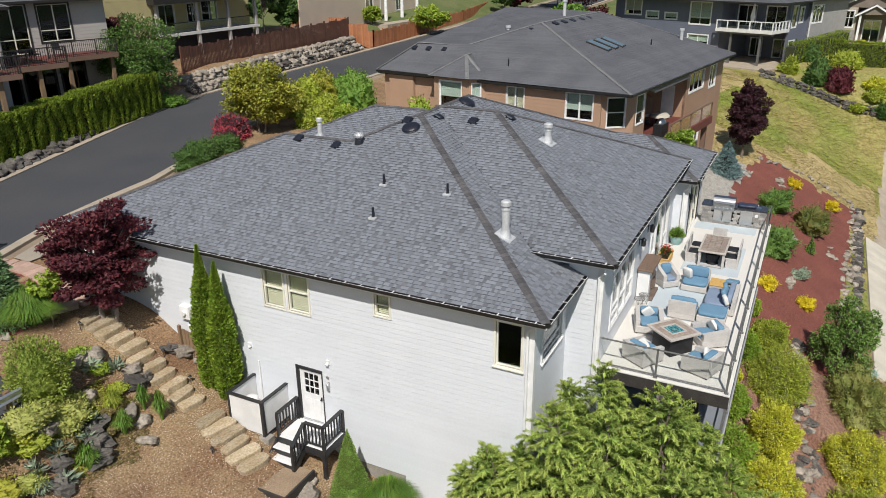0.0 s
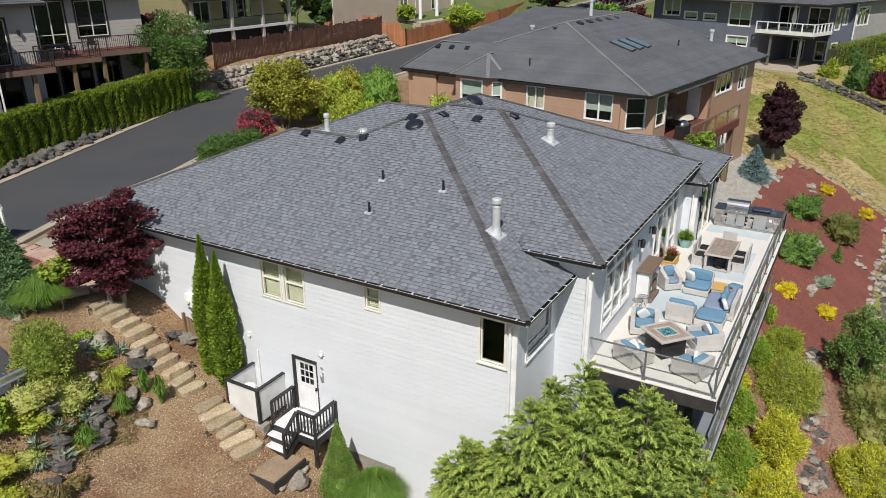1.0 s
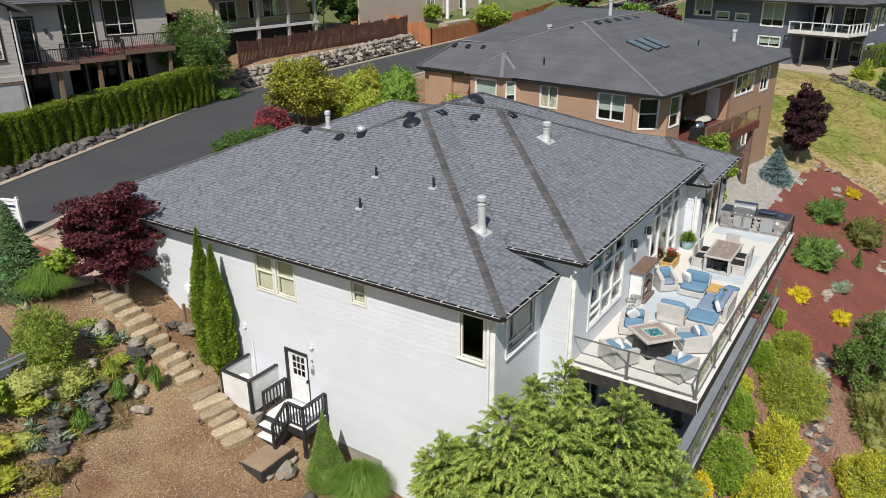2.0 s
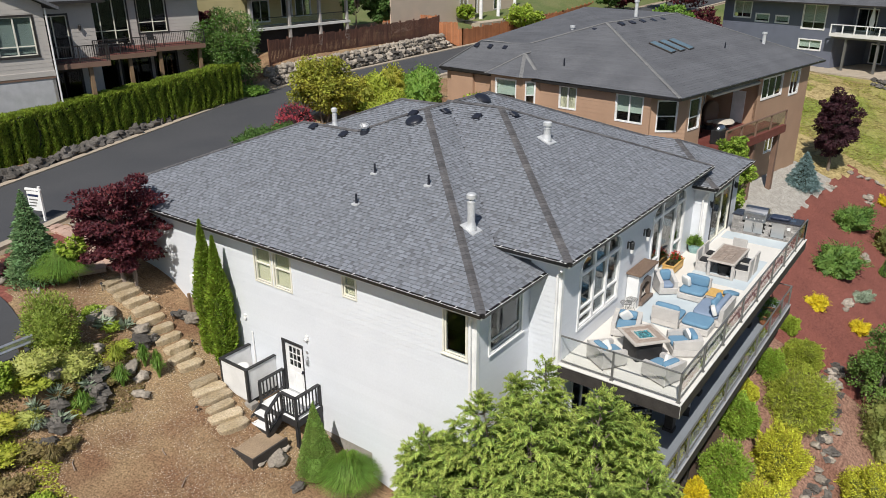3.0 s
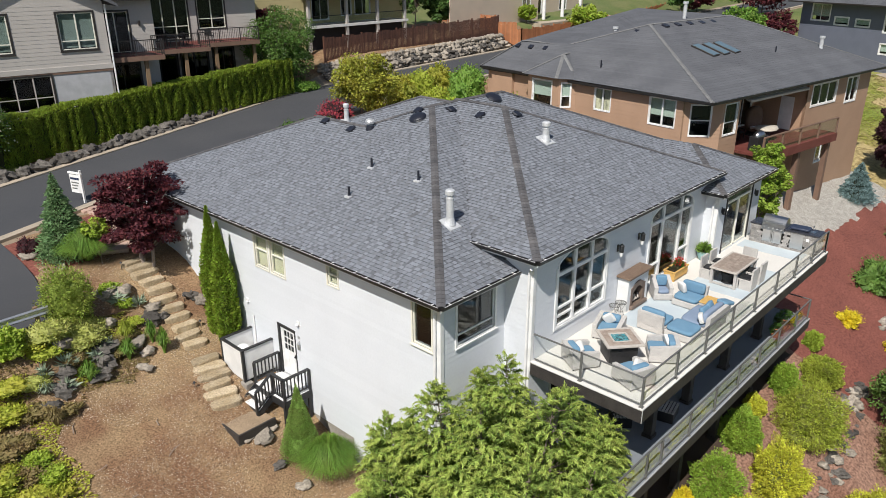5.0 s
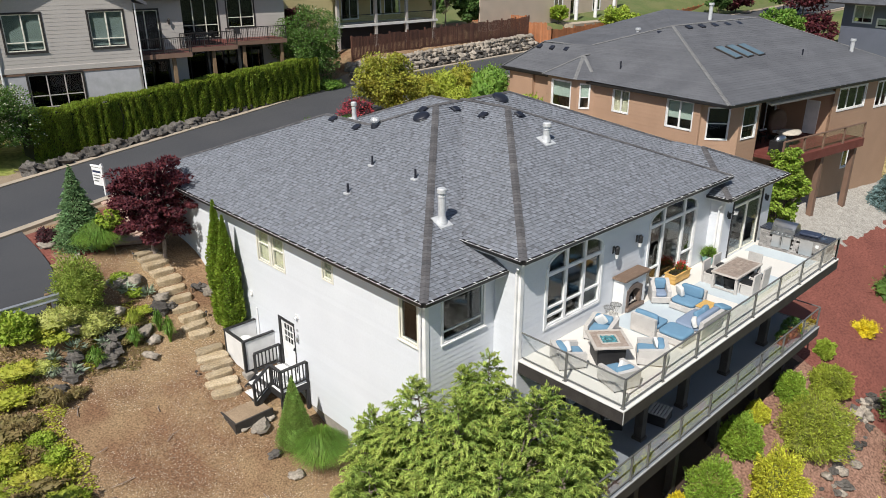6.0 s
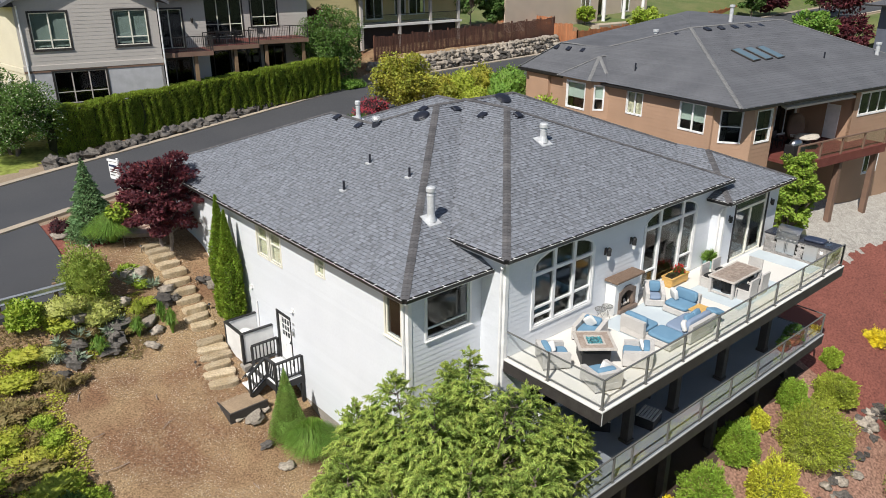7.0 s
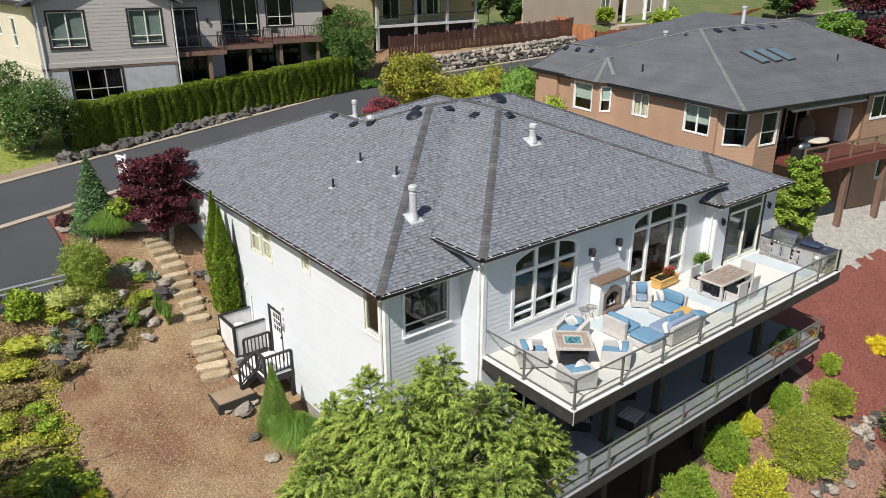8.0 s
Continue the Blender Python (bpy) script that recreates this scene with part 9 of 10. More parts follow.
# bark chips and dry litter lying on the mulch
def chips(name, label, n, seed, size, material, x0, x1, y0, y1, width=0.4):
    rg = np.random.default_rng(seed)
    x, y = rg.uniform(x0, x1, n), rg.uniform(y0, y1, n)
    z = np.array([ground_z(a, b) + 0.10 * noise.noise(Vector((a * 0.5, b * 0.5, 0))) + 0.05 * noise.noise(Vector((a * 1.7, b * 1.7, 5))) + 0.03 for a, b in zip(x, y)])
    edge = [1.3 * abs(noise.noise(Vector((a * 0.45, b * 0.45, seed + 9.0)))) + 0.5 * abs(noise.noise(Vector((a * 1.6, b * 1.6, 2.0)))) for a, b in zip(x, y)]
    keep = np.array([noise.noise(Vector((a * 0.5, b * 0.5, seed))) > -0.25 and a < x1 - e and b > y0 + e and not (a < -5.2 and b > 13.4) and (x1 < 30 or zone(a, b) in (2, 10) and (material is not L_OLIVE or zone(a, b) == 2)) for a, b, e in zip(x, y, edge)])
    c = np.stack([x, y, z], 1)[keep]
    k = len(c)
    al = np.stack([rg.normal(0, 1, k), rg.normal(0, 1, k), np.zeros(k)], 1)
    tagged(new(name, leaf_mesh(name, c, al, size, width, material, seed, jitter=0.12, face=np.tile([0, 0, 3.0], (k, 1)))), label, "mulch", kind="stuff")


chips("bark_chips", "pale dry bark chips scattered over the mulch", 36000, 5, 0.05, mat("pale_bark_chip", (0.60, 0.51, 0.40), (0.46, 0.37, 0.27), rough=0.9, bump=0, island=0.35), -9.5, -0.3, -4, 18)
chips("bark_chips", "dark red-brown bark chips scattered over the mulch", 16000, 6, 0.05, mat("dark_bark_chip", (0.17, 0.098, 0.06), (0.125, 0.078, 0.05), rough=0.95, bump=0, island=0.4), -9.5, -0.3, -4, 18)
chips("groundcover_blades", "thin straw and green blades among the garden rocks", 9000, 21, 0.16, L_STRAW, -10.5, -2.9, 11.0, 14.0, 0.22)
chips("groundcover_blades", "thin straw and green blades among the garden rocks", 8000, 22, 0.15, L_COVER, -10.5, -3.3, 11.7, 14.0, 0.4)
chips("groundcover_blades", "loose groundcover leaves along the slope edge", 11000, 23, 0.12, L_COVER, -12, -7.3, 2.0, 11.5, 0.6)
tw = random.Random(77)
for i in range(8):
    x, y = tw.uniform(-7.5, -2.5), tw.uniform(1.0, 10.5)
    a, L = tw.uniform(0, 6.3), tw.uniform(0.35, 0.9)
    g = Geo().tube([(0, 0, 0.04), (L * 0.5, 0.06, 0.07), (L, -0.03, 0.05)], [0.016, 0.013, 0.006], 5)
    tagged(part("fallen_twig", g, PALEBARK, None, m=pose(x, y, ground_z(x, y) + 0.03, 0, 0, math.degrees(a))), "dry fallen twig lying on the mulch", "twig", "fallen twigs")

# rocks of the side garden
rng = random.Random(33)
for x, y, r, d in ((-2.45, 13.75, 0.42, 0), (-2.75, 13.35, 0.5, 1), (-2.3, 13.3, 0.3, 1), (-3.3, 14.75, 0.5, 0), (-3.75, 14.9, 0.42, 0), (-0.75, 13.7, 0.42, 1), (-0.35, 13.4, 0.5, 0), (-0.2, 12.9, 0.4, 0), (-4.9, 12.9, 0.55, 1), (-5.15, 12.4, 0.6, 1), (-5.5, 12.0, 0.5, 1), (-6.5, 12.3, 0.45, 1), (-6.9, 11.9, 0.55, 1), (-7.4, 11.5, 0.5, 1), (-4.4, 13.7, 0.4, 0), (-3.7, 12.7, 0.42, 0), (-3.6, 12.2, 0.35, 0), (-4.0, 11.6, 0.36, 0), (-6.3, 13.0, 0.45, 0), (-2.25, 6.8, 0.5, 0), (-1.75, 7.0, 0.3, 0), (-2.75, 7.1, 0.3, 0), (-2.4, 5.6, 0.34, 1), (-2.2, 4.45, 0.36, 0), (-5.0, 19.0, 0.5, 0), (-4.4, 17.2, 0.3, 0)):
    r *= 0.72
    tagged(rock(None, x, y, ground_z(x, y) + r * 0.12, r, rng, d, 0.6 if y > 8 else 0.36, "boulder"), "weathered grey garden boulder" if not d else "dark basalt garden boulder", "boulder", "garden boulders")

# stone steps
SAND = mat("tan_sandstone", (0.355, 0.275, 0.17), (0.42, 0.345, 0.24), rough=0.9, scale=2.5, fine=14, var=0.35, bump=0.6, obj=0.22)
PINKSTONE = mat("pinkish_flagstone", (0.46, 0.33, 0.27), (0.40, 0.29, 0.24), rough=0.9, scale=3, fine=20, var=0.2, bump=0.4)
st = thing("stone_steps", "curving flight of rough tan sandstone slabs in the mulch", "steps")


def rough_slab(w, d, h, pr):
    """A split stone slab: uneven outline, a worn upper edge and a slightly dished top."""
    n = 14
    ring = []
    for k in range(n):
        a = 2 * math.pi * (k + pr.uniform(-0.2, 0.2)) / n
        c, q = math.cos(a), math.sin(a)
        ring.append((w * math.copysign(abs(c) ** 0.42, c) * pr.uniform(0.93, 1.05), d * math.copysign(abs(q) ** 0.42, q) * pr.uniform(0.9, 1.08)))
    vs, fs = [], []
    for inset, z, wob in ((0.96, -h, 0.0), (1.0, -0.04, 0.012), (0.975, -0.008, 0.01), (0.86, 0.004, 0.012)):
        vs += [(x * inset, y * inset, z + pr.uniform(-wob, wob)) for x, y in ring]
    for j in range(3):
        fs += [(j * n + k, j * n + (k + 1) % n, (j + 1) * n + (k + 1) % n, (j + 1) * n + k) for k in range(n)]
    fs.append(tuple(range(3 * n, 4 * n)))
    return Geo().add(vs, fs)


STEP_Y = [16.1 - 0.43 * i for i in range(11)] + [10.9 - 0.45 * i for i in range(6)]
for i, y in enumerate(STEP_Y):
    x = float(np.interp(y, [8.6, 10.9, 12.3, 14.4, 16.1], [-2.5, -1.95, -1.82, -1.83, -1.98]))
    g = rough_slab(rng.uniform(0.5, 0.66), rng.uniform(0.2, 0.27), 0.26, rng)
    part("step_slab", g, SAND, st, m=pose(x + rng.uniform(-0.06, 0.06), y, ground_z(x, y) + 0.11, rng.uniform(-3, 3), rng.uniform(-3, 3), -4 + rng.uniform(-8, 8) - 12 * smooth(11.5, 8.5, y) + 8 * smooth(14.5, 16, y)))
for x, y in ((-1.15, 13.6), (-1.2, 12.4), (-3.05, 9.8), (-1.05, 9.2), (-2.55, 15.9)):
    pl = thing("path_light", "small bronze path light by the stone steps", "path light", pose(x, y, ground_z(x, y)), "path lights")
    part("stake", Geo().cyl((0, 0, -0.1), (0, 0, 0.28), 0.012), CHAR, pl)
    part("hood", Geo().cyl((0, 0, 0.26), (0, 0, 0.33), 0.07, 0.015, 10), CHAR, pl)

for i, (x, y, r) in enumerate(((-2.1, 17.6, 0.62), (-2.9, 18.2, 0.5), (-1.5, 18.3, 0.55), (-2.2, 18.9, 0.6))):
    g = Geo().box(-r, r, -0.45, 0.45, -0.15, 0.05, 0.03)
    tagged(part("flagstone", g, PINKSTONE, None, m=pose(x, y, ground_z(x, y) + 0.06, 0, 0, 20 * i - 25)), "pinkish flat flagstone above the stone steps", "flagstone", "flagstones")

# wooden gate posts and fence stub by the meter
gp = thing("wood_screen", "weathered wooden screen boards beside the meter", "screen")
for i in range(5):
    part("board", Geo().box(-0.35 - 0.0 * i, -0.31, 13.35 - 0.16 * i - 0.07, 13.35 - 0.16 * i + 0.07, ground_z(-0.4, 13) - 0.4, 2.55 - 0.03 * i), TIMBER, gp)
part("post", Geo().box(-0.42, -0.32, 13.45, 13.55, 1.0, 2.7), TIMBER, gp)

# estate sign by the driveway
sg = thing("yard_sign", "white post sign with hanging panel near the kerb", "sign", pose(-0.75, 24.3, ground_z(-0.75, 24.3), 0, 0, -72))
part("post", Geo().box(0.36, 0.46, -0.05, 0.05, -0.2, 1.72, 0.008), TRIM, sg)
part("arm", Geo().box(-0.42, 0.5, -0.05, 0.05, 1.5, 1.6, 0.008), TRIM, sg)
part("panel", Geo().box(-0.38, 0.33, -0.015, 0.015, 0.52, 1.46, 0.004), TRIM, sg)
part("panel_band", Geo().box(-0.34, 0.29, -0.019, 0.019, 1.2, 1.31), mat("dark_blue_sign_ink", (0.02, 0.03, 0.08), rough=0.5), sg)
for k in range(3):
    part("text_bar", Geo().box(-0.3, 0.22 - 0.08 * k, -0.02, 0.02, 1.02 - 0.15 * k, 1.08 - 0.15 * k), RAILGREY, sg)

# guardrail at the driveway's end
gd = thing("guardrail", "galvanised steel guardrail at the driveway edge", "guardrail")
A, B = Vector((-13.0, 13.75, 3.15)), Vector((-6.2, 13.85, 3.2))
u = (B - A).normalized()
m = wall_frame(A, u, (u.y, -u.x, 0))
prof = [(0.0, -0.16), (0.05, -0.11), (0.0, -0.05), (0.0, 0.05), (0.05, 0.11), (0.0, 0.16), (-0.012, 0.16), (0.03, 0.11), (-0.012, 0.05), (-0.012, -0.05), (0.03, -0.11), (-0.012, -0.16)]
Lg = (B - A).length
part("beam", Geo().prism(prof, "x", 0, Lg), METAL, gd, m=m)
for i in range(4):
    p = A + u * (0.4 + (Lg - 0.8) * i / 3)
    part("post", Geo().box(p.x - 0.07, p.x + 0.07, p.y + 0.03, p.y + 0.17, 1.5, p.z + 0.18), TIMBER, gd)

# --- beds along the street and under the house next door ---
tree("vine_maple", "round yellow-green maple beside the street", 20.8, 26.9, 4.4, 2.15, 3.6, L_AUTUMN, n=15000, size=0.18, width=0.7, seed=11, clumps=90, stems=3, trunk=0.1, spread=1.2)
shrub("azalea", "crimson flowering azalea by the street", 18.6, 27.6, 1.3, 1.1, 1.5, L_RED, n=2200, size=0.14, seed=12, core=RCORE)
shrub("azalea", "crimson flowering azalea by the street", 17.2, 26.7, 1.0, 0.9, 1.1, L_RED, n=1500, size=0.14, seed=13, core=RCORE)
shrub("low_juniper", "low green juniper mound by the kerb", 13.4, 25.6, 2.0, 1.0, 1.2, L_DARKG, n=5000, size=0.12, seed=14, rz=17)
shrub("low_juniper", "low green juniper mound by the kerb", 16.0, 25.9, 1.2, 0.9, 1.0, L_DARKG, n=3500, size=0.12, seed=15)
for i, (x, y, r, h, leaf) in enumerate(((25.5, 28.2, 1.3, 2.3, L_AUTUMN), (28.0, 28.6, 1.3, 2.2, L_OLIVE), (30.4, 28.8, 1.2, 2.4, L_AUTUMN), (27.5, 26.4, 1.2, 1.5, L_OLIVE), (32.0, 27.0, 1.6, 2.6, L_GREEN), (24.0, 25.0, 1.3, 1.2, L_OLIVE), (29.4, 24.9, 1.5, 2.9, L_GREEN), (27.0, 24.3, 0.9, 1.0, L_LIME), (25.8, 17.5, 0.9, 3.2, L_LIME), (25.4, 14.0, 0.7, 2.6, L_OLIVE))):
    shrub("border_shrub", "leafy green and gold border shrub", x, y, r, r, h, leaf, n=1700, size=0.2, width=0.6, seed=110 + i, group="border shrubs", sit=0.5)

# hedge and boulders across the street
def hedge(label, p, q, z0, h, thick, n, seed):
    hd = thing("hedge", label, "hedge")
    rng = np.random.default_rng(seed)
    p, q = np.array(p, float), np.array(q, float)
    L = np.linalg.norm(q - p)
    u = (q - p) / L
    nn = np.array([u[1], -u[0]])
    s = rng.uniform(0, L, n)
    side = rng.choice([0, 1, 2], n, p=[0.55, 0.30, 0.15])
    v = rng.uniform(0, 1, n)
    bump = np.array([noise.noise(Vector((a * 0.9, seed, b * 1.5))) for a, b in zip(s, v)])
    col = 0.24 * np.abs(np.sin(s * math.pi / 0.8 + 2.6 * bump)) ** 0.7
    top = h * (1 + 0.07 * np.array([noise.noise(Vector((a * 0.6, 4.0, seed))) for a in s]))
    off = np.where(side == 0, thick / 2 + col - 0.2, np.where(side == 2, -thick / 2, rng.uniform(-thick / 2, thick / 2, n))) + 0.14 * bump
    z = np.where(side == 1, top + 0.1 * bump + col * 0.6, v * top)
    zb = z0[0] + (z0[1] - z0[0]) * s / L
    c = np.stack([p[0] + u[0] * s + nn[0] * off, p[1] + u[1] * s + nn[1] * off, zb + z], 1)
    al = np.stack([nn[0] * 0.5 * np.sign(off), nn[1] * 0.5 * np.sign(off), np.full(n, 1.0)], 1)
    part("foliage", leaf_mesh("hedge_foliage", c, al, 0.2, 0.34, L_HEDGE, seed, jitter=0.35, face=al * [2, 2, 0.6]), None, hd)
    m = wall_frame((p[0], p[1], 0), (u[0], u[1], 0), (nn[0], nn[1], 0))
    g = Geo().add([m @ Vector(w) for w in ((0, -thick * 0.36, z0[0] - 0.2), (L, -thick * 0.36, z0[1] - 0.2), (L, thick * 0.36, z0[1] - 0.2), (0, thick * 0.36, z0[0] - 0.2), (0, -thick * 0.36, z0[0] + h * 0.92), (L, -thick * 0.36, z0[1] + h * 0.92), (L, thick * 0.36, z0[1] + h * 0.92), (0, thick * 0.36, z0[0] + h * 0.92))],
                  [(0, 1, 2, 3), (4, 7, 6, 5), (0, 4, 5, 1), (1, 5, 6, 2), (2, 6, 7, 3), (3, 7, 4, 0)])
    # Dark box whose colour stands in for the hedge's inner shade.
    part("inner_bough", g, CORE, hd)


hedge("clipped green arborvitae hedge along the street", (-1.4, 33.75), (22.4, 38.75), (3.85, 4.6), 2.55, 1.5, 80000, 5)
tree("flowering_shrub_tree", "dense grey-green shrub tree beside the hedge end", 23.6, 40.6, 6.4, 3.0, 5.6, L_BLOOM, n=24000, size=0.18, width=0.5, seed=17, clumps=90, stems=3, spread=1.05, bloom=700)
tree("flowering_shrub_tree", "dense green shrub tree with pale blossom at the hedge end", -3.4, 34.2, 5.0, 2.7, 4.7, L_BLOOM, n=24000, size=0.16, width=0.5, seed=18, clumps=90, stems=3, spread=1.05, bloom=2200)
tree("red_maple", "dark red maple between the far houses", 24.5, 46.0, 6.6, 2.2, 5.0, L_MAPLE, n=7000, size=0.3, seed=19)
shrub("spreading_yew", "low spreading green yew at the hedge foot", 24.0, 38.9, 1.8, 1.0, 0.9, L_GREEN, n=1500, size=0.22, seed=20)
for i in range(40):
    t = i / 39
    x = -2.2 + 25 * t
    y = road_mid(x) + 4.55 + 0.08 * math.sin(i * 2.1)
    r = rng.uniform(0.34, 0.48)
    tagged(rock(None, x, y, ground_z(x, y) + r * 0.3, r, rng, 1, 0.8, "boulder"), "dark basalt boulder below the hedge", "boulder", "hedge boulders")
for i, (x, y, h, r, leaf) in enumerate(((46.5, 47.5, 7, 2.2, L_DARKG), (49.0, 46.2, 4.2, 1.6, L_DARKG), (68.5, 39.0, 3.4, 2.3, L_LIME), (82.5, 25.0, 4.6, 2.6, L_GREEN), (96.5, 40.2, 5, 2.4, L_DARKG), (101, 39.7, 4.5, 3.0, L_MAPLE), (106, 34.5, 6, 3.4, L_GREEN), (90.5, 23.2, 5, 2.6, L_MAPLE), (62, 43.6, 2.2, 1.0, L_LIME), (70, 66, 9, 4, L_MAPLE), (96, 62, 8, 5, L_GREEN), (112, 52, 7, 4.5, L_DARKG), (124, 40, 8, 5, L_OLIVE), (60, 62, 8, 3.5, L_DARKG), (118, 20, 9, 5, L_GREEN), (102, 30, 6, 3.5, L_MAPLE), (110, 8, 7, 4, L_LIME), (126, -6, 9, 5, L_DARKG), (20, 52, 8, 3.5, L_GREEN), (10, 55, 9, 4, L_DARKG), (-12, 50, 9, 4, L_GREEN), (120, 66, 10, 6, L_GREEN), (140, 30, 12, 7, L_DARKG))):
    tree("street_tree", "leafy garden tree among the far houses", x, y, h, r, h * 0.8, leaf, n=3500, size=0.42, width=0.6, seed=140 + i, clumps=40)

# --- garden and hill beyond the deck ---
tree("plum_tree", "dark purple-leaved plum tree at the edge of the hill", 48.6, -1.35, 6.5, 1.6, 5.4, L_PLUM, n=20000, size=0.2, width=0.5, seed=21, clumps=130, spread=0.85, trunk=0.16)
cone_tree("blue_spruce", "small blue spruce in the gravel bed", 42.1, -0.75, 2.6, 1.4, L_BLUE, n=7500, size=0.26, width=0.2, seed=22, tiers=7)
tree("vine_shrub", "tall light green leafy shrub by the brown house", 27.2, 0.6, 5.8 - ground_z(27.2, 0.6), 1.15, 5.0, L_VINE, n=17000, size=0.16, width=0.65, seed=23, clumps=120, spread=0.9)
for i, (x, y, rx, ry, h, leaf, lab, s) in enumerate((
        (40.2, -4.7, 1.9, 1.1, 1.3, L_JUNIPER, "spreading green juniper in red mulch", 0.3), (40.0, -7.3, 1.25, 1.2, 1.9, L_BROWN, "bronze and olive-green rounded shrub in red mulch", 0.22),
        (31.9, -5.2, 1.6, 1.2, 1.4, L_JUNIPER, "spreading green juniper in red mulch", 0.26), (25.7, -5.3, 0.55, 0.5, 0.62, L_YELLOW, "bright yellow dwarf shrub in red mulch", 0.12),
        (26.4, -7.5, 0.6, 0.5, 0.6, L_YELLOW, "bright yellow dwarf shrub in red mulch", 0.12), (48.6, -5.8, 0.55, 0.5, 0.6, L_YELLOW, "bright yellow dwarf shrub in red mulch", 0.18),
        (49.4, -8.9, 0.6, 0.5, 0.6, L_YELLOW, "bright yellow dwarf shrub in red mulch", 0.18), (30.4, -7.0, 0.9, 0.45, 0.3, L_GREY, "grey-green creeping juniper in red mulch", 0.14))):
    shrub("garden_shrub", lab, x, y, rx, ry, h, leaf, n=3400, size=s * 0.8, seed=160 + i, width=0.28, lump=0.75, up=0.15, rz=-20)
cone_tree("dwarf_conifer", "tiny green cone conifer in red mulch", 35.6, -7.5, 1.3, 0.36, L_GREEN, n=900, size=0.14, seed=24)
for i, (x, y, rx, ry, h, leaf, lab) in enumerate((
        (16.1, -6.55, 1.7, 1.5, 2.35, L_OLIVE, "large rounded golden-green cypress below the deck"), (13.15, -4.75, 0.92, 0.85, 1.6, L_FRESH, "rounded green cypress below the deck"),
        (12.5, -6.7, 1.2, 1.1, 2.2, L_GOLD, "rounded golden cypress below the deck"), (10.05, -5.2, 1.15, 1.0, 2.0, L_FRESH, "rounded green cypress below the deck"),
        (17.25, -5.0, 0.72, 0.7, 1.3, L_FRESH, "small rounded fresh green cypress below the deck"), (19.5, -5.85, 1.05, 0.95, 1.2, L_OLIVE, "rounded golden cypress below the deck"),
        (15.0, -4.6, 0.5, 0.48, 0.85, L_GOLD, "small golden shrub below the deck"), (8.4, -4.6, 0.6, 0.5, 1.2, L_YELLOW, "small yellow shrub below the deck"),
        (9.4, -6.9, 1.3, 1.1, 2.2, L_GOLD, "rounded golden cypress below the deck"), (21.4, -4.85, 0.5, 0.45, 0.8, L_LIME, "lime green shrub below the deck"),
        (14.4, -10.2, 1.5, 1.4, 2.2, L_GOLD, "rounded golden cypress below the deck"), (11.2, -10.3, 1.5, 1.4, 2.0, L_OLIVE, "rounded golden-green cypress below the deck"), (7.6, -8.6, 1.3, 1.2, 1.8, L_OLIVE, "rounded golden-green cypress below the deck"))):
    shrub("cypress_shrub", lab, x, y, rx * 0.88, ry * 0.88, h * 0.93, leaf, n=22000, size=0.098, width=0.42, seed=180 + i, lump=0.42, group="cypress shrubs below the deck", category="shrub", up=0.25, inner=0.8, core=GAPCORE)
tree("garden_tree", "upright dark green leafy tree on the slope", 20.7, -9.4, 4.6, 1.45, 4.3, L_GARDEN, n=15000, size=0.13, width=0.5, seed=25, clumps=110, stems=3, spread=0.8, layer=1.1)
shrub("slope_shrub", "twiggy olive-brown shrub on the slope", 18.7, -10.2, 1.5, 1.4, 2.5, L_TWIGGY, n=11000, size=0.11, seed=26, lump=0.55)
ub = thing("utility_box", "small teal green utility box beside the walk", "utility box", pose(22.6, -11.0, ground_z(22.6, -11.0), 0, 0, 10))
part("body", Geo().box(-0.3, 0.3, -0.25, 0.25, -0.2, 0.75, 0.03), CERAMIC, ub)
part("lid", Geo().box(-0.33, 0.33, -0.28, 0.28, 0.752, 0.8, 0.015), CERAMIC, ub)
grass_clump("grass_tuft", "green grass tuft at the lower deck edge", 17.0, -6.4, 0.7, 0.9, L_GREY, n=300, seed=28)

# pale stones in the red bed and along its rim
BED = [(50.2, -2.6), (52.6, -6.2), (54.0, -10.6), (46.0, -10.8), (37.6, -9.9), (31.4, -9.8), (27.5, -9.3)]
for (ax, ay), (bx, by) in zip(BED, BED[1:]):
    L = math.hypot(bx - ax, by - ay)
    for i in range(int(L / 0.36)):
        t = (i + rng.random()) / (L / 0.36)
        x, y = ax + (bx - ax) * t + rng.uniform(-0.25, 0.25), ay + (by - ay) * t + rng.uniform(-0.3, 0.3)
        r = rng.uniform(0.1, 0.25)
        tagged(rock(None, x, y, ground_z(x, y) + r * 0.15, r, rng, 0, 0.55, "edging_stone"), "pale stone edging the red mulch bed", "stone", "bed edging stones")
for cx, cy in ((36.0, -6.4), (28.5, -6.6), (47.6, -4.7), (45.0, -2.2), (39.0, -9.0)):
    for i in range(9):
        x, y = cx + rng.uniform(-1.0, 1.0), cy + rng.uniform(-0.3, 0.3)
        r = rng.uniform(0.1, 0.24)
        tagged(rock(None, x, y, ground_z(x, y) + r * 0.15, r, rng, 0, 0.5, "accent_stone"), "pale accent stone lying in red mulch", "stone", "accent stones")
for i in range(80):
    k = rng.random()
    x, y = 11 + 10.5 * k + rng.uniform(-0.4, 0.4), -8.5 + 1.3 * k + rng.uniform(-0.45, 0.45)
    r = rng.uniform(0.08, 0.25)
    tagged(rock(None, x, y, ground_z(x, y) + r * 0.2, r, rng, i % 2, 0.6, "slope_stone"), "grey stone on the slope below the bed", "stone", "slope stones")

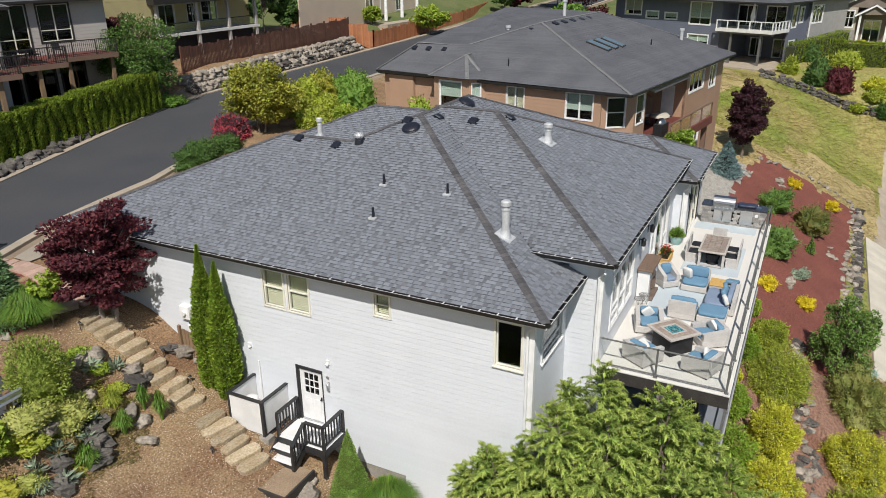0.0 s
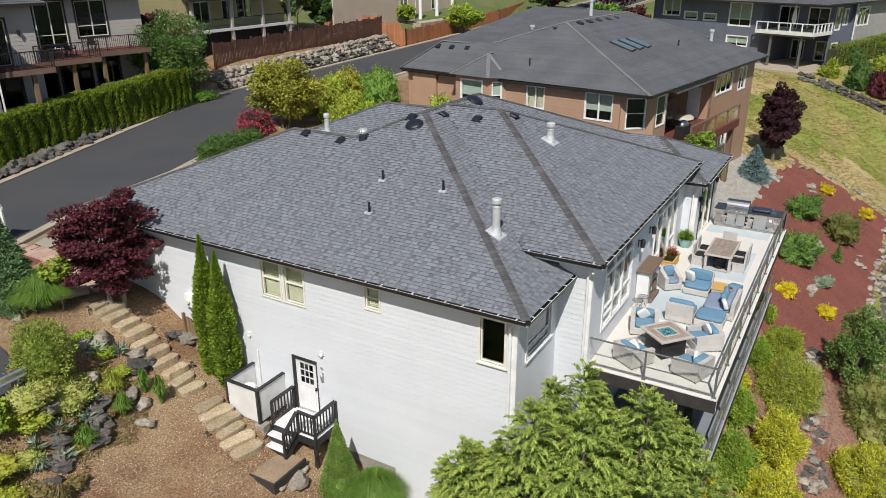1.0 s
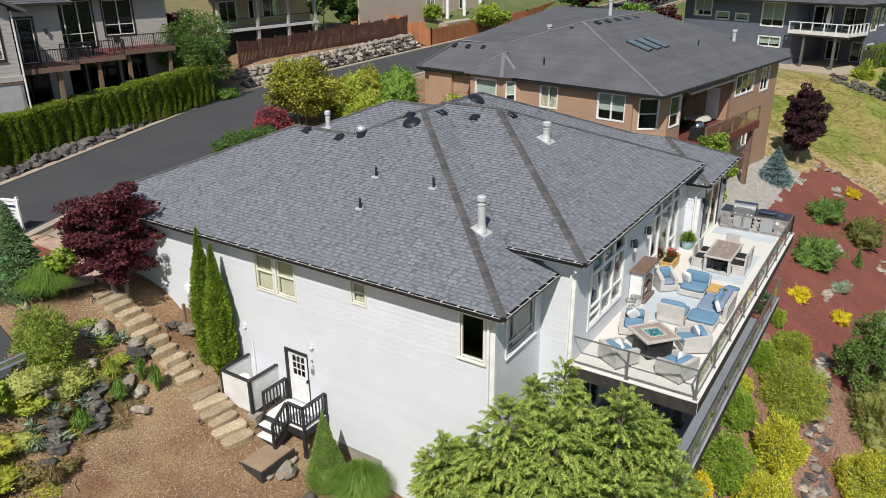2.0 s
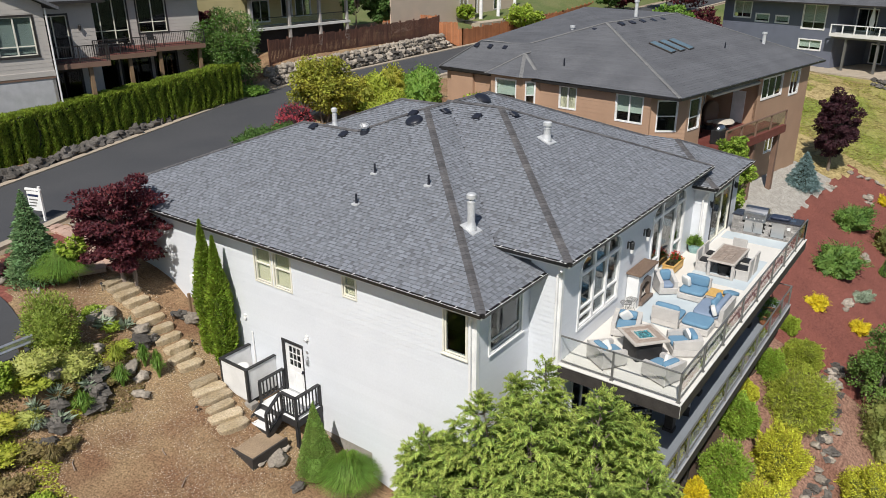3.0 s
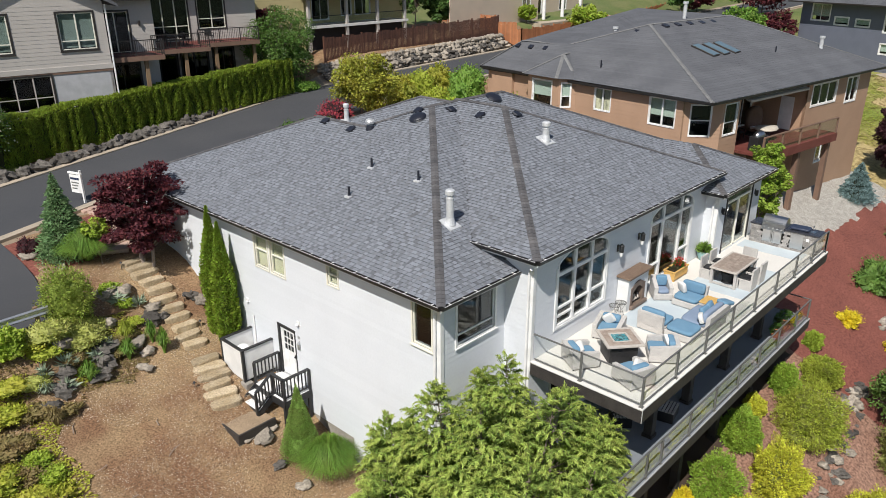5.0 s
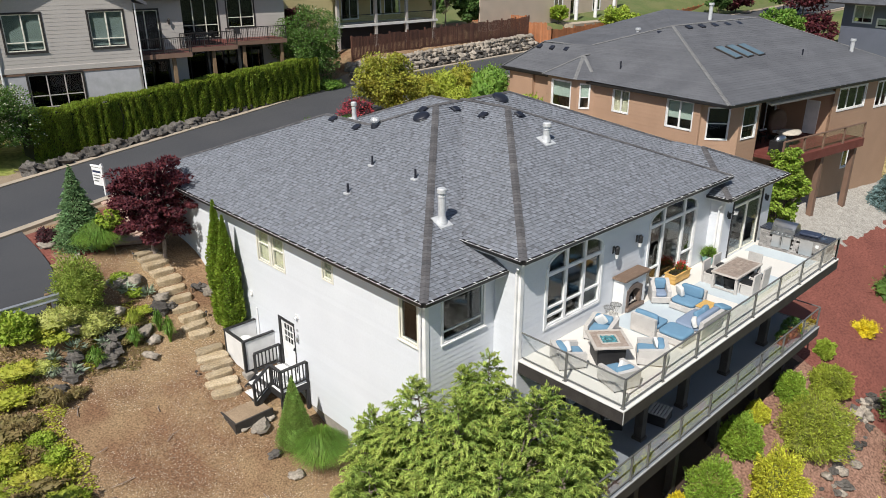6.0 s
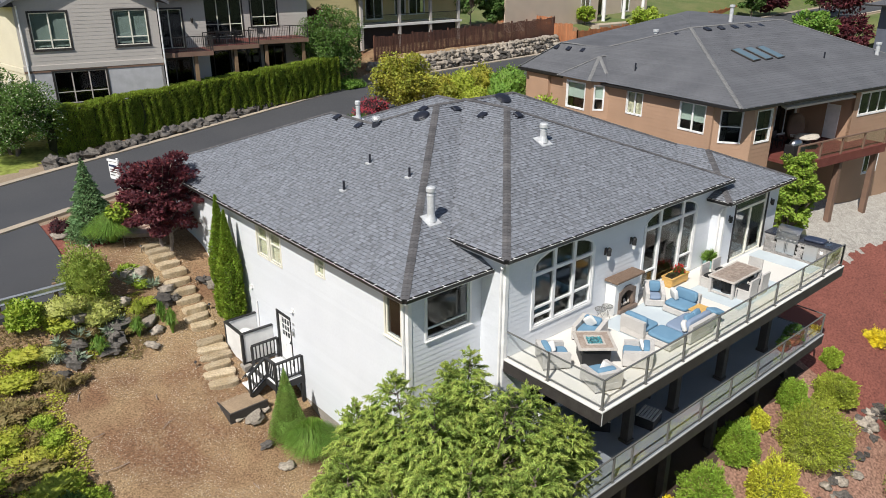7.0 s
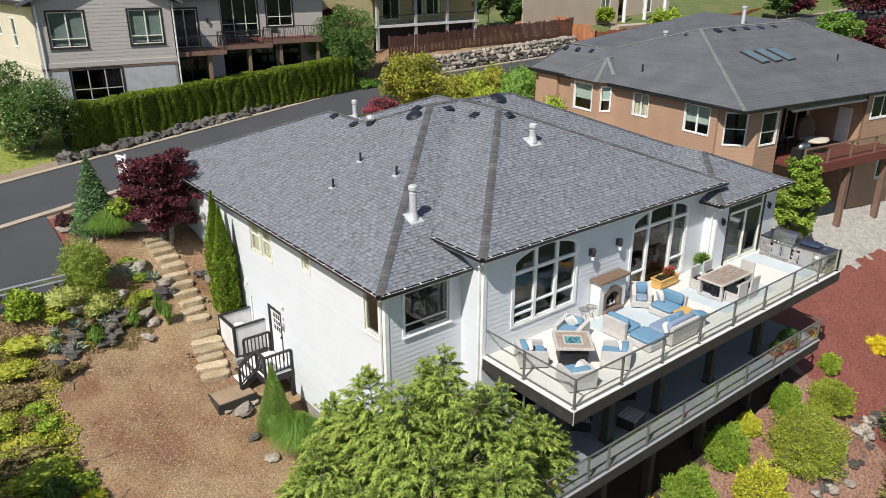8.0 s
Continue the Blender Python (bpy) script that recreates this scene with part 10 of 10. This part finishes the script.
# planting on the terrace by the blue house
for i, (x, y, r, h, leaf, lab) in enumerate((
        (77.3, -6.2, 1.7, 3.3, L_DARKG, "broad green shrub on the far terrace"), (76.6, -8.5, 1.7, 3.2, L_MAPLE, "dark red weeping maple on the far terrace"),
        (84.4, -9.0, 2.1, 2.3, L_OLIVE, "golden-green shrub on the far terrace"), (78.6, -12.2, 1.5, 1.4, L_GOLD, "yellow shrub on the far terrace"),
        (76.4, -12.1, 1.2, 1.4, L_OLIVE, "rounded olive shrub on the far terrace"), (74.4, -13.3, 1.2, 1.6, L_DARKG, "rounded green shrub on the far terrace"),
        (73.9, -10.4, 1.2, 0.8, L_OLIVE, "low juniper at the terrace edge"), (81, -2.9, 1.3, 1.1, L_OLIVE, "low clipped pine on the far terrace"),
        (88, -4.3, 2.0, 2.8, L_DARKG, "dark pine shrub on the far terrace"), (97, -10.6, 1.3, 1.5, L_GOLD, "golden shrub beyond the hedge"), (92, -3.2, 1.3, 2.0, L_GREEN, "green shrub beyond the hedge"), (79.5, -3.2, 0.9, 2.3, L_OLIVE, "clipped bonsai pine on the far terrace"))):
    shrub("hill_shrub", lab, x, y, r * 0.85, r * 0.85, h * 0.85, leaf, n=1500, size=0.32, seed=220 + i, group="hillside shrubs")
for (p, q, h) in (((84.5, -2.6), (97, -8.6), 2.4), ((87, -7.2), (85.6, -14.5), 2.6)):
    hedge("clipped bright green hedge near the far houses", p, q, (ground_z(*p), ground_z(*q)), h, 1.5, 6000, 8)
EDGE = [(75.7, -0.2), (74.6, -3.4), (73.8, -6.4), (73.4, -9.4), (74.0, -11.9), (74.6, -14.2)]
for (ax, ay), (bx, by) in zip(EDGE, EDGE[1:]):
    for i in range(7):
        t = (i + rng.random() * 0.6) / 7
        x, y = ax + (bx - ax) * t, ay + (by - ay) * t
        for lev in range(2):
            r = rng.uniform(0.22, 0.36)
            tagged(rock(None, x + lev * 0.5, y + rng.uniform(-0.15, 0.15), ground_z(x, y) + 0.12 + 0.42 * lev, r, rng, 1, 0.7, "boulder"), "grey boulder terracing the hillside", "boulder", "hillside boulders")

# rough grass on the hill
chips("hill_grass", "rough dry and green grass blades on the hill", 30000, 11, 0.3, L_STRAW, 40, 76, -17, 9, 0.12)
chips("hill_grass", "rough dry and green grass blades on the hill", 30000, 12, 0.3, L_OLIVE, 40, 76, -17, 9, 0.12)

# concrete walk and boulder edge below the red bed
PALECON = mat("pale_concrete_walk", (0.58, 0.53, 0.44), (0.50, 0.46, 0.38), rough=0.9, scale=0.8, fine=25, var=0.1, bump=0.2, obj=0.06)
wk = thing("garden_walk", "pale concrete walk of cast slabs below the boulder edge", "walkway")
for i in range(26):
    x = 24.5 + 0.92 * i
    y = -12.55 - 0.012 * (x - 24)
    sl = math.degrees(math.atan((ground_z(x, y + 1) - ground_z(x, y - 1)) / 2))
    part("slab", Geo().box(-0.45, 0.45, -1.35, 1.35, -0.2, 0.09, 0.015), PALECON, wk, m=pose(x, y, ground_z(x, y) + 0.05, sl, 0, -1))
for i in range(56):
    k = i / 55
    x, y = 25 + 28 * k, -10.45 - 0.025 * 28 * k + rng.uniform(-0.15, 0.15)
    r = rng.uniform(0.22, 0.42)
    tagged(rock(None, x, y, ground_z(x, y) + 0.06, r, rng, 1 if i % 3 else 0, 0.75, "boulder"), "grey boulder edging the red bed above the walk", "boulder", "walk boulders")

# ---- the nearest shingle tabs, one by one ----
for vs, fs, owner in NEAR_TABS:
    part("shingle", Geo().add(vs, fs), SHINGLE_PIECE, owner)
